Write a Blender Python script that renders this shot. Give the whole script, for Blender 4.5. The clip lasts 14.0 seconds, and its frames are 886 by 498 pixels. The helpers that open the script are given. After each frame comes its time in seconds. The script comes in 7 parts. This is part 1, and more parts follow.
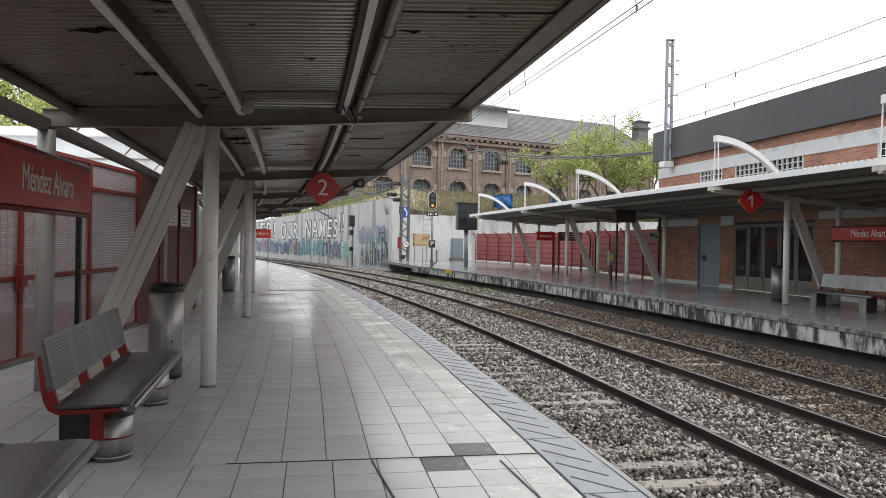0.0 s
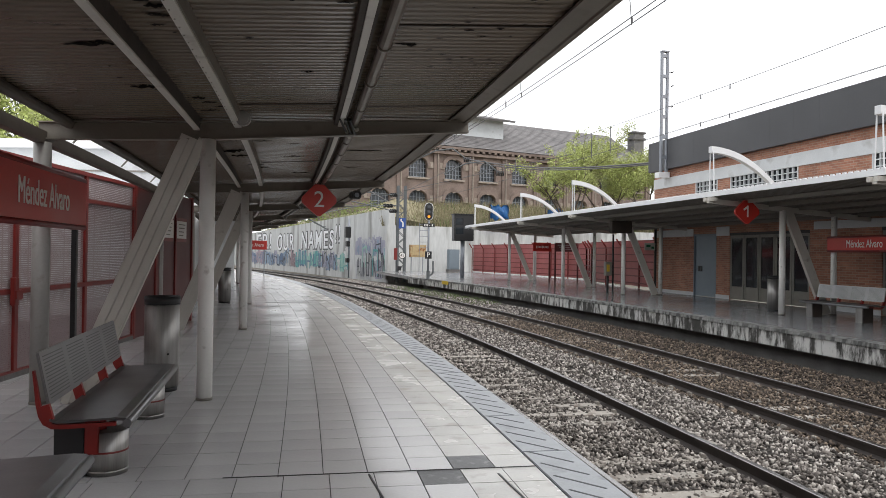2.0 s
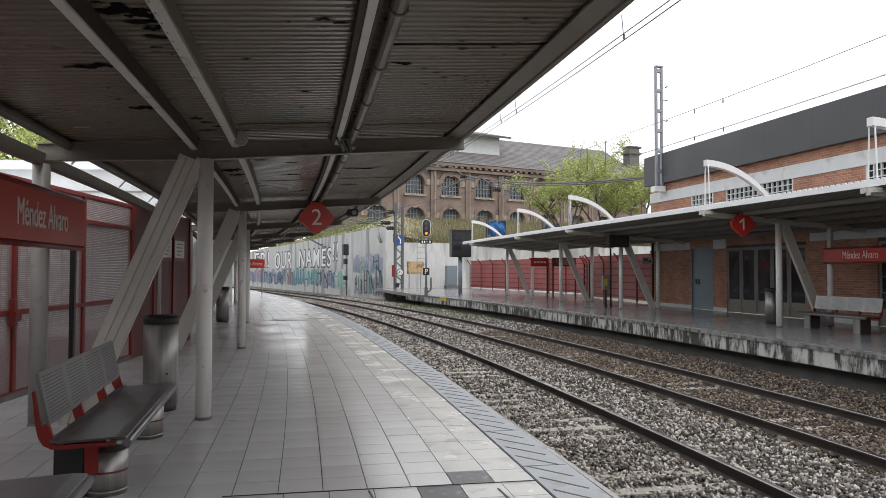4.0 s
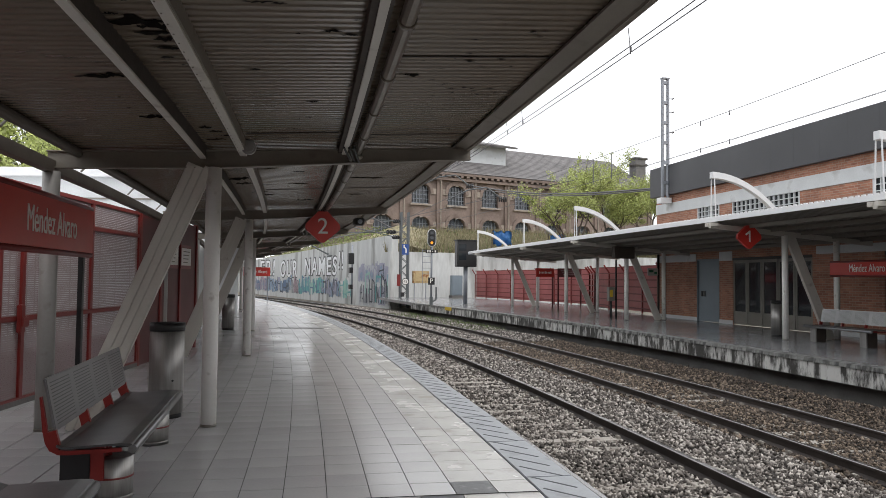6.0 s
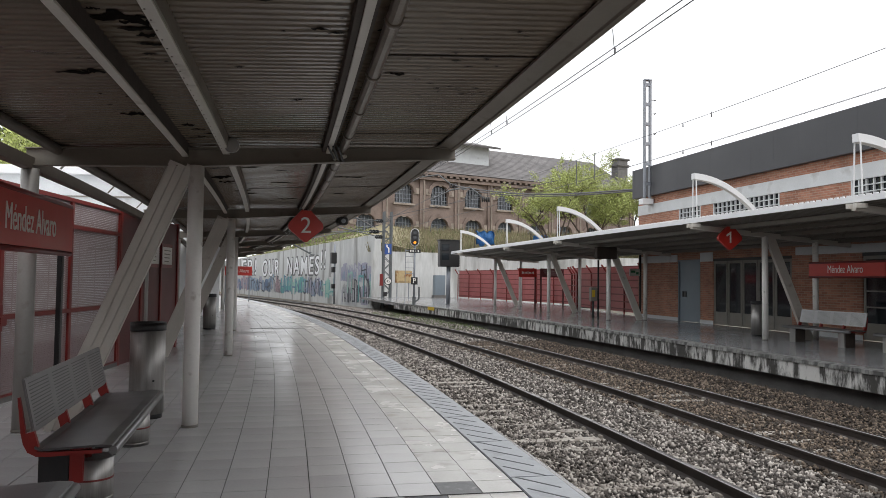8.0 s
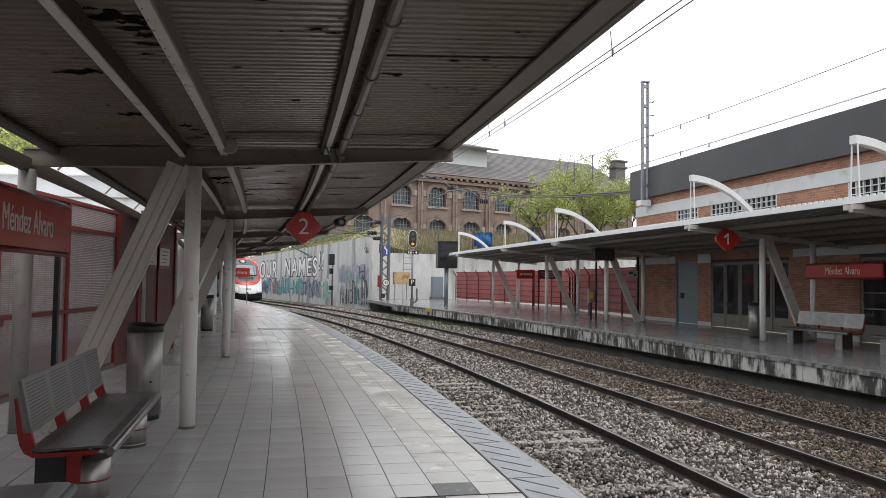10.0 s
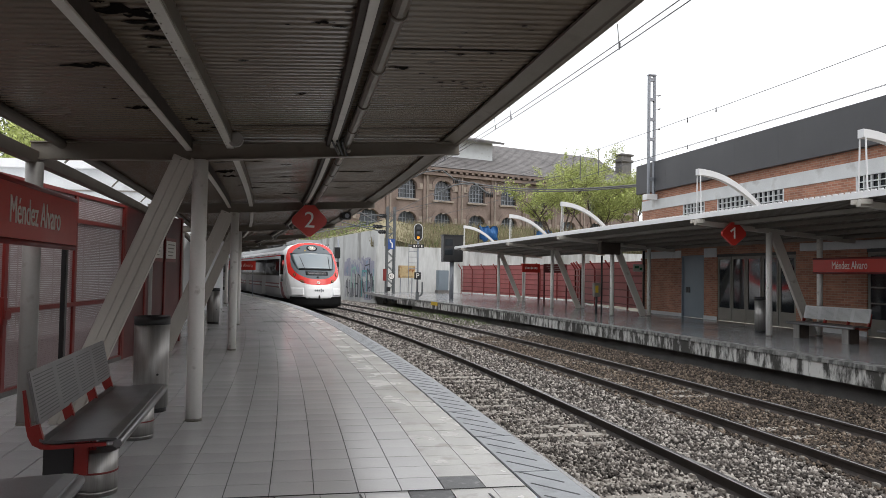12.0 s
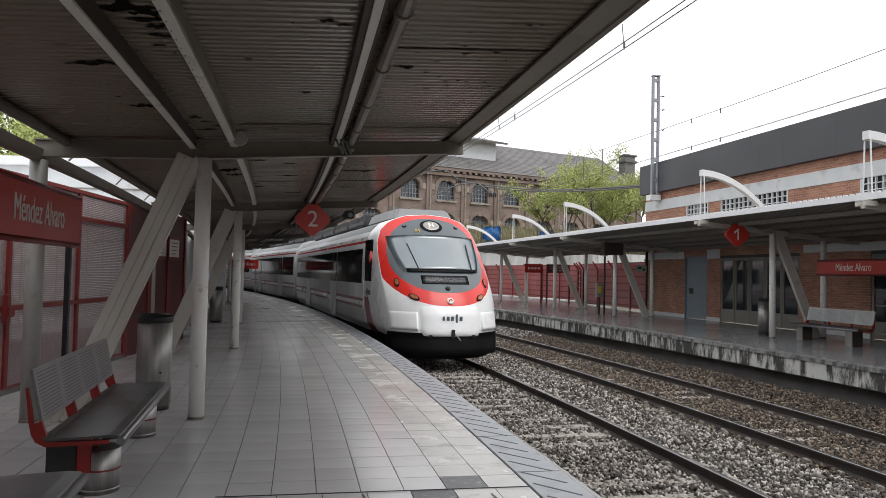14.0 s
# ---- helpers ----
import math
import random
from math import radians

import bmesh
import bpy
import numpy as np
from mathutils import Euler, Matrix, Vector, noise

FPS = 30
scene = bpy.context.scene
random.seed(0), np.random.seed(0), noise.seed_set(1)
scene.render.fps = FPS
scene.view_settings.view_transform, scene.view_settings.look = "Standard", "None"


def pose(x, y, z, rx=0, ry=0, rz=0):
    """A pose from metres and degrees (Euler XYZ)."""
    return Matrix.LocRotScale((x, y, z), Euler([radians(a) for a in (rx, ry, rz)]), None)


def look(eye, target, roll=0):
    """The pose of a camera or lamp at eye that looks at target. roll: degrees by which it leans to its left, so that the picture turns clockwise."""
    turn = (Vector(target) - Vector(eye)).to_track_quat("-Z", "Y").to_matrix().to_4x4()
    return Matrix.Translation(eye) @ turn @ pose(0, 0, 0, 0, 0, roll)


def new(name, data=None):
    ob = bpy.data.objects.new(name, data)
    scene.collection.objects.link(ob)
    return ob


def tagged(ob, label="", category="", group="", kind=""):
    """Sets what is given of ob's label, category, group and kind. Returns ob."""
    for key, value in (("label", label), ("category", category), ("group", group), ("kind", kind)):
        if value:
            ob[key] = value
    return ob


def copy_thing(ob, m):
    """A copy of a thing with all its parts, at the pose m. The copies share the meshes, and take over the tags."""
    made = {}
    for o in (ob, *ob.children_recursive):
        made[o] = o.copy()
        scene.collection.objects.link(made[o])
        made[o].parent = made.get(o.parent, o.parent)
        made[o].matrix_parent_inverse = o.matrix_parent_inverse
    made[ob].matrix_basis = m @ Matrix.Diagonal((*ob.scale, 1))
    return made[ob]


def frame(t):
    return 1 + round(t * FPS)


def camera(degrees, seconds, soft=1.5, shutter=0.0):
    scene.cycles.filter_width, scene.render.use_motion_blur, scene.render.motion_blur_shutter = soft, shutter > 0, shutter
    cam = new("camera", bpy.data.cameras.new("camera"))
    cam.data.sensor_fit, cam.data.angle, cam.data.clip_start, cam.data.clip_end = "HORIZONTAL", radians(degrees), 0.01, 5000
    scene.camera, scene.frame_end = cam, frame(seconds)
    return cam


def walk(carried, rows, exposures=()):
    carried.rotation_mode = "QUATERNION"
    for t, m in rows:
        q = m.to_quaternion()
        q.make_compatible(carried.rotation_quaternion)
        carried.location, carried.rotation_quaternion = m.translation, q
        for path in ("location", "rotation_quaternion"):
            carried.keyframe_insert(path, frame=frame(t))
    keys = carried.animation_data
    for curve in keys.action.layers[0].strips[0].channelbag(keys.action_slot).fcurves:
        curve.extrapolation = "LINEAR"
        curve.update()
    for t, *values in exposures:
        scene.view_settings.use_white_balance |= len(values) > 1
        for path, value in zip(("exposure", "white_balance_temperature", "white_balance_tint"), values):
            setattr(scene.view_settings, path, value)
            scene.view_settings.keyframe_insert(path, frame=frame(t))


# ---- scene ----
cam = camera(62.0, 14.0, soft=0.6)
walk(cam, [
    (0.0, pose(0.006, 0.001, 1.561, 89.49, -0.97, 0.07)),
    (0.5, pose(0.007, -0.002, 1.562, 89.63, -0.93, 0.01)),
    (1.0, pose(-0.001, -0.000, 1.561, 90.04, -1.06, 0.09)),
    (1.5, pose(-0.000, 0.000, 1.560, 90.17, -1.06, 0.09)),
    (2.0, pose(-0.000, 0.006, 1.568, 90.35, -0.83, -0.22)),
    (4.5, pose(0.007, -0.052, 1.563, 91.83, -0.07, -0.35)),
    (5.0, pose(0.006, -0.063, 1.567, 91.99, -0.29, -0.35)),
    (5.5, pose(0.005, -0.064, 1.561, 92.29, -0.22, -0.20)),
    (6.0, pose(0.002, -0.064, 1.566, 92.37, -0.62, 0.02)),
    (6.5, pose(0.001, -0.067, 1.566, 92.69, -1.01, -0.14)),
    (7.0, pose(-0.005, -0.055, 1.567, 92.61, -0.65, -0.70)),
    (7.5, pose(-0.008, -0.048, 1.568, 92.60, -0.61, -1.24)),
    (8.0, pose(-0.015, -0.049, 1.567, 92.37, -0.78, -1.33)),
    (10.5, pose(-0.014, -0.046, 1.561, 92.51, -0.80, -1.51)),
    (11.0, pose(-0.020, -0.047, 1.566, 92.39, -0.93, -1.41)),
    (11.5, pose(-0.026, -0.039, 1.564, 92.12, -0.86, -1.18)),
    (12.0, pose(-0.019, -0.045, 1.563, 91.99, -0.94, -1.08)),
    (12.5, pose(-0.026, -0.042, 1.562, 91.85, -1.03, -0.99)),
    (13.0, pose(-0.023, -0.034, 1.568, 91.82, -1.12, -1.09)),
    (13.5, pose(-0.019, -0.039, 1.564, 91.90, -1.17, -1.09)),
    (14.0, pose(-0.026, -0.037, 1.561, 91.97, -1.25, -0.88)),
], exposures=[(0.0, 0.15), (2.0, 0.12), (4.5, 0.04), (7.5, -0.02), (14.0, -0.03)])

# ---- light: a bright overcast sky ----
world = bpy.data.worlds.new("overcast_sky")
scene.world = world
world.use_nodes = True
wn, wl = world.node_tree.nodes, world.node_tree.links
wn.clear()
w_out, w_bg, w_add = wn.new("ShaderNodeOutputWorld"), wn.new("ShaderNodeBackground"), wn.new("ShaderNodeMixRGB")
w_sky = wn.new("ShaderNodeTexSky")
w_sky.sky_type, w_sky.sun_disc = "NISHITA", False
w_sky.sun_elevation, w_sky.sun_rotation = radians(50), radians(70)
w_sky.air_density, w_sky.dust_density = 1.0, 6.0
w_add.blend_type, w_add.inputs[0].default_value = "MIX", 0.9
w_add.inputs[2].default_value = (9.6, 9.7, 10.0, 1)
wl.new(w_sky.outputs[0], w_add.inputs[1])
wl.new(w_add.outputs[0], w_bg.inputs[0])
w_bg.inputs[1].default_value = 0.145
wl.new(w_bg.outputs[0], w_out.inputs[0])

sun = new("sun", bpy.data.lights.new("sun", "SUN"))
sun.data.energy, sun.data.angle, sun.data.color = 1.4, radians(35), (1.0, 0.97, 0.92)
sun.matrix_world = look((0, 0, 40), (-18, 20, 0))


# ---- materials ----
def material(name, col, rough=0.6, metal=0.0, vary=0.12, scale=6.0, fine=60.0, bump=0.15, stain=None, stain_amt=0.0,
             stain_scale=1.5, thr=None, stretch=(1, 1, 1), island=0.0, rough_vary=0.12, obj_random=0.0, spec=0.5):
    m = bpy.data.materials.new(name)
    m.use_nodes = True
    nt = m.node_tree
    N, L = nt.nodes, nt.links
    b = N["Principled BSDF"]
    b.inputs["Metallic"].default_value = metal
    b.inputs["Specular IOR Level"].default_value = spec
    tc = N.new("ShaderNodeTexCoord")
    mp = N.new("ShaderNodeMapping")
    mp.inputs["Scale"].default_value = stretch
    L.new(tc.outputs["Object"], mp.inputs["Vector"])

    def tex(sc, detail=4.0):
        n = N.new("ShaderNodeTexNoise")
        n.inputs["Scale"].default_value, n.inputs["Detail"].default_value = sc, detail
        L.new(mp.outputs["Vector"], n.inputs["Vector"])
        return n.outputs["Fac"]

    def math_node(op, a, b_, clamp=False):
        n = N.new("ShaderNodeMath")
        n.operation, n.use_clamp = op, clamp
        for i, v in enumerate((a, b_)):
            if isinstance(v, (int, float)):
                n.inputs[i].default_value = v
            else:
                L.new(v, n.inputs[i])
        return n.outputs[0]

    big, small = tex(scale), tex(fine, 2.0)
    f = math_node("ADD", math_node("MULTIPLY", math_node("SUBTRACT", big, 0.5), 2.2 * vary),
                  math_node("MULTIPLY", math_node("SUBTRACT", small, 0.5), 1.2 * vary))
    if island:
        g = N.new("ShaderNodeNewGeometry")
        f = math_node("ADD", f, math_node("MULTIPLY", math_node("SUBTRACT", g.outputs["Random Per Island"], 0.5), island))
    if obj_random:
        o = N.new("ShaderNodeObjectInfo")
        f = math_node("ADD", f, math_node("MULTIPLY", math_node("SUBTRACT", o.outputs["Random"], 0.5), obj_random))
    gain = math_node("ADD", f, 1.0)
    mul = N.new("ShaderNodeVectorMath")
    mul.operation = "SCALE"
    mul.inputs[0].default_value = col
    L.new(gain, mul.inputs["Scale"])
    out = mul.outputs[0]
    if stain is not None:
        st = math_node("MULTIPLY", math_node("MULTIPLY", math_node("SUBTRACT", tex(stain_scale, 6.0), 0.62 - 0.25 * stain_amt if thr is None else thr), 9.0, True), min(1.0, 0.5 + stain_amt))
        mx = N.new("ShaderNodeMixRGB")
        L.new(st, mx.inputs[0])
        L.new(out, mx.inputs[1])
        mx.inputs[2].default_value = (*stain, 1)
        out = mx.outputs[0]
    L.new(out, b.inputs["Base Color"])
    L.new(math_node("ADD", math_node("MULTIPLY", math_node("SUBTRACT", tex(scale * 0.7), 0.5), 2 * rough_vary), rough, True), b.inputs["Roughness"])
    if bump:
        bn = N.new("ShaderNodeBump")
        bn.inputs["Strength"].default_value, bn.inputs["Distance"].default_value = bump, 0.01
        L.new(small, bn.inputs["Height"])
        L.new(bn.outputs[0], b.inputs["Normal"])
    return m


def glow(name, col, strength):
    m = bpy.data.materials.new(name)
    m.use_nodes = True
    b = m.node_tree.nodes["Principled BSDF"]
    b.inputs["Base Color"].default_value = (*col, 1)
    b.inputs["Emission Color"].default_value = (*col, 1)
    b.inputs["Emission Strength"].default_value = strength
    return m


def dark_glass(name, col=(0.02, 0.025, 0.03), rough=0.06):
    m = bpy.data.materials.new(name)
    m.use_nodes = True
    b = m.node_tree.nodes["Principled BSDF"]
    b.inputs["Base Color"].default_value = (*col, 1)
    b.inputs["Roughness"].default_value = rough
    b.inputs["Specular IOR Level"].default_value = 0.8
    return m


M_TILE = material("wet_grey_floor_tile", (0.49, 0.49, 0.492), 0.19, vary=0.10, scale=1.2, fine=40, bump=0.05, island=0.10, obj_random=0.10, rough_vary=0.16)
M_TILE_PALE = material("pale_edge_tile", (0.50, 0.495, 0.475), 0.24, vary=0.16, scale=2.5, fine=50, bump=0.08, island=0.12, rough_vary=0.2, stain=(0.33, 0.315, 0.28), stain_amt=0.25, stain_scale=3.2)
M_TILE_DARK = material("dark_worn_tile", (0.13, 0.135, 0.14), 0.45, vary=0.35, scale=14, fine=90, bump=0.1, stain=(0.3, 0.3, 0.3), stain_amt=0.2, stain_scale=12)
M_GROUT = material("dark_grout", (0.022, 0.021, 0.02), 0.7, vary=0.3, scale=4)
M_EDGE = material("blue_grey_edge_slab", (0.29, 0.31, 0.335), 0.36, vary=0.25, scale=5, fine=70, bump=0.1, stain=(0.12, 0.12, 0.12), stain_amt=0.15, stain_scale=4, rough_vary=0.2)
M_GROOVE = material("dirty_groove", (0.08, 0.085, 0.09), 0.7, vary=0.2)
M_CONC = material("weathered_concrete", (0.33, 0.33, 0.32), 0.75, vary=0.25, scale=1.5, fine=30, bump=0.3, stain=(0.10, 0.10, 0.095), stain_amt=0.3, stain_scale=1.2, stretch=(1, 1, 0.35))
M_CONC_DARK = material("sooty_concrete", (0.15, 0.145, 0.14), 0.85, vary=0.4, scale=2, fine=30, bump=0.3)
M_LIP = material("streaked_platform_edge", (0.205, 0.205, 0.195), 0.75, vary=0.8, scale=5.0, fine=30, bump=0.3, stain=(0.06, 0.06, 0.056), stain_amt=0.6, stain_scale=4.5, stretch=(1.5, 1.5, 0.5))


def drips(name, dark, pale):
    """Old concrete with ragged white lime drips that run down its face."""
    m = material(name, dark, 0.8, vary=0.5, scale=4.0, fine=40, bump=0.3)
    N, L = m.node_tree.nodes, m.node_tree.links
    b = N["Principled BSDF"]
    old = b.inputs["Base Color"].links[0].from_socket
    tc, mp, n1, n2 = N.new("ShaderNodeTexCoord"), N.new("ShaderNodeMapping"), N.new("ShaderNodeTexNoise"), N.new("ShaderNodeTexNoise")
    mp.inputs["Scale"].default_value = (1, 1, 0.28)
    L.new(tc.outputs["Object"], mp.inputs["Vector"])
    L.new(mp.outputs["Vector"], n1.inputs["Vector"])
    L.new(tc.outputs["Object"], n2.inputs["Vector"])
    n1.inputs["Scale"].default_value, n1.inputs["Detail"].default_value, n1.inputs["Roughness"].default_value = 4.6, 6.0, 0.7
    n2.inputs["Scale"].default_value, n2.inputs["Detail"].default_value = 0.5, 3.0
    add, ramp, mx = N.new("ShaderNodeMath"), N.new("ShaderNodeValToRGB"), N.new("ShaderNodeMixRGB")
    add.operation, add.use_clamp = "MULTIPLY_ADD", True
    L.new(n2.outputs["Fac"], add.inputs[0])
    add.inputs[1].default_value = 0.5
    L.new(n1.outputs["Fac"], add.inputs[2])
    ramp.color_ramp.elements[0].position, ramp.color_ramp.elements[1].position = 0.70, 0.84
    L.new(add.outputs[0], ramp.inputs[0])
    L.new(ramp.outputs[0], mx.inputs[0])
    L.new(old, mx.inputs[1])
    mx.inputs[2].default_value = (*pale, 1)
    L.new(mx.outputs[0], b.inputs["Base Color"])
    return m


M_DRIPS = drips("lime_streaked_edge_concrete", (0.055, 0.053, 0.048), (0.60, 0.595, 0.57))
M_DECK1 = material("far_platform_floor", (0.235, 0.235, 0.24), 0.2, vary=0.2, scale=0.8, fine=20, bump=0.05, rough_vary=0.15)
# Near black, so the shade between the stones sits in the bed's colour.
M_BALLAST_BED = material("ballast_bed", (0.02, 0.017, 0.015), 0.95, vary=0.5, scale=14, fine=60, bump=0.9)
M_STONE = material("ballast_stone", (0.2, 0.17, 0.15), 0.85, vary=0.3, scale=8, fine=60, bump=0.3)


def tint_by_piece(m, stops):
    """Give each loose piece its own colour out of a ramp."""
    N, L = m.node_tree.nodes, m.node_tree.links
    g, ramp, mx = N.new("ShaderNodeNewGeometry"), N.new("ShaderNodeValToRGB"), N.new("ShaderNodeMixRGB")
    L.new(g.outputs["Random Per Island"], ramp.inputs[0])
    while len(ramp.color_ramp.elements) < len(stops):
        ramp.color_ramp.elements.new(0.5)
    for e, (p, c) in zip(ramp.color_ramp.elements, stops):
        e.position, e.color = p, (*c, 1)
    b = N["Principled BSDF"]
    old = b.inputs["Base Color"].links[0].from_socket
    mx.blend_type, mx.inputs[0].default_value = "MIX", 0.85
    L.new(old, mx.inputs[1])
    L.new(ramp.outputs[0], mx.inputs[2])
    L.new(mx.outputs[0], b.inputs["Base Color"])


tint_by_piece(M_STONE, [(0.0, (0.012, 0.01, 0.009)), (0.34, (0.046, 0.040, 0.036)), (0.62, (0.185, 0.165, 0.148)), (1.0, (0.62, 0.58, 0.535))])
M_STONE_RUSTY = material("rust_stained_ballast_stone", (0.13, 0.10, 0.08), 0.85, vary=0.3, scale=8, fine=60, bump=0.3)
tint_by_piece(M_STONE_RUSTY, [(0.0, (0.010, 0.008, 0.006)), (0.38, (0.038, 0.028, 0.021)), (0.70, (0.115, 0.086, 0.063)), (1.0, (0.31, 0.245, 0.185))])
M_RAIL = material("rusty_rail_side", (0.045, 0.035, 0.03), 0.7, vary=0.4, scale=5, fine=60)
M_RAIL_TOP = material("worn_rail_head", (0.32, 0.31, 0.30), 0.25, metal=1.0, vary=0.15, scale=3, fine=60, bump=0.02)
M_SLEEPER = material("concrete_sleeper", (0.30, 0.28, 0.25), 0.85, vary=0.3, scale=5, fine=50, bump=0.3, obj_random=0.35, stain=(0.14, 0.11, 0.09), stain_amt=0.25, stain_scale=4)
M_GROUND = material("bare_earth", (0.13, 0.115, 0.09), 0.95, vary=0.4, scale=0.4, fine=8, bump=0.5)
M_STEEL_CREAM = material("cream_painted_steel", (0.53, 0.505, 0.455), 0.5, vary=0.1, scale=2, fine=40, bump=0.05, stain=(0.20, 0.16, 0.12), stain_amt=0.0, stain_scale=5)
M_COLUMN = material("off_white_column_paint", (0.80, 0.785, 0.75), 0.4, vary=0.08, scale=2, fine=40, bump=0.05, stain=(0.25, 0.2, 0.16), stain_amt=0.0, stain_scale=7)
# Darker copy of the column paint; the back row's shade is in its colour.
M_COLUMN_BACK = material("grey_and_back_column_shade", (0.34, 0.33, 0.31), 0.45, vary=0.12, scale=2, fine=40, bump=0.05, stain=(0.2, 0.17, 0.14), stain_amt=0.05, stain_scale=6)
M_STEEL_GREY = material("grey_painted_steel", (0.215, 0.20, 0.175), 0.5, vary=0.12, scale=3, fine=40, bump=0.06, stain=(0.10, 0.08, 0.06), stain_amt=0.02, stain_scale=6)
M_ROOF = material("peeling_corrugated_sheet", (0.160, 0.125, 0.093), 0.22, vary=0.16, scale=0.7, fine=20, bump=0.05, stain=(0.012, 0.01, 0.009), stain_amt=0.6, thr=0.655, stain_scale=2.2, stretch=(0.8, 2.6, 1))
M_BEAM = material("brown_grey_beam_paint", (0.19, 0.168, 0.138), 0.5, vary=0.15, scale=2, fine=40, bump=0.06, stain=(0.12, 0.09, 0.07), stain_amt=0.05, stain_scale=5)
M_GUTTER = material("dull_brown_gutter_paint", (0.10, 0.085, 0.068), 0.55, vary=0.25, scale=4, fine=40, bump=0.06)
# Brown steel; on the purlin webs this dark tone is painted shade.
M_WEB = material("brown_steel_and_web_shade", (0.05, 0.038, 0.03), 0.75, vary=0.4, scale=6, fine=40, bump=0.1)
M_PIPE = material("tarnished_steel_pipe", (0.16, 0.135, 0.11), 0.4, metal=0.3, vary=0.3, scale=5, fine=40, bump=0.05)
M_WHITE = material("white_painted_steel", (0.78, 0.79, 0.80), 0.4, vary=0.06, scale=3, fine=40, bump=0.03)
M_RED = material("red_painted_steel", (0.175, 0.018, 0.015), 0.42, vary=0.12, scale=3, fine=50, bump=0.04)
M_RED_BENCH = material("bright_red_bracket_paint", (0.24, 0.018, 0.014), 0.4, vary=0.12, scale=3, fine=50, bump=0.04)
M_RED_DARK = material("dark_red_panel", (0.09, 0.012, 0.013), 0.45, vary=0.2, scale=1.5, fine=40, bump=0.05)
M_RED_SIGN = material("red_sign_enamel", (0.50, 0.032, 0.022), 0.34, vary=0.06, scale=2, fine=30, bump=0.02)
M_FENCE_RED = material("faded_red_slats", (0.42, 0.13, 0.125), 0.5, vary=0.2, scale=2, fine=30, bump=0.05)
M_PERF = material("perforated_pale_panel", (0.25, 0.185, 0.19), 0.5, vary=0.08, scale=1, fine=40, bump=0.05)
M_STAINLESS = material("brushed_stainless", (0.35, 0.34, 0.325), 0.45, metal=0.85, vary=0.4, scale=3, fine=60, bump=0.02, stretch=(6, 6, 0.15))
M_FLAKE = material("bare_dark_patch", (0.012, 0.01, 0.009), 1.0, vary=0.3, scale=20, spec=0.0)
M_STEEL_SEAT = material("dull_perforated_steel", (0.165, 0.165, 0.168), 0.33, metal=0.85, vary=0.14, scale=4, fine=90, bump=0.05)
# Paler copy of the seat steel; skylight on the back is in its colour.
M_STEEL_BACK = material("skylit_perforated_steel", (0.27, 0.27, 0.275), 0.36, metal=0.8, vary=0.14, scale=4, fine=90, bump=0.05)
M_SLOT = material("dark_slot", (0.15, 0.15, 0.152), 0.5, metal=0.5, vary=0.2)
M_BLACK = material("black_plastic", (0.018, 0.018, 0.019), 0.45, vary=0.2, scale=4)
M_BRICK = material("red_orange_brick", (0.40, 0.185, 0.10), 0.8, vary=0.22, scale=2.5, fine=40, bump=0.25, island=0.35, obj_random=0.3)


def brickwork(name, c1, c2, mortar, along):
    """Coursed brick on a wall that runs along the given way in plan."""
    m = bpy.data.materials.new(name)
    m.use_nodes = True
    N, L = m.node_tree.nodes, m.node_tree.links
    b = N["Principled BSDF"]
    b.inputs["Roughness"].default_value = 0.85
    tc, dot, sep, com, br = (N.new("ShaderNode" + k) for k in ("TexCoord", "VectorMath", "SeparateXYZ", "CombineXYZ", "TexBrick"))
    dot.operation = "DOT_PRODUCT"
    dot.inputs[1].default_value = along
    L.new(tc.outputs["Object"], dot.inputs[0])
    L.new(tc.outputs["Object"], sep.inputs[0])
    L.new(dot.outputs["Value"], com.inputs[0])
    L.new(sep.outputs["Z"], com.inputs[1])
    L.new(com.outputs[0], br.inputs["Vector"])
    br.inputs["Color1"].default_value, br.inputs["Color2"].default_value, br.inputs["Mortar"].default_value = (*c1, 1), (*c2, 1), (*mortar, 1)
    for k, v in (("Scale", 1.0), ("Mortar Size", 0.009), ("Brick Width", 0.25), ("Row Height", 0.075), ("Mortar Smooth", 0.3), ("Bias", 0.0)):
        br.inputs[k].default_value = v
    nz = N.new("ShaderNodeTexNoise")
    nz.inputs["Scale"].default_value, nz.inputs["Detail"].default_value = 1.3, 6.0
    L.new(tc.outputs["Object"], nz.inputs["Vector"])
    mx = N.new("ShaderNodeMixRGB")
    mx.blend_type, mx.inputs[0].default_value = "OVERLAY", 0.5
    L.new(br.outputs["Color"], mx.inputs[1])
    L.new(nz.outputs["Fac"], mx.inputs[2])
    L.new(mx.outputs[0], b.inputs["Base Color"])
    bp = N.new("ShaderNodeBump")
    bp.inputs["Strength"].default_value, bp.inputs["Distance"].default_value, bp.invert = 0.6, 0.01, True
    L.new(br.outputs["Fac"], bp.inputs["Height"])
    L.new(bp.outputs[0], b.inputs["Normal"])
    return m


M_MORTAR = brickwork("orange_brick_courses", (0.44, 0.21, 0.135), (0.30, 0.13, 0.085), (0.38, 0.28, 0.22), (-0.208, 0.978, 0))
M_WHITE_BAND = material("white_rendered_band", (0.62, 0.64, 0.65), 0.7, vary=0.15, scale=1.5, fine=30, bump=0.1, stain=(0.40, 0.40, 0.39), stain_amt=0.12, stain_scale=1.5)
M_FASCIA = material("dark_grey_cladding", (0.055, 0.056, 0.062), 0.5, vary=0.12, scale=0.8, fine=20, bump=0.04)
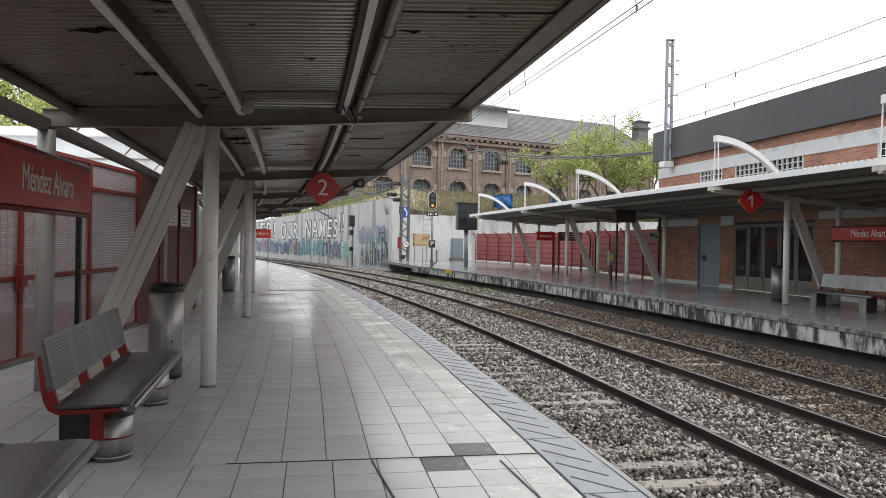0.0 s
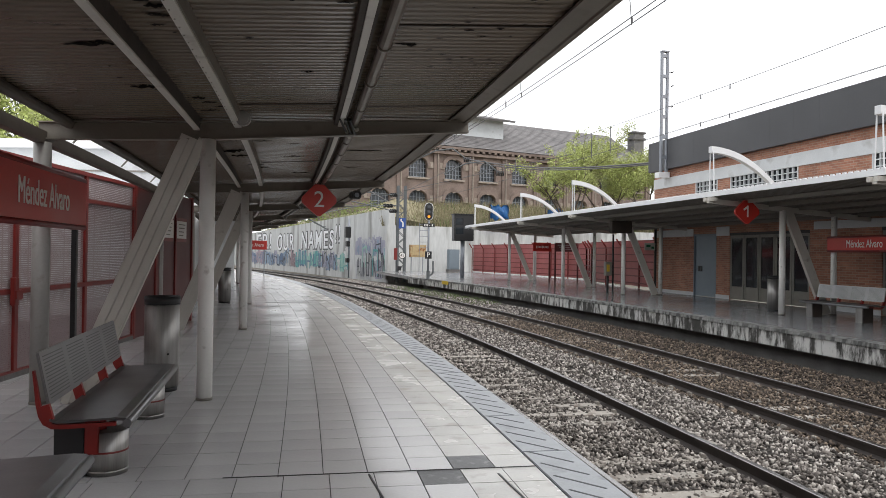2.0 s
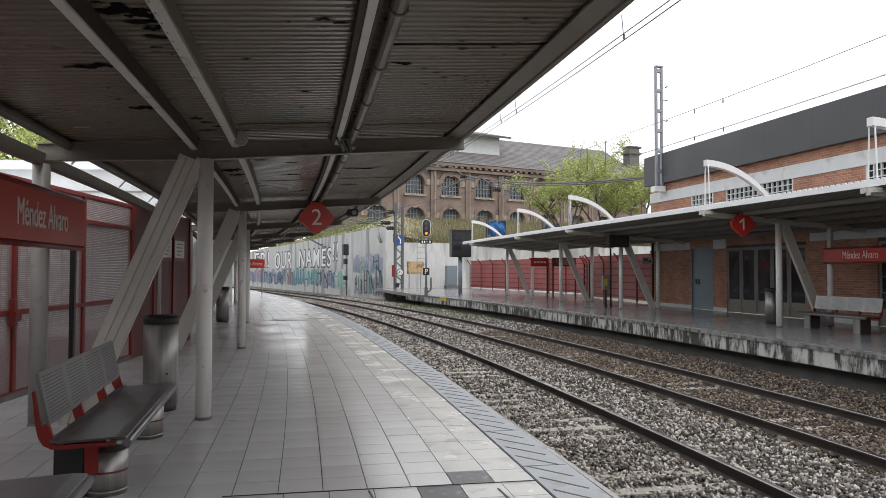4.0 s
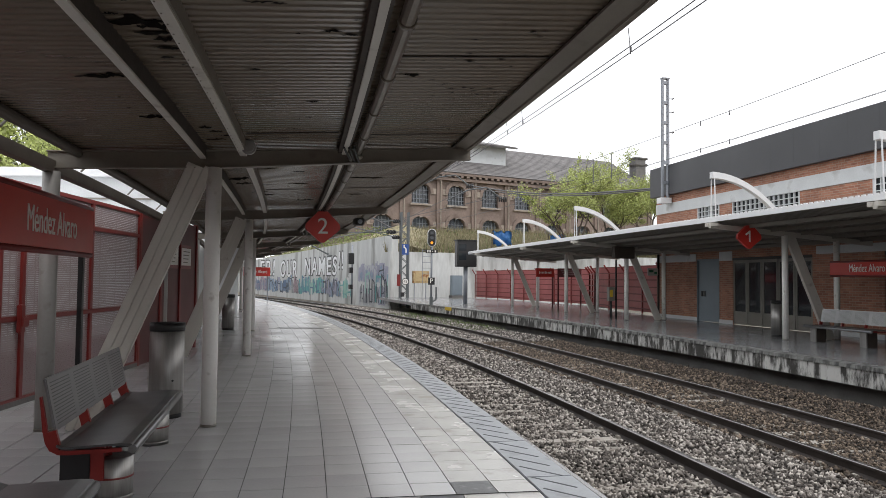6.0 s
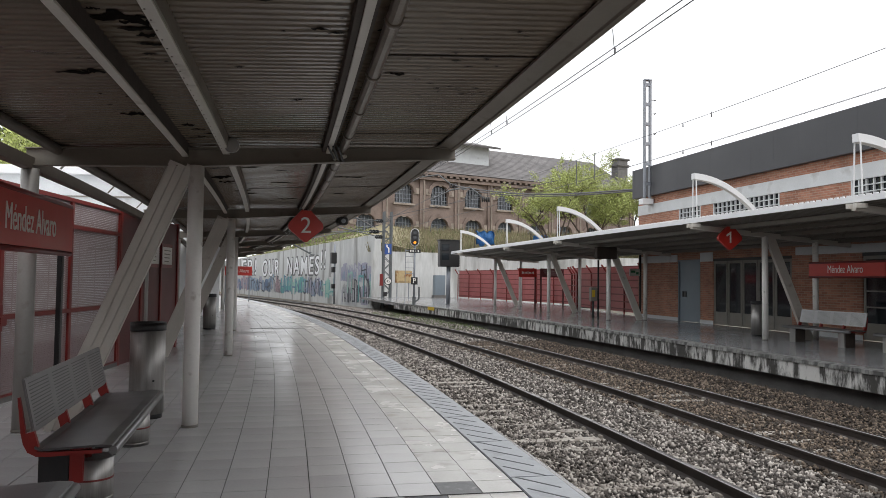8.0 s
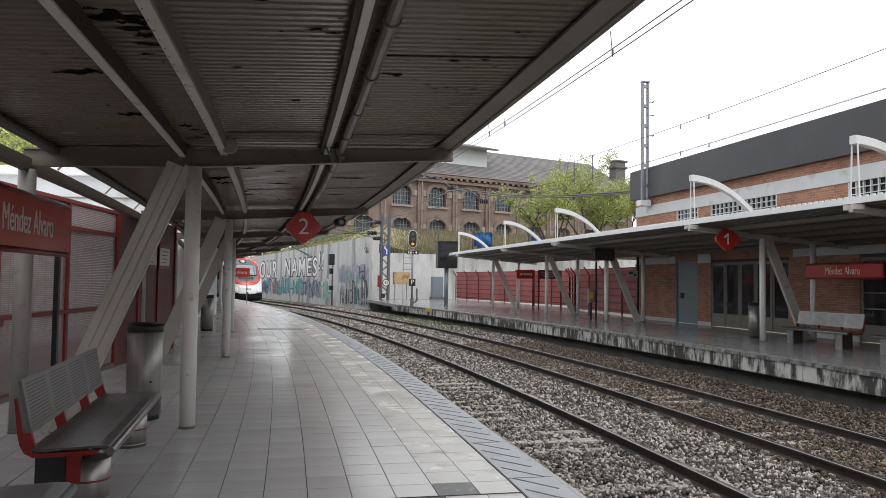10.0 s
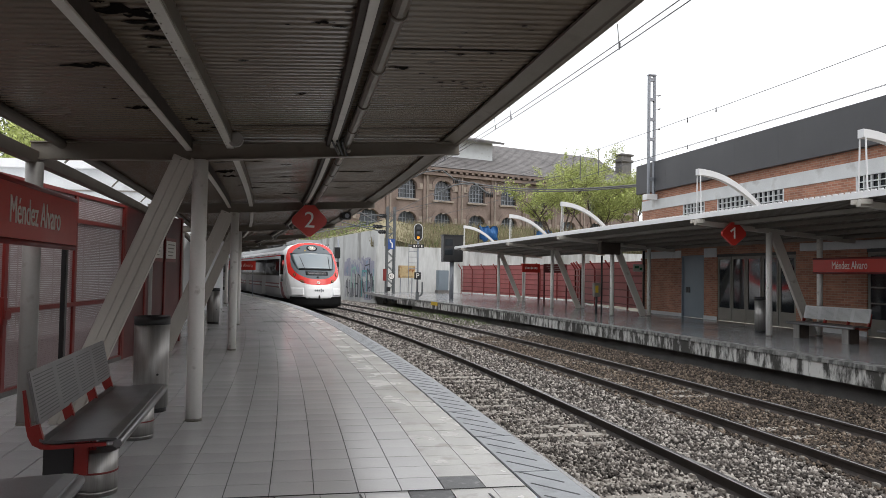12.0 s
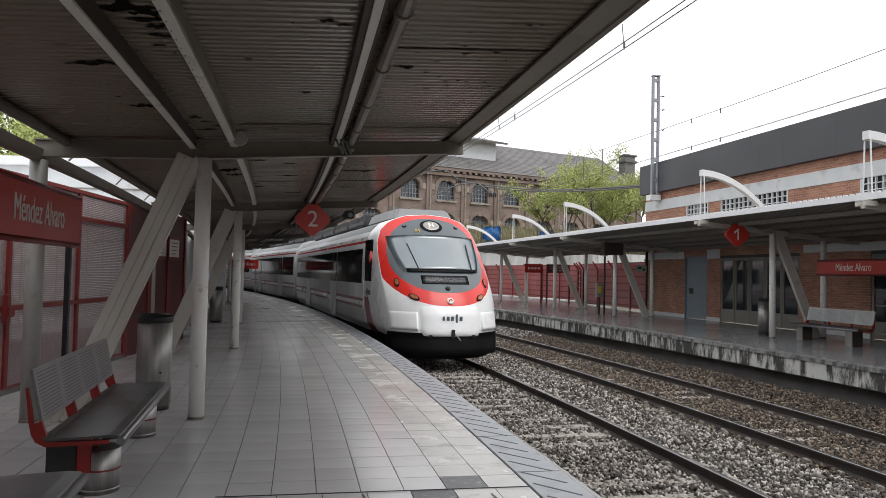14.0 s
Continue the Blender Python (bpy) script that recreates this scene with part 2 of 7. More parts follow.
M_DOOR = material("blue_grey_metal_door", (0.19, 0.235, 0.27), 0.45, vary=0.1, scale=2, fine=30, bump=0.03)
M_GLASS = dark_glass("dark_window_glass")
M_OLD_BRICK = material("old_brown_brick", (0.215, 0.165, 0.142), 0.9, vary=0.45, scale=0.5, fine=5, bump=0.5, stain=(0.135, 0.10, 0.085), stain_amt=0.3, stain_scale=0.45)
M_OLD_STONE = material("pale_brick_dressing", (0.31, 0.265, 0.225), 0.9, vary=0.4, scale=1, fine=8)
M_BLIND = material("blue_grey_shutter", (0.07, 0.08, 0.095), 0.6, vary=0.3, scale=1.5, fine=10)
M_SLATE = material("grey_slate", (0.135, 0.128, 0.128), 0.7, vary=0.6, scale=0.8, fine=3, bump=0.3, island=0.3)
M_RETAIN = material("stained_concrete_wall", (0.57, 0.58, 0.57), 0.85, vary=0.28, scale=0.7, fine=8, bump=0.2, stain=(0.27, 0.27, 0.255), stain_amt=0.42, stain_scale=0.7, stretch=(1, 1, 0.18))
M_GRASS_DRY = material("dry_grass", (0.215, 0.19, 0.115), 0.9, vary=0.3, scale=0.6, fine=4, island=0.7)
M_GRASS = material("green_weeds", (0.10, 0.14, 0.045), 0.9, vary=0.3, scale=1.0, fine=8, island=0.8)
M_LEAF = material("spring_leaf", (0.40, 0.45, 0.15), 0.6, vary=0.2, scale=0.5, fine=8, island=0.7, bump=0)
M_LEAF_DARK = material("tree_leaf", (0.16, 0.20, 0.05), 0.6, vary=0.2, scale=0.5, fine=8, island=0.8, bump=0)
M_BARK = material("grey_brown_bark", (0.09, 0.07, 0.055), 0.9, vary=0.3, scale=6, fine=40)
M_GALV = material("galvanised_steel", (0.26, 0.28, 0.31), 0.5, metal=0.4, vary=0.15, scale=3, fine=40)
M_MAST = material("weathered_mast_steel", (0.12, 0.13, 0.135), 0.6, metal=0.2, vary=0.2, scale=3, fine=30)
M_WIRE = material("dark_wire", (0.13, 0.13, 0.135), 0.6, vary=0.1)
M_TARP = material("blue_tarpaulin", (0.05, 0.2, 0.48), 0.45, vary=0.2, scale=3)
M_TEXT = material("white_lettering", (0.78, 0.76, 0.72), 0.5, vary=0.03)
M_YELLOW = material("yellow_paint", (0.62, 0.42, 0.03), 0.6, vary=0.15, scale=6)
M_RUST = material("rusty_cream_box", (0.45, 0.34, 0.18), 0.7, vary=0.25, scale=5, stain=(0.25, 0.08, 0.02), stain_amt=0.4, stain_scale=3)


# ---- geometry helpers ----
def part(name, bm, mat, parent=None, label=""):
    me = bpy.data.meshes.new(name)
    bm.to_mesh(me)
    bm.free()
    for mm in (mat if isinstance(mat, (list, tuple)) else [mat]):
        me.materials.append(mm)
    ob = new(name, me)
    ob.parent = parent
    return tagged(ob, label)


def thing(name, label, category, at=None, group="", kind=""):
    ob = new(name)
    ob.empty_display_size = 0.1
    if at is not None:
        ob.matrix_basis = at
    return tagged(ob, label, category, group, kind)


def box(bm, c, size, m=None, bevel=0.0, mi=0):
    r = bmesh.ops.create_cube(bm, size=1.0, matrix=(m or Matrix()) @ Matrix.Translation(c) @ Matrix.Diagonal((*size, 1)))
    fs = {f for v in r["verts"] for f in v.link_faces}
    for f in fs:
        f.material_index = mi
    if bevel:
        es = list({e for v in r["verts"] for e in v.link_edges})
        bmesh.ops.bevel(bm, geom=es, offset=bevel, segments=2, affect="EDGES", clamp_overlap=True)
    return bm


def rod(bm, a, b, r, seg=12, r2=None, caps=True):
    a, b = Vector(a), Vector(b)
    d = b - a
    q = d.to_track_quat("Z", "Y").to_matrix().to_4x4()
    res = bmesh.ops.create_cone(bm, cap_ends=caps, segments=seg, radius1=r, radius2=r if r2 is None else r2, depth=d.length,
                                matrix=Matrix.Translation((a + b) / 2) @ q)
    if seg >= 10:
        for f in {f for v in res["verts"] for f in v.link_faces}:
            f.smooth = len(f.verts) == 4
    return bm


def bar(bm, a, b, w, h, up=(0, 0, 1)):
    """A box from a to b, w wide and h high."""
    a, b = Vector(a), Vector(b)
    y = (b - a).normalized()
    x = y.cross(Vector(up)).normalized()
    z = x.cross(y)
    m = Matrix((x, y, z)).transposed().to_4x4()
    m.translation = (a + b) / 2
    return box(bm, (0, 0, 0), (w, (b - a).length, h), m)


def sweep(bm, pts, section, closed=True, cap=True, mi=None):
    """Carry a section [(side, up), ...] along points in plan."""
    rings = []
    n = len(pts)
    for i, p in enumerate(pts):
        p = Vector(p)
        d = Vector(pts[min(i + 1, n - 1)]) - Vector(pts[max(i - 1, 0)])
        d.z = 0
        d.normalize()
        side = Vector((d.y, -d.x, 0))
        rings.append([bm.verts.new(p + side * s + Vector((0, 0, u))) for s, u in section])
    k = len(section)
    for i in range(n - 1):
        for j in range(k if closed else k - 1):
            f = bm.faces.new((rings[i][j], rings[i][(j + 1) % k], rings[i + 1][(j + 1) % k], rings[i + 1][j]))
            if mi:
                f.material_index = mi[j]
    if cap and closed:
        bm.faces.new(rings[0][::-1])
        bm.faces.new(rings[-1])
    bmesh.ops.recalc_face_normals(bm, faces=bm.faces)
    return bm


def B():
    return bmesh.new()


def lettering(name, body, size, m, mat, parent, depth=0.004, align="CENTER"):
    cu = bpy.data.curves.new(name, "FONT")
    cu.body, cu.size, cu.extrude, cu.align_x, cu.align_y = body, size, depth, align, "CENTER"
    tmp = bpy.data.objects.new("tmp", cu)
    me = bpy.data.meshes.new_from_object(tmp)
    bpy.data.objects.remove(tmp)
    me.transform(m)
    me.materials.clear()
    me.materials.append(mat)
    ob = new(name, me)
    ob.parent = parent
    return ob


# ---- the plan: the platform edge bends to the left ----
def edge_x(s):
    return 1.994 - 0.1497 * s - 0.0025 * s * s if s < 110 else 1.994 - 0.1497 * 110 - 0.0025 * 12100 - 0.6997 * (s - 110)


def slope(s):
    return -0.1497 - 0.005 * min(s, 110)


def P(s, n, z=0.0):
    """A point abreast of the platform edge at s, n metres to its right."""
    m = slope(s)
    k = math.sqrt(1 + m * m)
    return Vector((edge_x(s) + n / k, s - n * m / k, z))


def across(s, z=0.0, n=0.0):
    """A frame at the edge: x across to the right, y along the track."""
    m = Matrix.Rotation(-math.atan(slope(s)), 4, "Z")
    m.translation = P(s, n, z)
    return m


def steps(a, b, d):
    k = max(1, round((b - a) / d))
    return [a + (b - a) * i / k for i in range(k + 1)]


# far platform and station: a straight frame turned 12 degrees
ST = Matrix.Translation((9.47, 20.38, 0)) @ Matrix.Rotation(radians(12), 4, "Z")


def Q(t, w, z=0.0):
    """t metres along the far canopy, w metres towards the building."""
    return ST @ Vector((w, t, z))


RAIL_Z = -0.60
BED_Z = -0.78


# ---- ground ----
bm = B()
bmesh.ops.create_grid(bm, x_segments=2, y_segments=2, size=2500, matrix=Matrix.Translation((0, 0, -0.98)))
tagged(part("ground", bm, M_GROUND), "bare brown earth under the station", "ground", kind="structure")

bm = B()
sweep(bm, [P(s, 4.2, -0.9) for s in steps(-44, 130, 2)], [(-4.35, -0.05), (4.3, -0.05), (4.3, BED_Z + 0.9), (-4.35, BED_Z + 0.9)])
tagged(part("ballast_bed", bm, M_BALLAST_BED), "near-black bed under the ballast, gap shade put into its colour", "ballast", kind="structure")


# ---- near platform ----
bm = B()
sweep(bm, [P(s, 0) for s in steps(-44, 98, 1)], [(-12, -1.0), (-0.22, -1.0), (-0.22, -0.2), (-0.02, -0.18), (-0.02, -0.045), (-12, -0.045)])
near_platform = tagged(part("platform_near", bm, M_CONC_DARK), "near railway platform of dark sooty concrete with tiled top", "platform", kind="structure")
bm = B()
sweep(bm, [P(s, 0) for s in steps(-44, 98, 1)], [(-12, -0.044), (-0.36, -0.044), (-0.36, -0.006), (-12, -0.006)])
part("grout", bm, M_GROUT, near_platform, "dark grout bed between tiles")


# edge slabs with slanting grooves
def edge_slab(length):
    bm = B()
    box(bm, (-0.157, 0, -0.02), (0.386, length - 0.008, 0.048), bevel=0.006)
    return bm


slab_me = None
SLAB = 1.29
s = 5.93
for i in range(9):
    q = s - SLAB
    for j in range(4):
        q = s - SLAB / math.sqrt(1 + slope(q) ** 2)
    s = q
while s < 61:
    k = math.sqrt(1 + slope(s) ** 2)
    m = across(s + 0.5 * SLAB / k)
    if slab_me is None:
        ob = part("edge_slab", edge_slab(SLAB), M_EDGE, near_platform)
        slab_me = ob.data
        groove_me = None
    else:
        ob = new("edge_slab", slab_me)
        ob.parent = near_platform
    ob.matrix_basis = m
    if s < 30:
        for i in range(4):
            if groove_me is None:
                gb = B()
                bar(gb, (-0.305, 0.165, 0.0045), (-0.045, -0.165, 0.0045), 0.02, 0.003)
                groove = part("groove", gb, M_GROOVE, ob)
                groove_me = groove.data
            else:
                groove = new("groove", groove_me)
                groove.parent = ob
            groove.matrix_basis = Matrix.Translation((0, -0.475 + 0.315 * i, 0))
    s += SLAB / k

# floor tiles
TILE, TILE_N = 0.335, 0.313
tile_bm = B()
box(tile_bm, (0, 0, -0.008), (TILE_N - 0.006, TILE - 0.008, 0.016), bevel=0.0015)
bmesh.ops.delete(tile_bm, geom=[f for f in tile_bm.faces if f.normal.z < -0.9], context="FACES")
tile_me = None
far_v, far_f, pale_v, pale_f = [], [], [], []
rng = random.Random(5)
count = 0
s = 5.71
for i in range(42):
    q = s - TILE
    for j in range(4):
        q = s - TILE / math.sqrt(1 + slope(q) ** 2)
    s = q
COLUMN_JITTER = [rng.uniform(-0.012, 0.012) for c in range(30)]
while s < 61:
    k = math.sqrt(1 + slope(s) ** 2)
    for c in range(0, 30):
        shift = -0.04 if s > 5.545 else 0.0
        n = -0.4925 + shift / 2 if c == 0 else -0.625 + shift - TILE_N * (c - 0.5)
        ss = s + COLUMN_JITTER[c]
        m = across(ss, 0.0, n) @ Matrix.Translation((0, 0, rng.uniform(-0.0012, 0.0012)))
        dark = (c == 1 and 5.5 < s < 5.83) or (c == 2 and 5.19 < s < 5.51)
        if dark:
            ob = part("floor_tile", tile_bm.copy(), M_TILE_DARK, near_platform, "dark worn floor tile")
            ob.matrix_basis = m
            continue
        if 4.2 < s < 11 and 2 <= c <= 14 and count < 290:
            if tile_me is None:
                ob = part("floor_tile", tile_bm.copy(), M_TILE, near_platform)
                tile_me = ob.data
            else:
                ob = new("floor_tile", tile_me)
                ob.parent = near_platform
            ob.matrix_basis = m
            count += 1
            continue
        V, F = (pale_v, pale_f) if c < 2 else (far_v, far_f)
        h, g2, b0 = ((0.265 - shift if c == 0 else TILE_N) - 0.006) / 2, (TILE - 0.008) / 2, len(V)
        for z in (0.0, -0.016):
            for x, y in ((-h, -g2), (h, -g2), (h, g2), (-h, g2)):
                V.append(m @ Vector((x, y, z)))
        F.append((b0, b0 + 1, b0 + 2, b0 + 3))
        for j in range(4):
            F.append((b0 + j, b0 + 4 + j, b0 + 4 + (j + 1) % 4, b0 + (j + 1) % 4))
    s += TILE / k
for nm, V, F, mt, lab in (("tiles_far", far_v, far_f, M_TILE, "grey floor tiles further along"), ("tiles_pale", pale_v, pale_f, M_TILE_PALE, "paler worn row of tiles by the edge")):
    me = bpy.data.meshes.new(nm)
    me.from_pydata([tuple(v) for v in V], [], F)
    me.materials.append(mt)
    ob = new(nm, me)
    ob.parent = near_platform
    tagged(ob, lab, kind="stuff")
tile_bm.free()
# drain slots in the floor
for s0, n0, s1, n1 in ((4.5, -1.50, 5.5, -1.60), (4.4, -0.62, 5.4, -0.685)):
    bm = B()
    bar(bm, P(s0, n0, 0.004), P(s1, n1, 0.004), 0.013, 0.004)
    part("drain_slot", bm, M_BLACK, near_platform, "narrow black drain slot")
bm = B()
for s0, n0, n1, w in ((5.54, -2.6, -0.36, 0.010), (23.2, -2.6, -0.9, 0.05), (23.8, -2.3, -0.7, 0.02)):
    bar(bm, P(s0, n0, 0.005), P(s0, n1, 0.005), w, 0.004)
part("expansion_joint", bm, M_GROUT, near_platform)


# ---- tracks ----
RAIL_SECTION = [(-0.07, -0.17), (0.07, -0.17), (0.07, -0.15), (0.012, -0.12), (0.012, -0.045), (0.036, -0.035), (0.036, -0.006),
                (0.028, 0.0), (-0.028, 0.0), (-0.036, -0.006), (-0.036, -0.035), (-0.012, -0.045), (-0.012, -0.12), (-0.07, -0.15)]


def sleeper_mesh():
    bm = B()
    box(bm, (0, 0, -0.09), (2.6, 0.25, 0.2), bevel=0.015)
    for sx in (-1, 1):
        for d in (-0.11, 0.11):
            box(bm, (sx * 0.865 + d, 0, 0.03), (0.05, 0.1, 0.05), bevel=0.008)
    return bm


sleeper_me = None
for name, n0, n1, label in (("track_near", 0.885, 2.616, "curved near railway track with rusty rails on concrete sleepers"),
                            ("track_far", 4.56, 6.29, "curved far railway track with rusty rails on concrete sleepers")):
    track = tagged(new(name), label, "railway track", kind="structure")
    for n in (n0, n1):
        bm = B()
        sweep(bm, [P(s, n, RAIL_Z) for s in steps(-44, 128, 1.0)], RAIL_SECTION, mi=[0] * 6 + [1, 1, 1] + [0] * 5)
        part("rail", bm, [M_RAIL, M_RAIL_TOP], track)
    s = 1.0
    for i in range(18):
        s -= 0.6 / math.sqrt(1 + slope(s - 0.6) ** 2)
    i = 0
    while s < 80:
        k = math.sqrt(1 + slope(s) ** 2)
        m = across(s, BED_Z + (0.017 if n0 < 2 else 0.004), (n0 + n1) / 2)
        if sleeper_me is None:
            ob = part("sleeper", sleeper_mesh(), M_SLEEPER, track)
            sleeper_me = ob.data
        else:
            ob = new("sleeper", sleeper_me)
            ob.parent = track
        ob.matrix_basis = m
        s += 0.6 / k
        i += 1

# ballast stones
ICO = bmesh.new()
bmesh.ops.create_icosphere(ICO, subdivisions=1, radius=1.0)
ico_v = np.array([v.co[:] for v in ICO.verts])
ico_f = np.array([[v.index for v in f.verts] for f in ICO.faces])
ICO.free()
oct_v = np.array([(1, 0, 0), (-1, 0, 0), (0, 1, 0), (0, -1, 0), (0, 0, 1), (0, 0, -1)], float)
oct_f = np.array([(0, 2, 4), (2, 1, 4), (1, 3, 4), (3, 0, 4), (2, 0, 5), (1, 2, 5), (3, 1, 5), (0, 3, 5)])


def stones(name, s0, s1, n0, n1, per, r0, r1, base_v, base_f, seed, label, mat=M_STONE):
    g = np.random.default_rng(seed)
    k = int((s1 - s0) * (n1 - n0) * per)
    S, Nn = g.uniform(s0, s1, k), g.uniform(n0, n1, k)
    m = -0.1497 - 0.005 * S
    q = np.sqrt(1 + m * m)
    X, Y = 1.994 - 0.1497 * S - 0.0025 * S * S + Nn / q, S - Nn * m / q
    near_rail = np.minimum.reduce([abs(Nn - r) for r in (0.885, 2.616, 4.56, 6.29)])
    mound = 0.05 * np.clip((Nn - 6.6) / 1.0, 0, 1) + 0.02 * np.sin(X * 2.1) * np.cos(Y * 1.7)
    Z = BED_Z + 0.012 + mound + g.uniform(-0.02, 0.022, k) - 0.06 * (near_rail < 0.07)
    R = g.uniform(r0, r1, k)
    V = base_v[None] * (1 + g.uniform(-0.34, 0.34, (k, len(base_v), 1)))
    V = V * g.uniform(0.6, 1.25, (k, 1, 3)) * R[:, None, None]
    a, b = g.uniform(0, 6.28, k), g.uniform(0, 6.28, k)
    ca, sa, cb, sb = np.cos(a), np.sin(a), np.cos(b), np.sin(b)
    x, y, z = V[..., 0], V[..., 1], V[..., 2]
    x, y = x * ca[:, None] - y * sa[:, None], x * sa[:, None] + y * ca[:, None]
    y, z = y * cb[:, None] - z * sb[:, None], y * sb[:, None] + z * cb[:, None]
    V = np.stack([x + X[:, None], y + Y[:, None], z + Z[:, None]], -1).reshape(-1, 3)
    F = (base_f[None] + (np.arange(k) * len(base_v))[:, None, None]).reshape(-1, 3)
    me = bpy.data.meshes.new(name)
    me.vertices.add(len(V))
    me.vertices.foreach_set("co", V.ravel())
    me.loops.add(F.size)
    me.loops.foreach_set("vertex_index", F.ravel().astype(np.int32))
    me.polygons.add(len(F))
    me.polygons.foreach_set("loop_start", np.arange(0, F.size, 3, dtype=np.int32))
    me.update(calc_edges=True)
    me.materials.append(mat)
    return tagged(new(name, me), label, "ballast", kind="stuff")


stones("ballast_stones", -5.0, 3.0, -0.1, 8.4, 330, 0.024, 0.05, oct_v, oct_f, 7, "loose brown and grey ballast stones behind")
stones("ballast_stones", 3.0, 13.0, -0.1, 4.3, 760, 0.018, 0.040, oct_v, oct_f, 1, "loose brown and grey ballast stones between the rails")
stones("ballast_stones", 13.0, 26.0, -0.1, 4.3, 430, 0.022, 0.044, oct_v, oct_f, 2, "loose brown and grey ballast stones further along")
stones("ballast_stones", 3.0, 13.0, 4.3, 8.4, 700, 0.018, 0.038, oct_v, oct_f, 4, "darker rust-stained ballast stones of the far track", M_STONE_RUSTY)
stones("ballast_stones", 13.0, 26.0, 4.3, 8.4, 430, 0.020, 0.042, oct_v, oct_f, 5, "darker rust-stained ballast stones of the far track further along", M_STONE_RUSTY)
stones("ballast_stones", 26.0, 60.0, -0.1, 8.4, 160, 0.035, 0.07, oct_v, oct_f, 3, "distant brown and grey ballast stones")



# ---- near canopy ----
def roof_z(n):
    return 3.12 + 0.058 * (n + 0.29)


# bays at negative s are unseen, added to hold back light from behind
BAYS = [8.33 + 7.05 * k for k in range(-7, 13)]
canopy = thing("platform_canopy", "long grey steel platform canopy with a peeling corrugated roof", "canopy")
bm = B()
period, V, F = 0.09, [], []
ss = []
s = -42.0
while s < 97:
    k = math.sqrt(1 + slope(s) ** 2)
    for d, z in ((0, 0.0), (0.038, 0.0), (0.045, 0.009), (0.083, 0.009)):
        ss.append((s + d / k, z))
    s += period / k
for s, z in ss:
    for n in (-4.46, -3.2, -1.8, -0.31):
        V.append(tuple(P(s, n, roof_z(n) + z)))
for i in range(len(ss) - 1):
    for j in range(3):
        F.append((4 * i + j, 4 * i + j + 1, 4 * i + 5 + j, 4 * i + 4 + j))
bm.free()
me = bpy.data.meshes.new("roof_sheet")
me.from_pydata(V, [], F)
me.materials.append(M_ROOF)
roof = new("roof_sheet", me)
roof.parent = canopy
tagged(roof, "corrugated grey roof sheet with flaking paint and dark patches")
mod = roof.modifiers.new("thickness", "SOLIDIFY")
mod.thickness, mod.offset = 0.004, 1.0
bm = B()
sweep(bm, [P(s, 0) for s in steps(-42, 97, 1)], [(-4.5, 2.94), (-0.335, 3.165), (-0.335, 3.195), (-4.5, 2.97)])
part("roof_cover", bm, M_STEEL_GREY, canopy)
# fascia along the track and purlins under the sheet, webs coloured darker as shade
for nm, sec, mt in (("fascia", [(-0.465, 3.075), (-0.342, 3.042), (-0.337, 3.025), (-0.298, 3.025), (-0.298, 3.22), (-0.318, 3.22), (-0.318, 3.06), (-0.465, 3.095)], M_BEAM),
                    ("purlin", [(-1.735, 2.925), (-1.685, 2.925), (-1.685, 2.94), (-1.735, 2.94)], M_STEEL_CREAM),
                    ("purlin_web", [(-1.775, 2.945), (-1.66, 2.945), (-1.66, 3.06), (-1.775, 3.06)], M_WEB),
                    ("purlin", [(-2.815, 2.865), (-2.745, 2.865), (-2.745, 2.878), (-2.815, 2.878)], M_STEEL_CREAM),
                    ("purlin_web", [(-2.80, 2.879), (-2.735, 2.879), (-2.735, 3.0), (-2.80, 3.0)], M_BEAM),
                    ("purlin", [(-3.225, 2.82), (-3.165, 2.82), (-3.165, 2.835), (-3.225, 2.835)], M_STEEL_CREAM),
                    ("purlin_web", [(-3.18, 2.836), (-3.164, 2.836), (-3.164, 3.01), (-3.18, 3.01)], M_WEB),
                    ("edge_beam", [(-4.74, 2.62), (-4.64, 2.62), (-4.64, 2.74), (-4.74, 2.74)], M_GUTTER),
                    ("edge_trim", [(-4.49, 2.86), (-4.46, 2.86), (-4.46, 2.98), (-4.49, 2.98)], M_STEEL_GREY),
                    ("gutter", [(-4.43 + 0.05 * math.cos(a * math.pi / 6), 2.83 + 0.05 * math.sin(a * math.pi / 6)) for a in range(12)], M_GUTTER)):
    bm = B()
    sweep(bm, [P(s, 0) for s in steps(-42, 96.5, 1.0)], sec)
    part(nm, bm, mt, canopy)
bm = B()
sec = [(-1.565 + 0.045 * math.cos(a * math.pi / 5), 2.955 + 0.045 * math.sin(a * math.pi / 5)) for a in range(10)]
sweep(bm, [P(s, 0) for s in steps(-42, 96.5, 1.0)], sec)
part("conduit", bm, M_PIPE, canopy, "tarnished round steel conduit")
for s in steps(3, 30, 1.1):
    bm = B()
    rod(bm, P(s, -1.565, 2.955), P(s + 0.05, -1.565, 2.955), 0.053, 12)
    part("pipe_coupling", bm, M_PIPE, canopy)
for s in steps(3.2, 8.1, 0.16):
    bm = B()
    rod(bm, P(s, -2.80, 2.860), P(s, -2.80, 2.866), 0.005, 6)
    part("rivet", bm, M_BEAM, canopy)
for s, n0, n1 in ((5.05, -1.52, -0.34), (7.62, -2.7, -1.8), (7.75, -1.5, -0.34), (12.3, -2.7, -0.34)):
    bm = B()
    bar(bm, P(s, n0, roof_z(n0) - 0.003), P(s, n1, roof_z(n1) - 0.003), 0.02, 0.006)
    part("sheet_lap", bm, M_WEB, canopy, "dark lap joint between roof sheets")
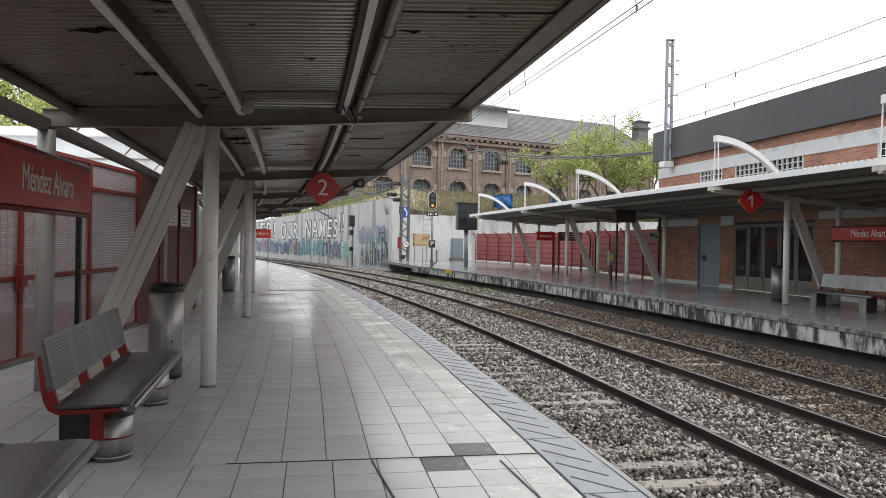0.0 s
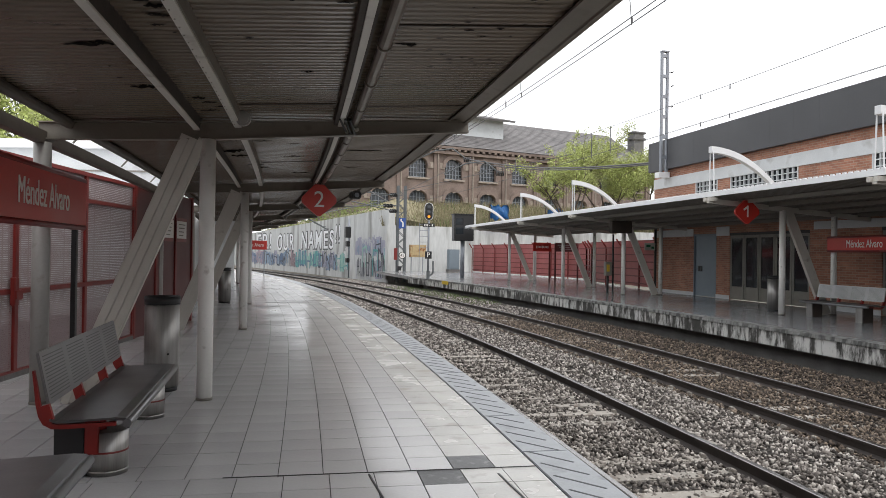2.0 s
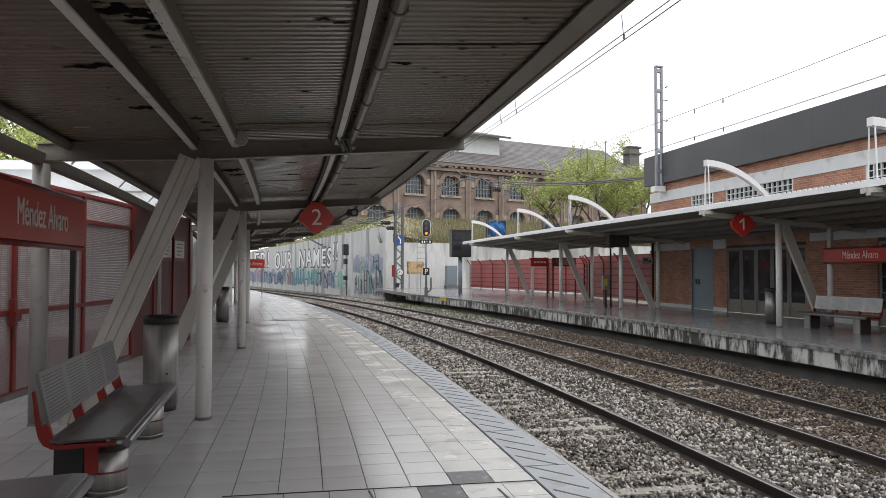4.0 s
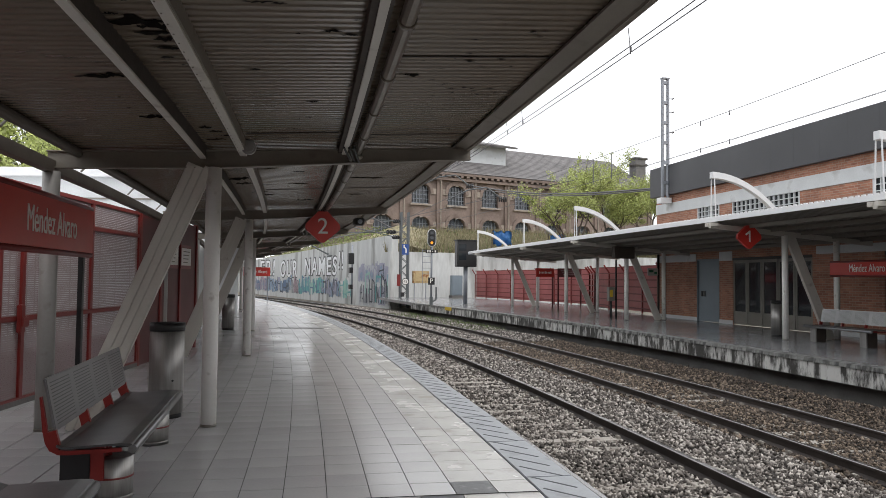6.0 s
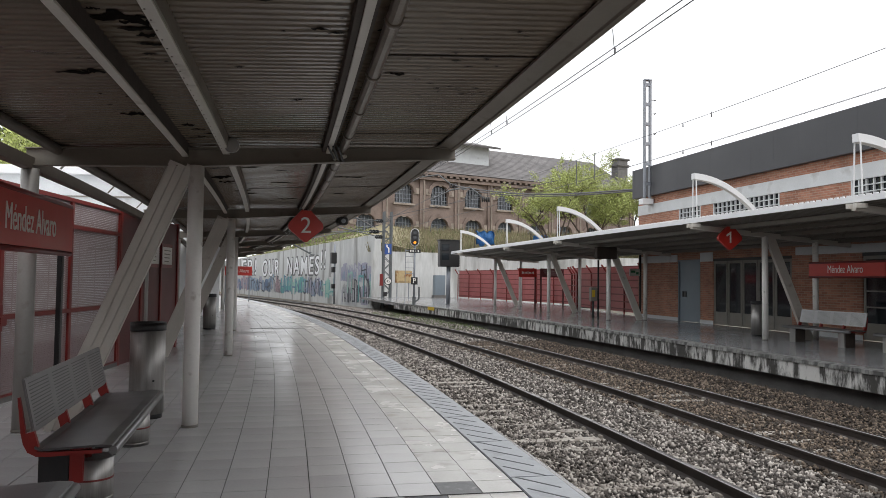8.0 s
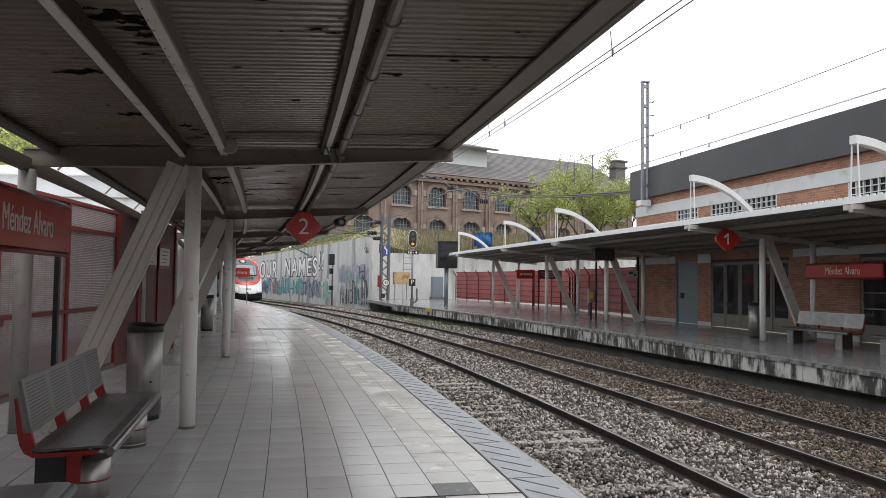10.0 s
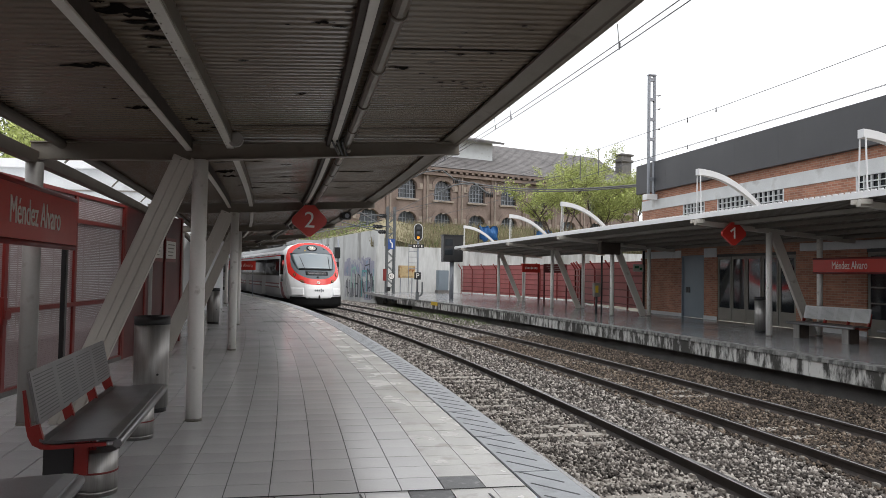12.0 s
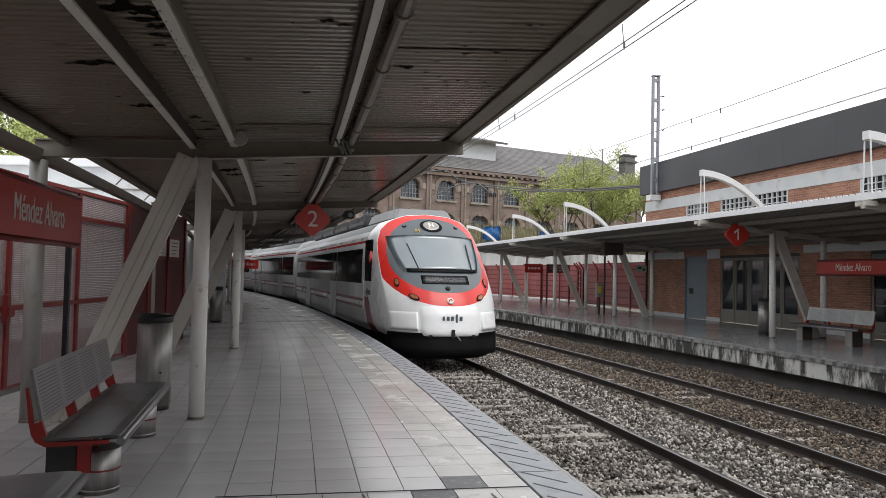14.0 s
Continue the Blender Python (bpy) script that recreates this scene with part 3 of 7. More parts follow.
# short hangers between the gutter and the outer beam
for s in steps(2.0, 40, 2.35):
    bm = B()
    rod(bm, P(s, -4.62, 2.74), P(s, -4.50, 2.88), 0.012, 8)
    part("gutter_hanger", bm, M_STEEL_GREY, canopy)


def column(parent, base, h, r, mat):
    bm = B()
    rod(bm, base, (base[0], base[1], h), r, 20)
    c = part("column", bm, mat, parent)
    bm = B()
    rod(bm, (base[0], base[1], 0.001), (base[0], base[1], 0.028), r + 0.005, 20)
    part("base_plate", bm, M_STEEL_GREY, c)
    return c


for s in BAYS:
    m = across(s)
    # cross beam, tapered at its tip
    bm = B()
    sec = [(-4.72, 2.66, 2.84), (-3.1, 2.72, 2.915), (-0.75, 2.895, 3.045), (-0.285, 2.925, 3.06)]
    rings = []
    for n, z0, z1 in sec:
        rings.append([bm.verts.new(m @ Vector((n, y, z))) for y, z in ((-0.05, z0), (0.05, z0), (0.05, z0 + 0.012), (0.008, z0 + 0.014), (0.008, z1 - 0.014), (0.05, z1 - 0.012), (0.05, z1), (-0.05, z1), (-0.05, z1 - 0.012), (-0.008, z1 - 0.014), (-0.008, z0 + 0.014), (-0.05, z0 + 0.012))])
    for a, b in zip(rings, rings[1:]):
        for j in range(12):
            bm.faces.new((a[j], a[(j + 1) % 12], b[(j + 1) % 12], b[j]))
    bm.faces.new(rings[0])
    bm.faces.new(rings[-1][::-1])
    bmesh.ops.recalc_face_normals(bm, faces=bm.faces)
    part("cross_beam", bm, M_BEAM, canopy)
    p = P(s, -3.08)
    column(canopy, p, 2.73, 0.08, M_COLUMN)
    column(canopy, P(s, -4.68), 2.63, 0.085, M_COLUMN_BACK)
    # slanting strut, a flat ribbed box
    bm = B()
    lo, hi = m @ Vector((-4.34, 0.0, 0.0)), m @ Vector((-3.22, 0.0, 2.73))
    side = (m.to_3x3() @ Vector((0, 1, 0))).normalized()
    bar(bm, lo, hi, 0.085, 0.262, up=(hi - lo).cross(side))
    strut = part("strut", bm, M_STEEL_CREAM, canopy)
    for o in (-0.088, 0.0, 0.088):
        sh = m.to_3x3() @ Vector((o, 0, 0))
        bm = B()
        bar(bm, lo + sh, hi + sh, 0.112, 0.072, up=(hi - lo).cross(side))
        part("rib", bm, M_STEEL_CREAM, strut)
    # cable clamps round the beam
    if -6 < s < 40:
        bm = B()
        for d in (-0.11, 0.10):
            bar(bm, m @ Vector((-1.62, d, 2.86)), m @ Vector((-1.62, d, 3.0)), 0.2, 0.02)
        rod(bm, m @ Vector((-1.56, -0.18, 2.87)), m @ Vector((-1.50, 0.12, 2.93)), 0.022, 8)
        rod(bm, m @ Vector((-1.68, -0.22, 2.9)), m @ Vector((-1.6, 0.16, 2.84)), 0.018, 8)
        part("cable_clamp", bm, M_STEEL_CREAM, canopy)
        bm = B()
        for e in range(3):
            a = m @ Vector((-1.74 + 0.05 * e, -0.55, 2.91))
            b = m @ Vector((-1.66 + 0.05 * e, -0.16, 2.86 - 0.015 * e))
            c = m @ Vector((-1.60 + 0.05 * e, 0.3, 2.9))
            rod(bm, a, b, 0.011, 6)
            rod(bm, b, c, 0.011, 6)
        part("cable", bm, M_BLACK, canopy, "black cable")
# round ceiling fitting by the beam
bm = B()
c = P(7.95, -2.70, 2.90)
d = across(7.95).to_3x3() @ Vector((0, 1, 0))
rod(bm, c - d * 0.03, c + d * 0.03, 0.075, 20)
rod(bm, c - d * 0.05, c - d * 0.03, 0.055, 20)
rod(bm, c, c + Vector((0, 0, 0.16)), 0.012, 8)
part("loudspeaker", bm, M_COLUMN_BACK, canopy, "small round grey loudspeaker")
# unseen wall added across the platform to block light from behind
bm = B()
box(bm, (-5.75, -0.2, 1.5), (10.6, 0.2, 3.0), across(-2.6))
tagged(part("wall_end", bm, M_RED_DARK), "plain dark red wall, unseen, added to keep out light from behind", "wall", kind="structure")
# flaked-off patches on the underside of the sheet
rp = random.Random(8)
FLAKES = [(4.42, -3.03, 0.30, 0.17), (4.50, -2.93, 0.20, 0.13), (4.62, -2.96, 0.22, 0.09), (4.72, -2.91, 0.16, 0.10), (4.88, -2.97, 0.10, 0.05), (4.9, -2.92, 0.14, 0.06), (5.09, -2.98, 0.10, 0.06),
          (5.53, -3.52, 0.30, 0.10), (5.50, -3.42, 0.14, 0.15), (6.82, -3.41, 0.22, 0.17), (6.95, -3.3, 0.12, 0.08), (4.3, -3.12, 0.08, 0.05), (4.1, -2.35, 0.16, 0.06), (4.12, -2.24, 0.08, 0.04),
          (4.55, -1.95, 0.14, 0.06), (4.62, -1.85, 0.10, 0.05), (5.5, -1.36, 0.12, 0.08), (5.47, -1.42, 0.10, 0.04), (5.36, -2.46, 0.07, 0.05), (6.3, -2.07, 0.1, 0.06), (6.9, -2.1, 0.07, 0.04),
          (7.3, -3.05, 0.12, 0.14), (7.5, -2.98, 0.14, 0.1), (7.9, -3.02, 0.18, 0.1), (7.7, -2.9, 0.1, 0.08), (9.6, -3.06, 0.26, 0.2), (9.9, -2.98, 0.2, 0.12), (10.9, -3.05, 0.34, 0.42), (11.46, -2.98, 0.24, 0.3),
          (10.0, -2.6, 0.24, 0.08), (11.05, -1.32, 0.36, 0.15), (11.1, -1.08, 0.3, 0.13), (11.6, -2.2, 0.3, 0.12), (12.6, -2.8, 0.26, 0.22), (13.0, -2.68, 0.2, 0.2), (14.0, -2.05, 0.34, 0.25), (13.2, -1.2, 0.3, 0.2),
          (16.6, -1.4, 0.5, 0.22), (18.2, -2.3, 0.5, 0.3), (10.3, -2.2, 0.2, 0.06), (17.2, -2.8, 0.5, 0.3), (20.5, -1.5, 0.5, 0.3)]
for i in range(46):
    FLAKES.append((rp.uniform(4.0, 9.6), rp.uniform(-3.9, -0.55), rp.uniform(0.02, 0.055), rp.uniform(0.015, 0.04)))
for i in range(18):
    FLAKES.append((rp.uniform(4.4, 6.2), rp.uniform(-1.25, -0.55), rp.uniform(0.03, 0.07), rp.uniform(0.02, 0.045)))
for s, n, ln, ls in FLAKES:
    bm = B()
    m = across(s, roof_z(n) - 0.004, n)
    cols = 3 if ln < 0.06 else 9
    up_, lo_ = [], []
    for i in range(cols + 1):
        f = i / cols
        w_ = ls * (0.12 + 0.88 * math.sin(math.pi * min(0.97, max(0.03, f))) ** 0.8) * rp.uniform(0.25, 1.0)
        mid = ls * rp.uniform(-0.22, 0.22)
        x = ln * (f - 0.5) + (rp.uniform(-0.3, 0.3) * ln / cols if 0 < i < cols else 0)
        for out_, sg in ((up_, 1), (lo_, -1)):
            out_.append(bm.verts.new(m @ Vector((x + rp.uniform(-0.35, 0.35) * ln / cols, mid + sg * w_ * 0.5, 0.058 * x))))
    for i in range(cols):
        bm.faces.new((up_[i], up_[i + 1], lo_[i + 1], lo_[i]))
    part("flaked_patch", bm, M_FLAKE, roof, "dark patch where paint has flaked off")


# ---- far platform and station ----
bm = B()
outline = [P(s, 8.50) for s in steps(-44, 44, 2)] + [Vector((-5.5, 63, 0)), Vector((3.0, 66, 0)), Vector((9.2, 47.5, 0)), Q(22, 4.6), Q(12.76, 2.95), Q(-34, 2.95)]
top = [bm.verts.new((p.x, p.y, 0.0)) for p in outline]
bot = [bm.verts.new((p.x, p.y, -0.2)) for p in outline]
bm.faces.new(top)
bm.faces.new(bot[::-1])
for i in range(len(top)):
    j = (i + 1) % len(top)
    bm.faces.new((top[j], top[i], bot[i], bot[j]))
bmesh.ops.recalc_face_normals(bm, faces=bm.faces)
platform_far = tagged(part("platform_far", bm, M_DECK1), "far railway platform with a smooth wet grey floor", "platform", kind="structure")
s = -20.0
lip_me = None
while s < 43.6:
    L = 2.4
    k = math.sqrt(1 + slope(s) ** 2)
    bm = B()
    sweep(bm, [P(s + 0.006, 8.5), P(s + L / k / 2, 8.5), P(s + L / k - 0.006, 8.5)], [(-0.035, -0.40), (0.3, -0.40), (0.3, -0.075), (-0.035, -0.075)])
    block = part("edge_block", bm, M_DRIPS, platform_far, "black concrete edge block with white lime drips")
    bm = B()
    sweep(bm, [P(s + 0.004, 8.5), P(s + L / k / 2, 8.5), P(s + L / k - 0.004, 8.5)], [(-0.06, -0.074), (0.3, -0.074), (0.3, 0.006), (-0.05, 0.006)])
    part("coping", bm, M_LIP, block, "dirty grey coping course")
    s += L / k
bm = B()
sweep(bm, [P(s, 8.5) for s in steps(-44, 43.8, 1.5)], [(0.35, -1.0), (0.6, -1.0), (0.6, -0.2), (0.35, -0.2)])
part("platform_wall", bm, M_CONC_DARK, platform_far)
bm = B()
bar(bm, P(38.6, 8.437, -0.09), P(39.6, 8.437, -0.09), 0.012, 0.19)
part("yellow_mark", bm, M_YELLOW, platform_far, "yellow painted edge mark")

ROOF1 = lambda w: 3.22 - 0.075 * (w + 2.2)
canopy1 = thing("platform_canopy", "white-edged steel canopy with curved white arms over the far platform", "canopy")
bm = B()
V, F = [], []
n = 0
t = -30.0
pts = []
while t < 27.5:
    for d, z in ((0, 0.0), (0.06, 0.0), (0.085, 0.03), (0.145, 0.03)):
        pts.append((t + d, z))
    t += 0.17
for t, z in pts:
    for w in (-2.15, 0.4, 2.945):
        V.append(tuple(Q(t, w, ROOF1(w) + z)))
for i in range(len(pts) - 1):
    for j in range(2):
        F.append((3 * i + j, 3 * i + j + 1, 3 * i + 4 + j, 3 * i + 3 + j))
bm.free()
me = bpy.data.meshes.new("roof_sheet")
me.from_pydata(V, [], F)
me.materials.append(M_STEEL_GREY)
ob = new("roof_sheet", me)
ob.parent = canopy1
bm = B()
bar(bm, Q(-30, -2.2, 3.27), Q(27.6, -2.2, 3.27), 0.05, 0.12)
part("fascia", bm, M_WHITE, canopy1, "white edge beam")
bm = B()
bar(bm, Q(27.6, -2.2, 3.24), Q(27.6, 2.8, 2.87), 0.05, 0.12)
part("fascia", bm, M_WHITE, canopy1, "white edge beam")
teeth = B()
for t in steps(-14, 27.4, 0.17):
    box(teeth, (-2.2, t, 3.345), (0.05, 0.085, 0.03), ST)
tagged(part("end_trim", teeth, M_WHITE, canopy1), kind="stuff")
for w in (-1.3, -0.45, 0.5, 1.5, 2.4):
    bm = B()
    bar(bm, Q(-30, w, ROOF1(w) - 0.06), Q(27.4, w, ROOF1(w) - 0.06), 0.07, 0.1)
    part("purlin", bm, M_STEEL_GREY, canopy1)
BAYS1 = [-14.5, -5.75, 0.0, 9.75, 16.35, 25.2]
for t in BAYS1:
    bm = B()
    for a, b in (((-2.3, 3.10), (0.0, 2.93)), ((0.0, 2.93), (2.8, 2.72))):
        bar(bm, Q(t, a[0], a[1]), Q(t, b[0], b[1]), 0.12, 0.13)
    for d in (-0.1, 0.1):
        bar(bm, Q(t + d, -2.36, 3.13), Q(t + d, -2.1, 3.13), 0.09, 0.1)
    part("cross_beam", bm, M_STEEL_CREAM, canopy1)
    column(canopy1, Q(t, 0), 2.9, 0.085, M_COLUMN)
    column(canopy1, Q(t, 1.65), 2.78, 0.08, M_COLUMN)
    bm = B()
    lo, hi = Q(t, 1.42, 0.0), Q(t, 0.14, 2.9)
    side = ST.to_3x3() @ Vector((0, 1, 0))
    bar(bm, lo, hi, 0.1, 0.26, up=(hi - lo).cross(side))
    part("strut", bm, M_STEEL_CREAM, canopy1)
    # curved arm over the roof with its two hangers
    bm = B()
    rings = []
    for i in range(15):
        u = i / 14
        w, z = -2.25 + 2.35 * u, 4.55 - 0.12 * u - 1.26 * u ** 2.2
        hgt = 0.15 - 0.02 * u
        ring = [bm.verts.new(Q(t + y, w, z + zz)) for y, zz in ((-0.08, -hgt), (0.08, -hgt), (0.08, 0.02), (-0.08, 0.02))]
        if rings:
            for j in range(4):
                bm.faces.new((rings[-1][j], rings[-1][(j + 1) % 4], ring[(j + 1) % 4], ring[j]))
        rings.append(ring)
    bm.faces.new(rings[0])
    bm.faces.new(rings[-1][::-1])
    bmesh.ops.recalc_face_normals(bm, faces=bm.faces)
    arm = part("curved_arm", bm, M_WHITE, canopy1, "white curved tie arm")
    for d in (-0.12, 0.12):
        bm = B()
        rod(bm, Q(t + d, -2.2, 3.2), Q(t + d * 0.6, -2.2, 4.45), 0.017, 8)
        part("hanger", bm, M_WHITE, arm, "thin white hanger rod")

# station building
WALL_W = 2.95
station = tagged(new("station_building"), "brick station building with a white band and dark grey cladding", "building", kind="structure")
bm = B()


def wall_piece(bm, t0, t1, z0, z1, w0=WALL_W, w1=WALL_W + 0.3):
    box(bm, ((w0 + w1) / 2, (t0 + t1) / 2, (z0 + z1) / 2), (w1 - w0, t1 - t0, z1 - z0), ST)


DOOR = (7.8, 9.4)
GLASS = (2.6, 6.93)
GLASS_B = (-7.4, -0.31)
WINS = [(7.8, 9.3), (3.2, 6.9), (-3.4, 0.05)]
for t0, t1 in ((-34, GLASS_B[0]), (GLASS_B[1], GLASS[0]), (GLASS[1], DOOR[0]), (DOOR[1], 12.76)):
    wall_piece(bm, t0, t1, 0, 2.5)
wall_piece(bm, -34, 12.76, 2.5, 4.02)
ends = [-34] + [x for w in sorted(WINS) for x in w] + [12.76]
for a, b in zip(ends[::2], ends[1::2]):
    wall_piece(bm, a, b, 4.02, 4.62)
wall_piece(bm, -34, 12.76, 4.62, 5.6)
part("wall", bm, M_MORTAR, station)
bm = B()
wall_piece(bm, 12.48, 12.76, 0, 5.6, WALL_W + 0.3, WALL_W + 9)
wall_piece(bm, -34, 12.76, 6.4, 6.6, WALL_W + 0.05, WALL_W + 9)
wall_piece(bm, -34, 12.76, 0, 6.4, WALL_W + 8.8, WALL_W + 9)
part("wall", bm, M_BRICK, station)
bm = B()
wall_piece(bm, -34, 12.766, 4.6, 5.04, WALL_W - 0.03, WALL_W)
wall_piece(bm, 12.76, 12.766, 4.6, 5.04, WALL_W, WALL_W + 9)
wall_piece(bm, 9.45, 12.7, 2.42, 2.72, WALL_W - 0.025, WALL_W)
wall_piece(bm, 6.95, 7.78, 2.4, 2.75, WALL_W - 0.025, WALL_W)
wall_piece(bm, -2.6, 2.4, 2.5, 2.75, WALL_W - 0.025, WALL_W)
part("white_band", bm, M_WHITE_BAND, station, "white rendered band")
for t0 in steps(-34, 11.56, 1.2):
    bm = B()
    wall_piece(bm, t0 + 0.002, t0 + 1.198, 5.38, 6.68, WALL_W - 0.22, WALL_W + 0.1)
    part("cladding_panel", bm, M_FASCIA, station, "dark grey metal cladding")
bm = B()
wall_piece(bm, 12.77, 12.95, 5.38, 6.68, WALL_W - 0.22, WALL_W + 9)
part("cladding", bm, M_FASCIA, station, "dark grey metal cladding")
# upper windows: grids of small panes
for t0, t1 in WINS:
    win = new("window")
    win.parent = station
    bm = B()
    nn = max(3, round((t1 - t0) / 0.27))
    for i in range(nn + 1):
        t = t0 + (t1 - t0) * i / nn
        wd = 0.035 if i not in (0, nn) else 0.06
        wall_piece(bm, t - wd / 2, t + wd / 2, 4.02, 4.62, WALL_W - 0.01, WALL_W + 0.06)
    for i in range(4):
        z = 4.04 + 0.19 * i
        wall_piece(bm, t0, t1, z - 0.014, z + 0.014, WALL_W - 0.012, WALL_W + 0.05)
    part("window_frame", bm, M_WHITE_BAND, win)
    bm = B()
    wall_piece(bm, t0, t1, 4.03, 4.61, WALL_W + 0.08, WALL_W + 0.1)
    part("pane", bm, M_GLASS, win)
# blue-grey door
door = new("door")
door.parent = station
bm = B()
wall_piece(bm, DOOR[0] + 0.05, DOOR[1] - 0.05, 0.01, 2.44, WALL_W + 0.05, WALL_W + 0.1)
part("leaf", bm, M_DOOR, door, "closed blue-grey metal door")
bm = B()
for a, b in ((DOOR[0], DOOR[0] + 0.05), (DOOR[1] - 0.05, DOOR[1])):
    wall_piece(bm, a, b, 0.0, 2.5, WALL_W - 0.012, WALL_W + 0.14)
wall_piece(bm, DOOR[0], DOOR[1], 2.44, 2.5, WALL_W - 0.012, WALL_W + 0.14)
part("frame", bm, M_DOOR, door)
bm = B()
wall_piece(bm, DOOR[1] - 0.55, DOOR[1] - 0.42, 1.0, 1.22, WALL_W + 0.01, WALL_W + 0.05)
wall_piece(bm, DOOR[1] - 0.36, DOOR[1] - 0.28, 1.0, 1.22, WALL_W + 0.01, WALL_W + 0.05)
part("handle", bm, M_BLACK, door)
# glazed entrances
for (g0, g1), nn in ((GLASS, 5), (GLASS_B, 4)):
    entrance = new("entrance_door")
    entrance.parent = station
    for i in range(nn):
        t0, t1 = g0 + (g1 - g0) * i / nn, g0 + (g1 - g0) * (i + 1) / nn
        bm = B()
        wall_piece(bm, t0 + 0.02, t0 + 0.1, 0.02, 2.4, WALL_W + 0.02, WALL_W + 0.09)
        wall_piece(bm, t1 - 0.1, t1 - 0.02, 0.02, 2.4, WALL_W + 0.02, WALL_W + 0.09)
        wall_piece(bm, t0 + 0.1, t1 - 0.1, 0.02, 0.5, WALL_W + 0.03, WALL_W + 0.08)
        wall_piece(bm, t0 + 0.1, t1 - 0.1, 2.3, 2.4, WALL_W + 0.02, WALL_W + 0.09)
        if nn == 4:
            for z in (0.95, 1.4, 1.85):
                wall_piece(bm, t0 + 0.1, t1 - 0.1, z - 0.02, z + 0.02, WALL_W + 0.025, WALL_W + 0.085)
        leaf = part("leaf", bm, M_STEEL_GREY, entrance, "grey framed glazed door leaf")
        bm = B()
        wall_piece(bm, t0 + 0.1, t1 - 0.1, 0.5, 2.3, WALL_W + 0.045, WALL_W + 0.06)
        part("pane", bm, M_GLASS, leaf)
    bm = B()
    wall_piece(bm, g0, g1, 2.4, 2.5, WALL_W, WALL_W + 0.12)
    part("frame", bm, M_BLACK, entrance)
bm = B()
wall_piece(bm, -34, GLASS_B[0], 0.0, 0.14, WALL_W - 0.02, WALL_W)
wall_piece(bm, GLASS_B[1], GLASS[0] - 0.02, 0.0, 0.14, WALL_W - 0.02, WALL_W)
wall_piece(bm, GLASS[1], DOOR[0], 0.0, 0.14, WALL_W - 0.02, WALL_W)
wall_piece(bm, DOOR[1], 12.76, 0.0, 0.14, WALL_W - 0.02, WALL_W)
tagged(part("baseboard", bm, M_WHITE_BAND, station), "pale plinth strip")

# ---- retaining walls and hillside ----
bm = B()
sweep(bm, [(-4.4 - 0.4337 * u, 62.4 + 0.9011 * u, 0) for u in (0, 30, 60, 120)], [(0.0, -1), (0.6, -1), (0.6, 5.3), (0.0, 5.3)])
for v in bm.verts:
    if v.co.z > 1:
        v.co.z = 5.3 - 0.02 * max(0, v.co.y - 62.4)
tagged(part("wall_graffiti", bm, M_RETAIN), "long stained concrete retaining wall covered in graffiti", "wall", kind="structure")
bm = B()
bar(bm, (-4.6, 62.6, 1.6), (30, 76, 1.6), 0.5, 4.6)
tagged(part("wall_retaining", bm, M_RETAIN), "pale concrete retaining wall with dark drip stains", "wall", kind="structure")

# hillside behind the walls
bm = B()
gx, gy = 34, 22
grid = []
for j in range(gy + 1):
    rowv = []
    for i in range(gx + 1):
        x = -80 + 170 * i / gx
        base = 62.9 + 0.388 * (x + 4.4) if x > -4.4 else 62.9 - 2.05 * (x + 4.4)
        y = base + 75 * (j / gy) ** 1.5
        rise = 3.85 if x > -4.4 else 5.0 - 0.04 * max(0, base - 62.4)
        z = rise + 3.2 * min(1, (y - base) / 22) + 0.5 * noise.noise((x * 0.15, y * 0.15, 0)) * min(1, (y - base) / 3)
        rowv.append(bm.verts.new((x, y, max(z, 2.2))))
    grid.append(rowv)
for j in range(gy):
    for i in range(gx):
        f = bm.faces.new((grid[j][i], grid[j][i + 1], grid[j + 1][i + 1], grid[j + 1][i]))
        f.smooth = True
tagged(part("hillside", bm, M_GRASS_DRY), "dry grassy slope above the retaining walls", "hillside", kind="structure")

# ---- old brick warehouse ----
WH = Matrix.Translation((-3.0, 90.0, 0)) @ Matrix.Rotation(radians(29), 4, "Z")
warehouse = tagged(new("brick_warehouse"), "old brown brick warehouse with arched windows and a slate roof", "building")
H0, H1 = 3.0, 15.0
BAY = 5.05
WW = 2.5


def arch_pts(cx, z0, spring, half, k=8):
    return [(cx - half, z0), (cx - half, spring)] + [(cx - half * math.cos(math.pi * i / k), spring + 0.75 * half * math.sin(math.pi * i / k)) for i in range(1, k)] + [(cx + half, spring), (cx + half, z0)]


bays = [0.15 + BAY * i for i in range(-1, 8)]
# front wall built bay by bay round its openings
bm = B()


def poly(bm, pts, y, m, mi=0):
    f = bm.faces.new([bm.verts.new(m @ Vector((x, y, z))) for x, z in pts])
    f.material_index = mi
    return f


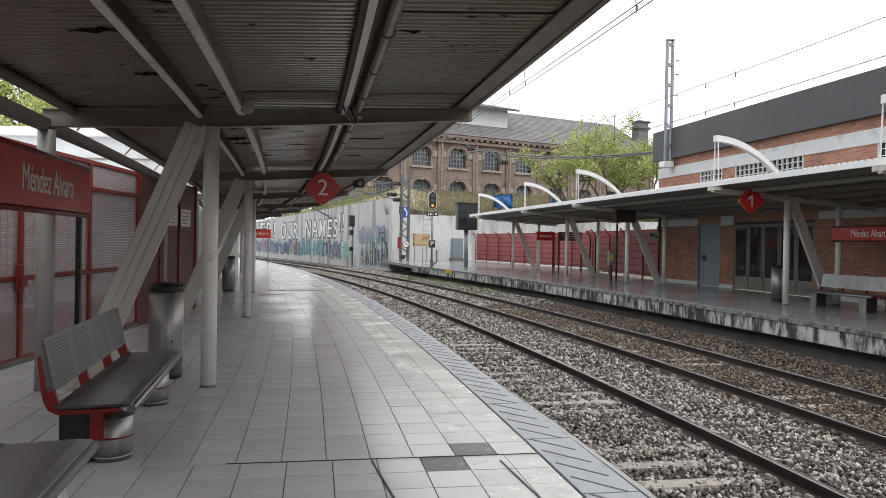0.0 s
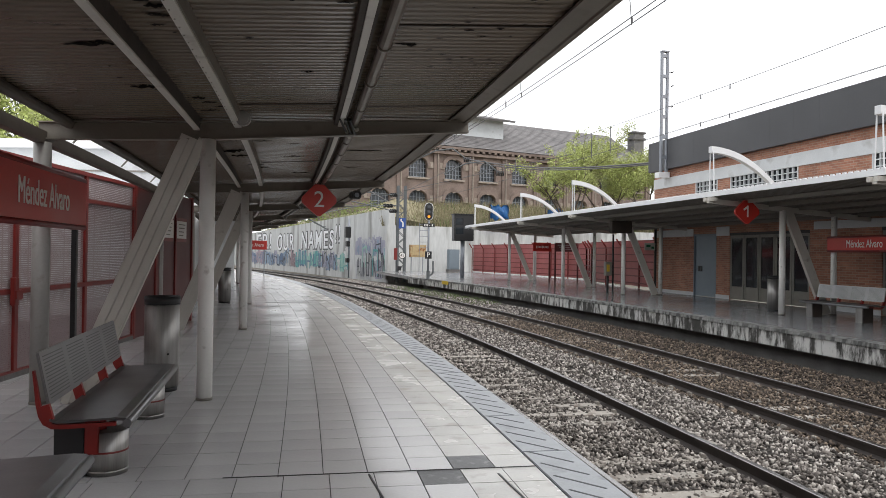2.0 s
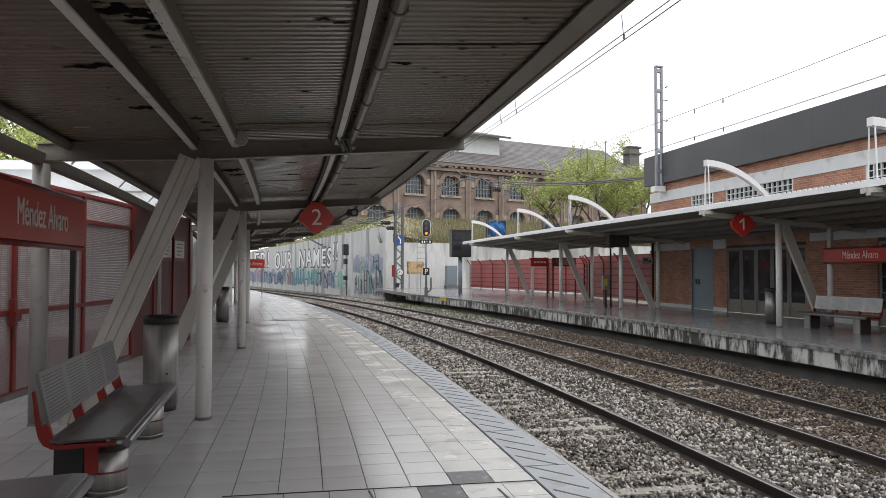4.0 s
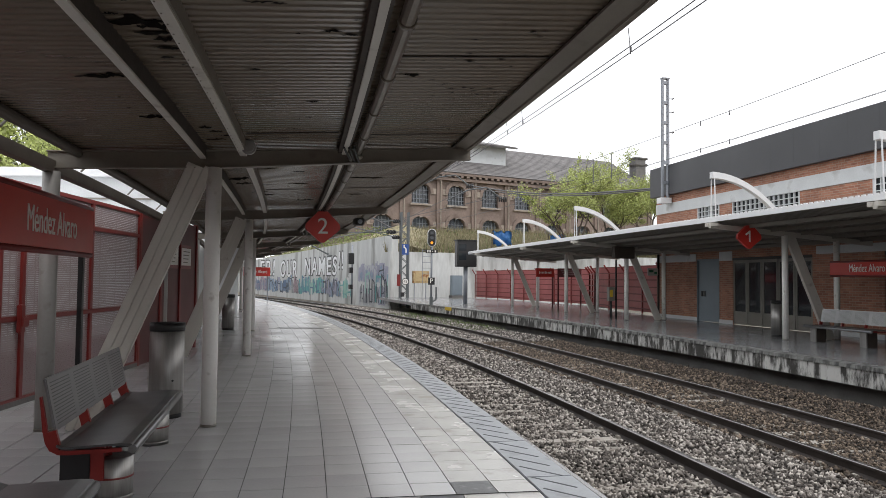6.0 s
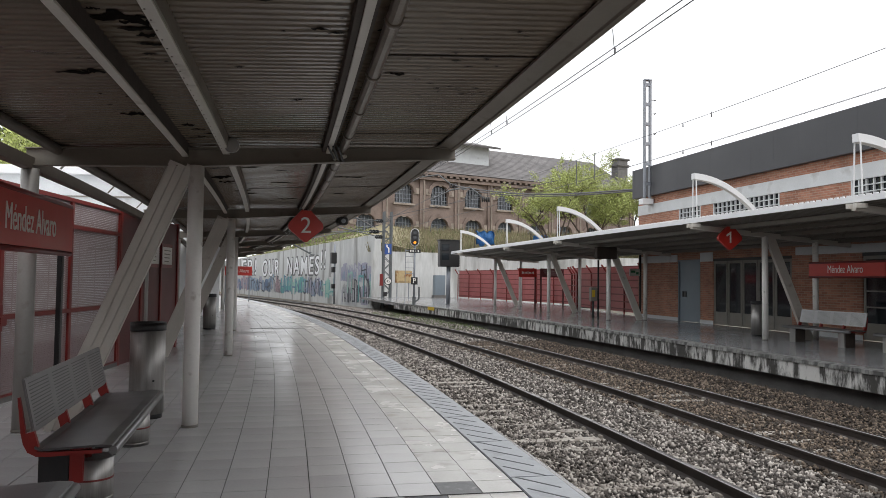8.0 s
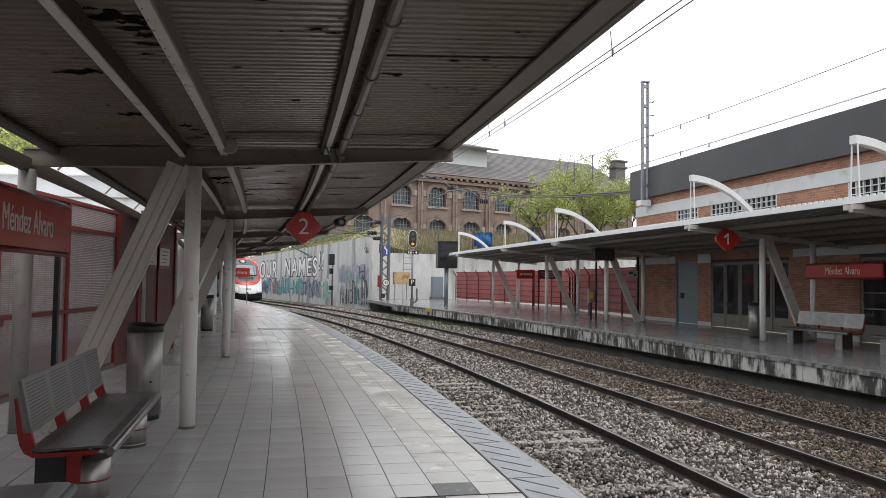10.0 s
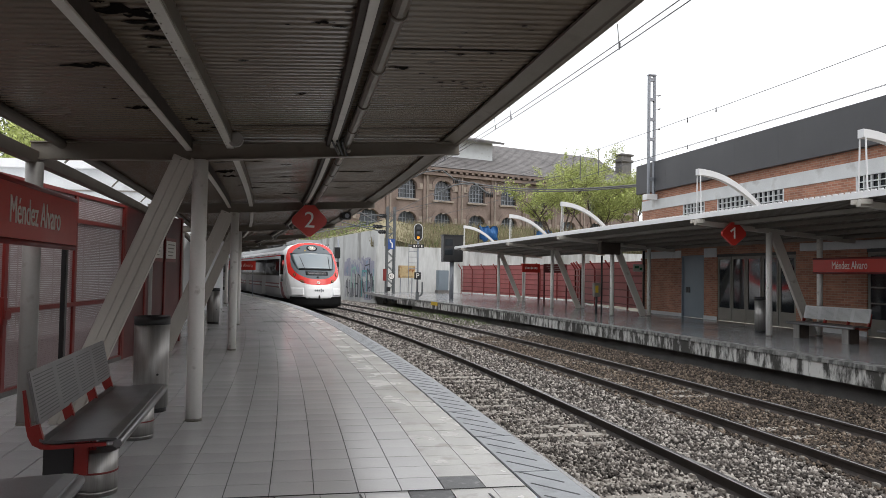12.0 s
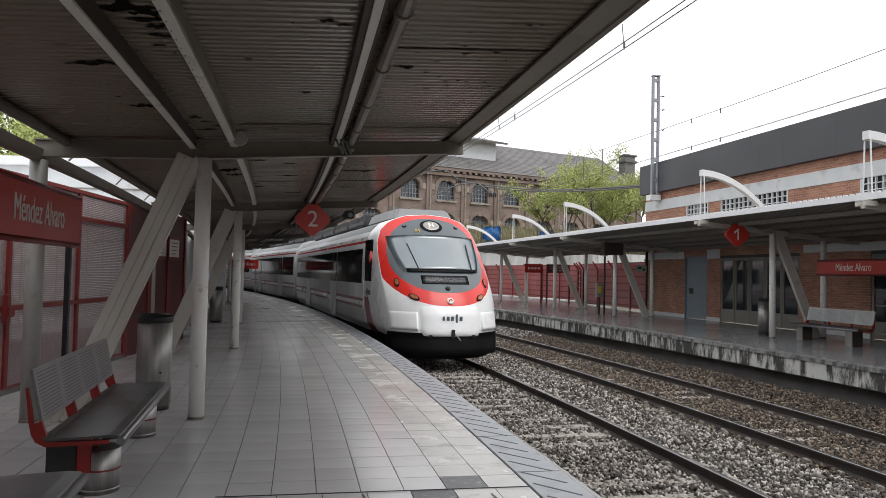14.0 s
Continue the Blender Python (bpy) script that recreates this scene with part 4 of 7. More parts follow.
for cx in bays:
    a, b = cx - BAY / 2, cx + BAY / 2
    zlev = [(H0, 6.3, 8.35), (9.7, 10.85, 12.45)]
    for lo, z0, sp in zlev:
        hi = 9.7 if lo == H0 else H1
        arc_pts = arch_pts(cx, z0, sp, WW / 2)
        poly(bm, [(a, lo), (b, lo), (b, z0), (a, z0)], 0, WH)
        poly(bm, [(a, z0), (cx - WW / 2, z0), (cx - WW / 2, sp), (a, sp)], 0, WH)
        poly(bm, [(cx + WW / 2, z0), (b, z0), (b, sp), (cx + WW / 2, sp)], 0, WH)
        ar = arc_pts[1:-1]
        mid = len(ar) // 2
        poly(bm, [(a, sp)] + ar[:mid + 1] + [(cx, hi), (a, hi)], 0, WH)
        poly(bm, [(cx, hi)] + ar[mid:] + [(b, sp), (b, hi)], 0, WH)
        for p, q in zip(arc_pts, arc_pts[1:] + arc_pts[:1]):
            bm.faces.new([bm.verts.new(WH @ Vector((x, y, z))) for (x, z), y in ((p, 0), (q, 0), (q, 0.5), (p, 0.5))])
bmesh.ops.recalc_face_normals(bm, faces=bm.faces)
for x in (bays[0] - BAY / 2, bays[-1] + BAY / 2):
    bm.faces.new([bm.verts.new(WH @ Vector(p)) for p in ((x, 0, H0), (x, 18, H0), (x, 18, H1), (x, 9, 20.3), (x, 0, H1))])
bm.faces.new([bm.verts.new(WH @ Vector(p)) for p in ((bays[0] - BAY / 2, 18, H0), (bays[-1] + BAY / 2, 18, H0), (bays[-1] + BAY / 2, 18, H1), (bays[0] - BAY / 2, 18, H1))])
part("wall", bm, M_OLD_BRICK, warehouse)
for cx in bays:
    for z0, sp in ((6.3, 8.35), (10.85, 12.45)):
        win = new("window")
        win.parent = warehouse
        bm = B()
        poly(bm, arch_pts(cx, z0, sp, WW / 2 + 0.1), 0.4, WH)
        part("pane", bm, M_GLASS if z0 > 8 else M_BLIND, win)
        bm = B()
        for k in range(-2, 3):
            box(bm, (cx + k * 0.45, 0.34, (z0 + sp + 0.7) / 2), (0.06, 0.08, sp - z0 + 0.7), WH)
        for k in range(4):
            box(bm, (cx, 0.34, z0 + 0.1 + k * (sp - z0) / 3), (WW, 0.08, 0.06), WH)
        part("window_frame", bm, M_GALV, win)
        bm = B()
        rim = arch_pts(cx, sp - 0.2, sp, WW / 2 + 0.02)
        rim2 = arch_pts(cx, sp - 0.2, sp, WW / 2 + 0.42)
        rim2 = [(x, z + (0.2 if 1 < i < len(rim2) - 2 else 0)) for i, (x, z) in enumerate(rim2)]
        for i in range(len(rim) - 1):
            for y0, y1 in ((-0.08, -0.08),):
                bm.faces.new([bm.verts.new(WH @ Vector((x, y0, z))) for x, z in (rim[i], rim[i + 1], rim2[i + 1], rim2[i])])
        bmesh.ops.remove_doubles(bm, verts=bm.verts, dist=0.001)
        bmesh.ops.solidify(bm, geom=bm.faces[:], thickness=-0.12)
        bm.normal_update()
        part("arch", bm, M_OLD_BRICK, win)
        bm = B()
        box(bm, (cx, -0.12, sp + 1.12), (0.42, 0.14, 0.62), WH)
        part("keystone", bm, M_OLD_STONE, win)
        bm = B()
        box(bm, (cx, -0.1, z0 - 0.1), (WW + 0.5, 0.3, 0.22), WH)
        part("sill", bm, M_OLD_STONE, win)
        for d in (-1, 1):
            bm = B()
            box(bm, (cx + d * 1.72, -0.06, sp + 0.0), (0.75, 0.16, 0.7), WH)
            part("dressing", bm, M_OLD_STONE, win)
for cx in bays:
    bm = B()
    box(bm, (cx + BAY / 2, -0.12, 9), (0.8, 0.3, 12), WH)
    part("pilaster", bm, M_OLD_BRICK, warehouse)
    bm = B()
    rod(bm, WH @ Vector((cx + BAY / 2 + 0.1, -0.35, H0)), WH @ Vector((cx + BAY / 2 + 0.1, -0.35, H1)), 0.09, 8)
    part("drainpipe", bm, M_OLD_STONE, warehouse, "pale drainpipe")
x0, x1 = bays[0] - BAY / 2, bays[-1] + BAY / 2
bm = B()
box(bm, ((x0 + x1) / 2, -0.3, 14.1), (x1 - x0, 0.5, 0.35), WH)
box(bm, ((x0 + x1) / 2, -0.35, 14.75), (x1 - x0, 0.7, 0.3), WH)
for i in range(int((x1 - x0) / 0.9)):
    box(bm, (x0 + 0.45 + 0.9 * i, -0.5, 14.5), (0.4, 0.4, 0.3), WH)
part("cornice", bm, M_OLD_BRICK, warehouse)
bm = B()
for (ya, za), (yb, zb) in (((-0.7, 14.95), (9, 20.5)), ((9, 20.5), (18.7, 14.95))):
    bm.faces.new([bm.verts.new(WH @ Vector(p)) for p in ((x0 - 0.4, ya, za), (x1 + 0.4, ya, za), (x1 + 0.4, yb, zb), (x0 - 0.4, yb, zb))])
bmesh.ops.solidify(bm, geom=bm.faces[:], thickness=-0.25)
part("roof", bm, M_SLATE, warehouse, "grey slate roof")
for r in range(22):
    u = (r + 0.5) / 22
    y, z = -0.7 + 9.7 * u, 14.95 + 5.55 * u
    bm = B()
    bar(bm, WH @ Vector((x0 - 0.3, y, z + 0.02)), WH @ Vector((x1 + 0.3, y, z + 0.02)), 0.42, 0.05, up=WH.to_3x3() @ Vector((0, -0.5, 0.87)))
    part("slate_course", bm, M_SLATE, warehouse)
# raised clerestory on the ridge
bm = B()
box(bm, (8.3, 7.5, 17.8), (12.6, 9.0, 3.6), WH)
part("clerestory", bm, M_WHITE_BAND, warehouse, "white rendered clerestory")
bm = B()
bar(bm, WH @ Vector((1.0, 5.0, 20.2)), WH @ Vector((15.6, 5.0, 20.2)), 7.0, 0.25, up=WH.to_3x3() @ Vector((0, -0.25, 1)))
part("clerestory_roof", bm, M_SLATE, warehouse)
bm = B()
box(bm, (39.0, 3.4, 17.9), (2.0, 1.4, 2.8), WH)
box(bm, (39.0, 3.4, 19.3), (2.7, 1.9, 0.4), WH, bevel=0.12)
box(bm, (39.0, 3.4, 19.8), (2.0, 1.5, 0.7), WH, bevel=0.08)
box(bm, (39.1, 3.4, 20.25), (2.5, 1.9, 0.3), WH, bevel=0.1)
part("chimney", bm, M_CONC_DARK, warehouse, "weathered brick chimney stack")
bm = B()
rod(bm, WH @ Vector((15.0, 4.5, 17.4)), WH @ Vector((15.0, 4.5, 19.2)), 0.18, 10)
rod(bm, WH @ Vector((15.0, 4.5, 19.2)), WH @ Vector((15.0, 4.5, 19.6)), 0.5, 10)
part("vent", bm, M_BLACK, warehouse)

# ---- near platform things ----
FN = Matrix.Translation((-5.13, 8.84, 0)) @ Matrix.Rotation(radians(3.2), 4, "Z")
FACE_TRACK = Matrix(((0, 0, 1, 0), (1, 0, 0, 0), (0, 1, 0, 0), (0, 0, 0, 1)))
FACE_BACK = Matrix(((1, 0, 0, 0), (0, 0, -1, 0), (0, 1, 0, 0), (0, 0, 0, 1)))
FACE_WEST = Matrix(((0, 0, -1, 0), (-1, 0, 0, 0), (0, 1, 0, 0), (0, 0, 0, 1)))


def perforated_screen():
    fence = thing("screen_fence", "red steel screen fence with pale perforated panels", "fence")
    posts = [-5.2, -3.6, -2.0, -0.45, 0.08, 0.77, 2.05, 4.02]
    for y in posts:
        bm = B()
        box(bm, (0, y, 1.34), (0.07, 0.09, 2.68), FN, bevel=0.006)
        part("post", bm, M_RED, fence)
    for z in (2.66, 2.27, 1.04, 0.06):
        bm = B()
        box(bm, (0.01, -0.6, z), (0.055, 9.2, 0.06), FN, bevel=0.005)
        part("rail", bm, M_RED, fence)
    for a, b in zip(posts, posts[1:]):
        for z0, z1 in ((0.09, 1.012), (1.068, 2.242), (2.298, 2.632)):
            bm = B()
            k = int((z1 - z0) / 0.026)
            dz = (z1 - z0) / k
            for i in range(k):
                box(bm, (0, (a + b) / 2, z0 + dz * (i + 0.5)), (0.006, b - a - 0.09, dz - 0.003), FN)
            for i in range(3):
                box(bm, (-0.006, a + 0.05 + (b - a - 0.1) * (i + 0.5) / 3, (z0 + z1) / 2), (0.004, 0.02, z1 - z0), FN)
            tagged(part("perforated_panel", bm, M_PERF, fence, "pale finely perforated panel"), kind="stuff")
    # added kerb that stops bright light leaking in under the panels
    bm = B()
    box(bm, (-0.02, -0.6, 0.02), (0.12, 9.3, 0.1), FN, bevel=0.005)
    part("plinth", bm, M_CONC_DARK, fence, "dark concrete plinth added to stop light under the fence")
    bm = B()
    box(bm, (0.06, -0.02, 1.04), (0.06, 0.1, 0.34), FN, bevel=0.01)
    box(bm, (0.08, 0.02, 1.0), (0.05, 0.16, 0.12), FN, bevel=0.01)
    part("lock", bm, M_RED, fence)
    return fence


perforated_screen()


def solid_screen():
    fence = thing("panel_fence", "dark red solid steel panel fence under the canopy", "fence")
    # this first run is mostly unseen, added to cut light from behind
    pts = [P(s, -7.2 - 0.02 * s) for s in steps(-42, -2, 2.5)] + [FN @ Vector((0, -5.25, 0))]
    runs = [pts, [FN @ Vector((0, y, 0)) for y in (4.06, 5.2, 6.4, 7.6)] + [P(s, -5.0) for s in steps(19.5, 97, 2.2)]]
    for a, b in [(p, q) for run in runs for p, q in zip(run, run[1:])]:
        bm = B()
        bar(bm, a + Vector((0, 0, 1.34)), b + Vector((0, 0, 1.34)), 0.03, 2.7)
        part("panel", bm, M_RED_DARK, fence)
        bm = B()
        box(bm, (a.x, a.y, 1.36), (0.09, 0.09, 2.72), bevel=0.006)
        part("post", bm, M_RED, fence)
    return fence


solid_screen()

for y in (5.75, 6.65):
    board = thing("notice_board", "small white notice in a frame on the red fence", "notice", FN @ Matrix.Translation((0.06, y, 1.98)), group="notices on the fence")
    bm = B()
    box(bm, (0, 0, 0), (0.03, 0.74, 0.5), bevel=0.006)
    part("frame", bm, M_RED, board)
    bm = B()
    box(bm, (0.018, 0, 0.0), (0.006, 0.66, 0.36))
    part("sheet", bm, M_TEXT, board)
    bm = B()
    for i in range(4):
        box(bm, (0.023, -0.02 * i, 0.11 - 0.075 * i), (0.004, 0.45 - 0.05 * i, 0.02))
    part("print", bm, M_STEEL_GREY, board)


def name_sign(at, length=2.85, legs=(), high=0.50, size=0.345):
    sign = thing("station_sign", "long red enamel station name sign with white lettering", "sign", at, group="station name signs")
    bm = B()
    box(bm, (0, 0, 0), (0.07, length, high), bevel=0.012)
    part("plate", bm, M_RED_SIGN, sign)
    for z in (-high / 2 - 0.012, high / 2 + 0.012):
        bm = B()
        rod(bm, (0.005, -length / 2, z), (0.005, length / 2, z), 0.032, 12)
        part("edge_tube", bm, M_RED, sign)
    lettering("lettering", "Méndez Alvaro", size, Matrix.Translation((0.037, 0, 0.0)) @ FACE_TRACK @ Matrix.Diagonal((0.68, 1.0, 1, 1)), M_TEXT, sign)
    for y in legs:
        bm = B()
        box(bm, (-0.06, y, -1.03), (0.05, 0.09, 2.06 + 0.5), bevel=0.006)
        part("leg", bm, M_BLACK, sign, "black steel leg")
    return sign


name_sign(across(7.86, 2.06, -4.53), 2.70, (1.27,))
name_sign(ST @ pose(1.50, -1.30, 1.98, 0, 0, 180), 2.70, (), 0.36, 0.30)
# a shorter one, end on to the platform, far along it
far_sign = thing("station_sign", "small red station name sign on a thin post", "sign", across(46.5, 1.93, -0.95) @ Matrix.Rotation(radians(-70), 4, "Z"))
bm = B()
box(bm, (0, -0.5, 0), (0.05, 1.9, 0.56), bevel=0.01)
part("plate", bm, M_RED_SIGN, far_sign)
lettering("lettering", "Méndez Alvaro", 0.30, Matrix.Translation((0.028, -0.5, 0.0)) @ FACE_TRACK @ Matrix.Diagonal((0.80, 1.0, 1, 1)), M_TEXT, far_sign)
for y in (0.3, -1.3):
    bm = B()
    rod(bm, (-0.03, y, -1.93), (-0.03, y, 0.2), 0.03, 8)
    part("leg", bm, M_GALV, far_sign)


def diamond(at, digit, hang):
    d = thing("platform_number_sign", "red diamond platform number sign with a white numeral", "sign", at, group="platform number signs")
    bm = B()
    pts = [(-0.09, 0.31), (0.09, 0.31), (0.33, 0.06), (0.345, 0.0), (0.33, -0.06), (0.03, -0.315), (-0.03, -0.315), (-0.33, -0.06), (-0.345, 0), (-0.33, 0.06)]
    f = bm.faces.new([bm.verts.new((x, 0.05, z)) for x, z in pts])
    r = bmesh.ops.extrude_face_region(bm, geom=[f])
    bmesh.ops.translate(bm, vec=(0, -0.1, 0), verts=[v for v in r["geom"] if isinstance(v, bmesh.types.BMVert)])
    bmesh.ops.recalc_face_normals(bm, faces=bm.faces)
    part("plate", bm, M_RED_SIGN, d)
    lettering("numeral", digit, 0.45, Matrix.Translation((0, -0.052, 0.0)) @ FACE_BACK, M_TEXT, d)
    if digit == "1":
        bm = B()
        bar(bm, (-0.115, -0.054, 0.055), (-0.01, -0.054, 0.135), 0.006, 0.05, up=(0.6, 0, -0.8))
        part("numeral_flag", bm, M_TEXT, d)
    bm = B()
    for x in (-0.07, 0.07):
        rod(bm, (x, 0, 0.3), (x, 0, 0.3 + hang), 0.012, 8)
    part("hanger", bm, M_STEEL_GREY, d)
    return d


diamond(across(14.95, 2.585, -1.65) @ Matrix.Rotation(radians(4), 4, "Z"), "2", 0.12)
diamond(ST @ pose(-1.33, -0.3, 2.80, 0, 0, -4), "1", 0.08)


def bench(at, boxy=False):
    b = thing("bench", "steel platform bench on square feet with pale front plates" if boxy else "steel platform bench with perforated seat and back on red brackets", "bench", at, group="platform benches")
    L = 2.42
    bm = B()
    prof = [(-0.24, 0.445), (-0.20, 0.43), (0.16, 0.445), (0.225, 0.44), (0.25, 0.415), (0.252, 0.37), (0.235, 0.37), (0.232, 0.405), (0.215, 0.42), (0.16, 0.43), (-0.20, 0.415), (-0.24, 0.43)]
    a = [bm.verts.new((x, -L / 2, z)) for x, z in prof]
    c = [bm.verts.new((x, L / 2, z)) for x, z in prof]
    for i in range(len(prof)):
        j = (i + 1) % len(prof)
        bm.faces.new((a[i], a[j], c[j], c[i]))
    bm.faces.new(a[::-1])
    bm.faces.new(c)
    bmesh.ops.recalc_face_normals(bm, faces=bm.faces)
    part("seat", bm, M_STEEL_SEAT, b, "grey perforated steel seat with a rolled front edge")
    # pale tube whose colour stands for the glint along the rolled edge
    bm = B()
    rod(bm, (0.236, -L / 2 - 0.004, 0.404), (0.236, L / 2 + 0.004, 0.404), 0.028, 14)
    part("front_roll", bm, M_STEEL_BACK, b, "rolled front edge, its glint put into a paler steel")
    bm = B()
    tilt = Matrix.Translation((-0.30, 0, 0.70)) @ Matrix.Rotation(radians(-12), 4, "Y")
    box(bm, (0, 0, 0), (0.02, L - 0.1, 0.36), tilt, bevel=0.006)
    back = part("backrest", bm, M_STEEL_BACK, b, "perforated steel back, paler to carry the light of the sky")
    for j in range(4):
        bm = B()
        for i in range(13):
            box(bm, (0.0095, -0.87 + 0.58 * j, -0.14 + 0.0235 * i), (0.003, 0.47, 0.007), tilt)
        tagged(part("perforation", bm, M_SLOT, back), kind="stuff")
    for y in (-0.9, 0.86):
        if boxy:
            bm = B()
            box(bm, (0.17, y, 0.19), (0.04, 0.22, 0.38), bevel=0.006)
            foot = part("foot", bm, M_STAINLESS, b, "pale steel foot plate")
            bm = B()
            box(bm, (0.0, y, 0.185), (0.30, 0.2, 0.37), bevel=0.01)
            part("foot_side", bm, M_WEB, foot, "dark brown foot box")
            bm = B()
            box(bm, (0.0, y, 0.395), (0.44, 0.06, 0.04), bevel=0.01)
            part("bracket", bm, M_RED_BENCH, b, "red steel bracket")
            continue
        bm = B()
        rod(bm, (0.05, y, 0.0), (0.05, y, 0.30), 0.14, 28)
        rod(bm, (0.05, y, 0.02), (0.05, y, 0.035), 0.143, 28)
        leg = part("leg", bm, M_STAINLESS, b, "stainless steel drum foot")
        bm = B()
        rod(bm, (0.05, y, 0.155), (0.05, y, 0.168), 0.143, 28)
        part("band", bm, M_RED, leg)
        bm = B()
        box(bm, (0.0, y, 0.33), (0.09, 0.06, 0.2), bevel=0.02)
        box(bm, (-0.02, y, 0.395), (0.42, 0.045, 0.04), bevel=0.015)
        box(bm, (-0.02, y - 0.13, 0.29), (0.09, 0.04, 0.26), bevel=0.006)
        part("bracket", bm, M_RED_BENCH, b, "red steel bracket")
        # added box: its black stands for the dark reflection on the drum
        bm = B()
        box(bm, (-0.165, y, 0.175), (0.2, 0.24, 0.35), bevel=0.01)
        part("foot_box", bm, M_BLACK, b, "added black box standing for the drum's dark reflection")
    for y in (-1.17, -0.35, 0.45, 1.13):
        bm = B()
        bar(bm, (-0.25, y, 0.41), (-0.285, y, 0.53), 0.035, 0.07, up=(1, 0, 0))
        if abs(y) > 1:
            # bent strip that turns from the back under the seat
            bend = [(-0.345, 0.76), (-0.325, 0.66), (-0.305, 0.54), (-0.285, 0.47), (-0.262, 0.43), (-0.225, 0.408), (-0.17, 0.402), (0.16, 0.408)]
            thick = [0.012, 0.02, 0.028, 0.033, 0.036, 0.035, 0.03, 0.025]
            prev = None
            for k, ((x, z), w) in enumerate(zip(bend, thick)):
                (xa, za), (xb, zb) = bend[max(k - 1, 0)], bend[min(k + 1, len(bend) - 1)]
                d = Vector((xb - xa, 0, zb - za)).normalized()
                nr = Vector((d.z, 0, -d.x)) * w
                c = Vector((x, y, z))
                row_ = [bm.verts.new(c + o) for o in (Vector((0, -0.016, 0)), Vector((0, 0.016, 0)), nr + Vector((0, 0.016, 0)), nr + Vector((0, -0.016, 0)))]
                if prev:
                    for n in range(4):
                        bm.faces.new((prev[n], prev[(n + 1) % 4], row_[(n + 1) % 4], row_[n]))
                else:
                    bm.faces.new(row_)
                prev = row_
            bm.faces.new(prev[::-1])
            bmesh.ops.recalc_face_normals(bm, faces=bm.faces)
        part("back_bracket", bm, M_RED_BENCH, b, "red steel bracket")
    return b


bench0 = bench(pose(-2.57, 6.08, 0, 0, 0, 12.6))
copy_thing(bench0, pose(-1.88, 2.84, 0, 0, 0, 12.6))
bench1 = bench(ST @ pose(0.62, -1.45, 0, 0, 0, 180), True)
copy_thing(bench1, ST @ pose(0.62, -4.6, 0, 0, 0, 180))


def litter_bin(at, h=1.05):
    b = thing("litter_bin", "tall round brushed stainless steel litter bin with dark lid", "litter bin", at, group="litter bins")
    bm = B()
    rod(bm, (0, 0, 0.05), (0, 0, h - 0.09), 0.185, 32)
    part("body", bm, M_STAINLESS, b)
    bm = B()
    rod(bm, (0, 0, 0.0), (0, 0, 0.05), 0.17, 28)
    part("foot_ring", bm, M_BLACK, b)
    bm = B()
    rod(bm, (0, 0, h - 0.09), (0, 0, h), 0.19, 32)
    bmesh.ops.inset_individual(bm, faces=[f for f in bm.faces if f.normal.z > 0.9], thickness=0.05, depth=-0.06)
    part("lid", bm, M_BLACK, b)
    bm = B()
    rod(bm, (0.10, -0.157, 0.42), (0.104, -0.163, 0.42), 0.012, 10)
    part("lock", bm, M_BLACK, b)
    return b


bin0 = litter_bin(pose(-3.09, 8.25, 0, 0, 0, 8))
copy_thing(bin0, pose(-6.42, 22.05, 0, 0, 0, 12))
copy_thing(bin0, ST @ pose(0.75, 1.35, 0))

# camera dome and bracket under the near canopy
cctv = thing("surveillance_camera", "small dark surveillance camera on a bracket under the canopy", "camera", pose(-1.86, 16.0, 2.8, 0, 0, 20))
bm = B()
box(bm, (0, 0, 0), (0.2, 0.3, 0.16), bevel=0.02)
part("housing", bm, M_BLACK, cctv)
bm = B()
rod(bm, (0, -0.16, 0), (0, -0.15, 0), 0.05, 16)
part("lens", bm, M_GALV, cctv)
bm = B()
rod(bm, (0.05, 0, 0.06), (0.16, 0.05, 0.2), 0.018, 8)
rod(bm, (0.16, 0.05, 0.2), (0.05, 0.05, 0.28), 0.018, 8)
part("bracket", bm, M_STEEL_GREY, cctv)

# ---- far platform things ----
monitor = thing("departure_monitor", "dark brown boxed departure monitor hanging under the far canopy", "monitor", ST @ pose(-0.35, 9.3, 2.72))
bm = B()
box(bm, (0, 0, 0), (0.85, 0.3, 0.48), bevel=0.02)
part("housing", bm, M_WEB, monitor)
bm = B()
for x in (-0.25, 0.25):
    rod(bm, (x, 0, 0.2), (x, 0, 0.34), 0.02, 8)
part("hanger", bm, M_STEEL_GREY, monitor)
validator = thing("ticket_validator", "grey and yellow ticket validator on a post", "machine", ST @ pose(0.25, 11.5, 0))
bm = B()
box(bm, (-0.12, 0, 1.02), (0.28, 0.25, 0.6), bevel=0.02)
part("body", bm, M_STEEL_GREY, validator)
bm = B()
box(bm, (-0.16, -0.135, 1.05), (0.13, 0.02, 0.3))
part("panel", bm, M_YELLOW, validator)
bm = B()
rod(bm, (0.12, 0, 0), (0.12, 0, 2.5), 0.04, 10)
rod(bm, (-0.12, 0, 0), (-0.12, 0, 0.72), 0.05, 10)
part("post", bm, M_BLACK, validator)
exit_sign = thing("exit_sign", "small white exit sign with green symbols", "sign", ST @ pose(2.3, 11.9, 2.0))
bm = B()
box(bm, (0, 0, 0), (0.5, 0.05, 0.32), bevel=0.01)
part("plate", bm, material("pale_sign_enamel", (0.5, 0.55, 0.5), 0.4), exit_sign)
bm = B()
box(bm, (-0.08, -0.028, 0.03), (0.2, 0.01, 0.1))
box(bm, (0.12, -0.028, -0.04), (0.12, 0.01, 0.1))
part("symbol", bm, material("green_sign_print", (0.02, 0.16, 0.08), 0.5), exit_sign)
bm = B()
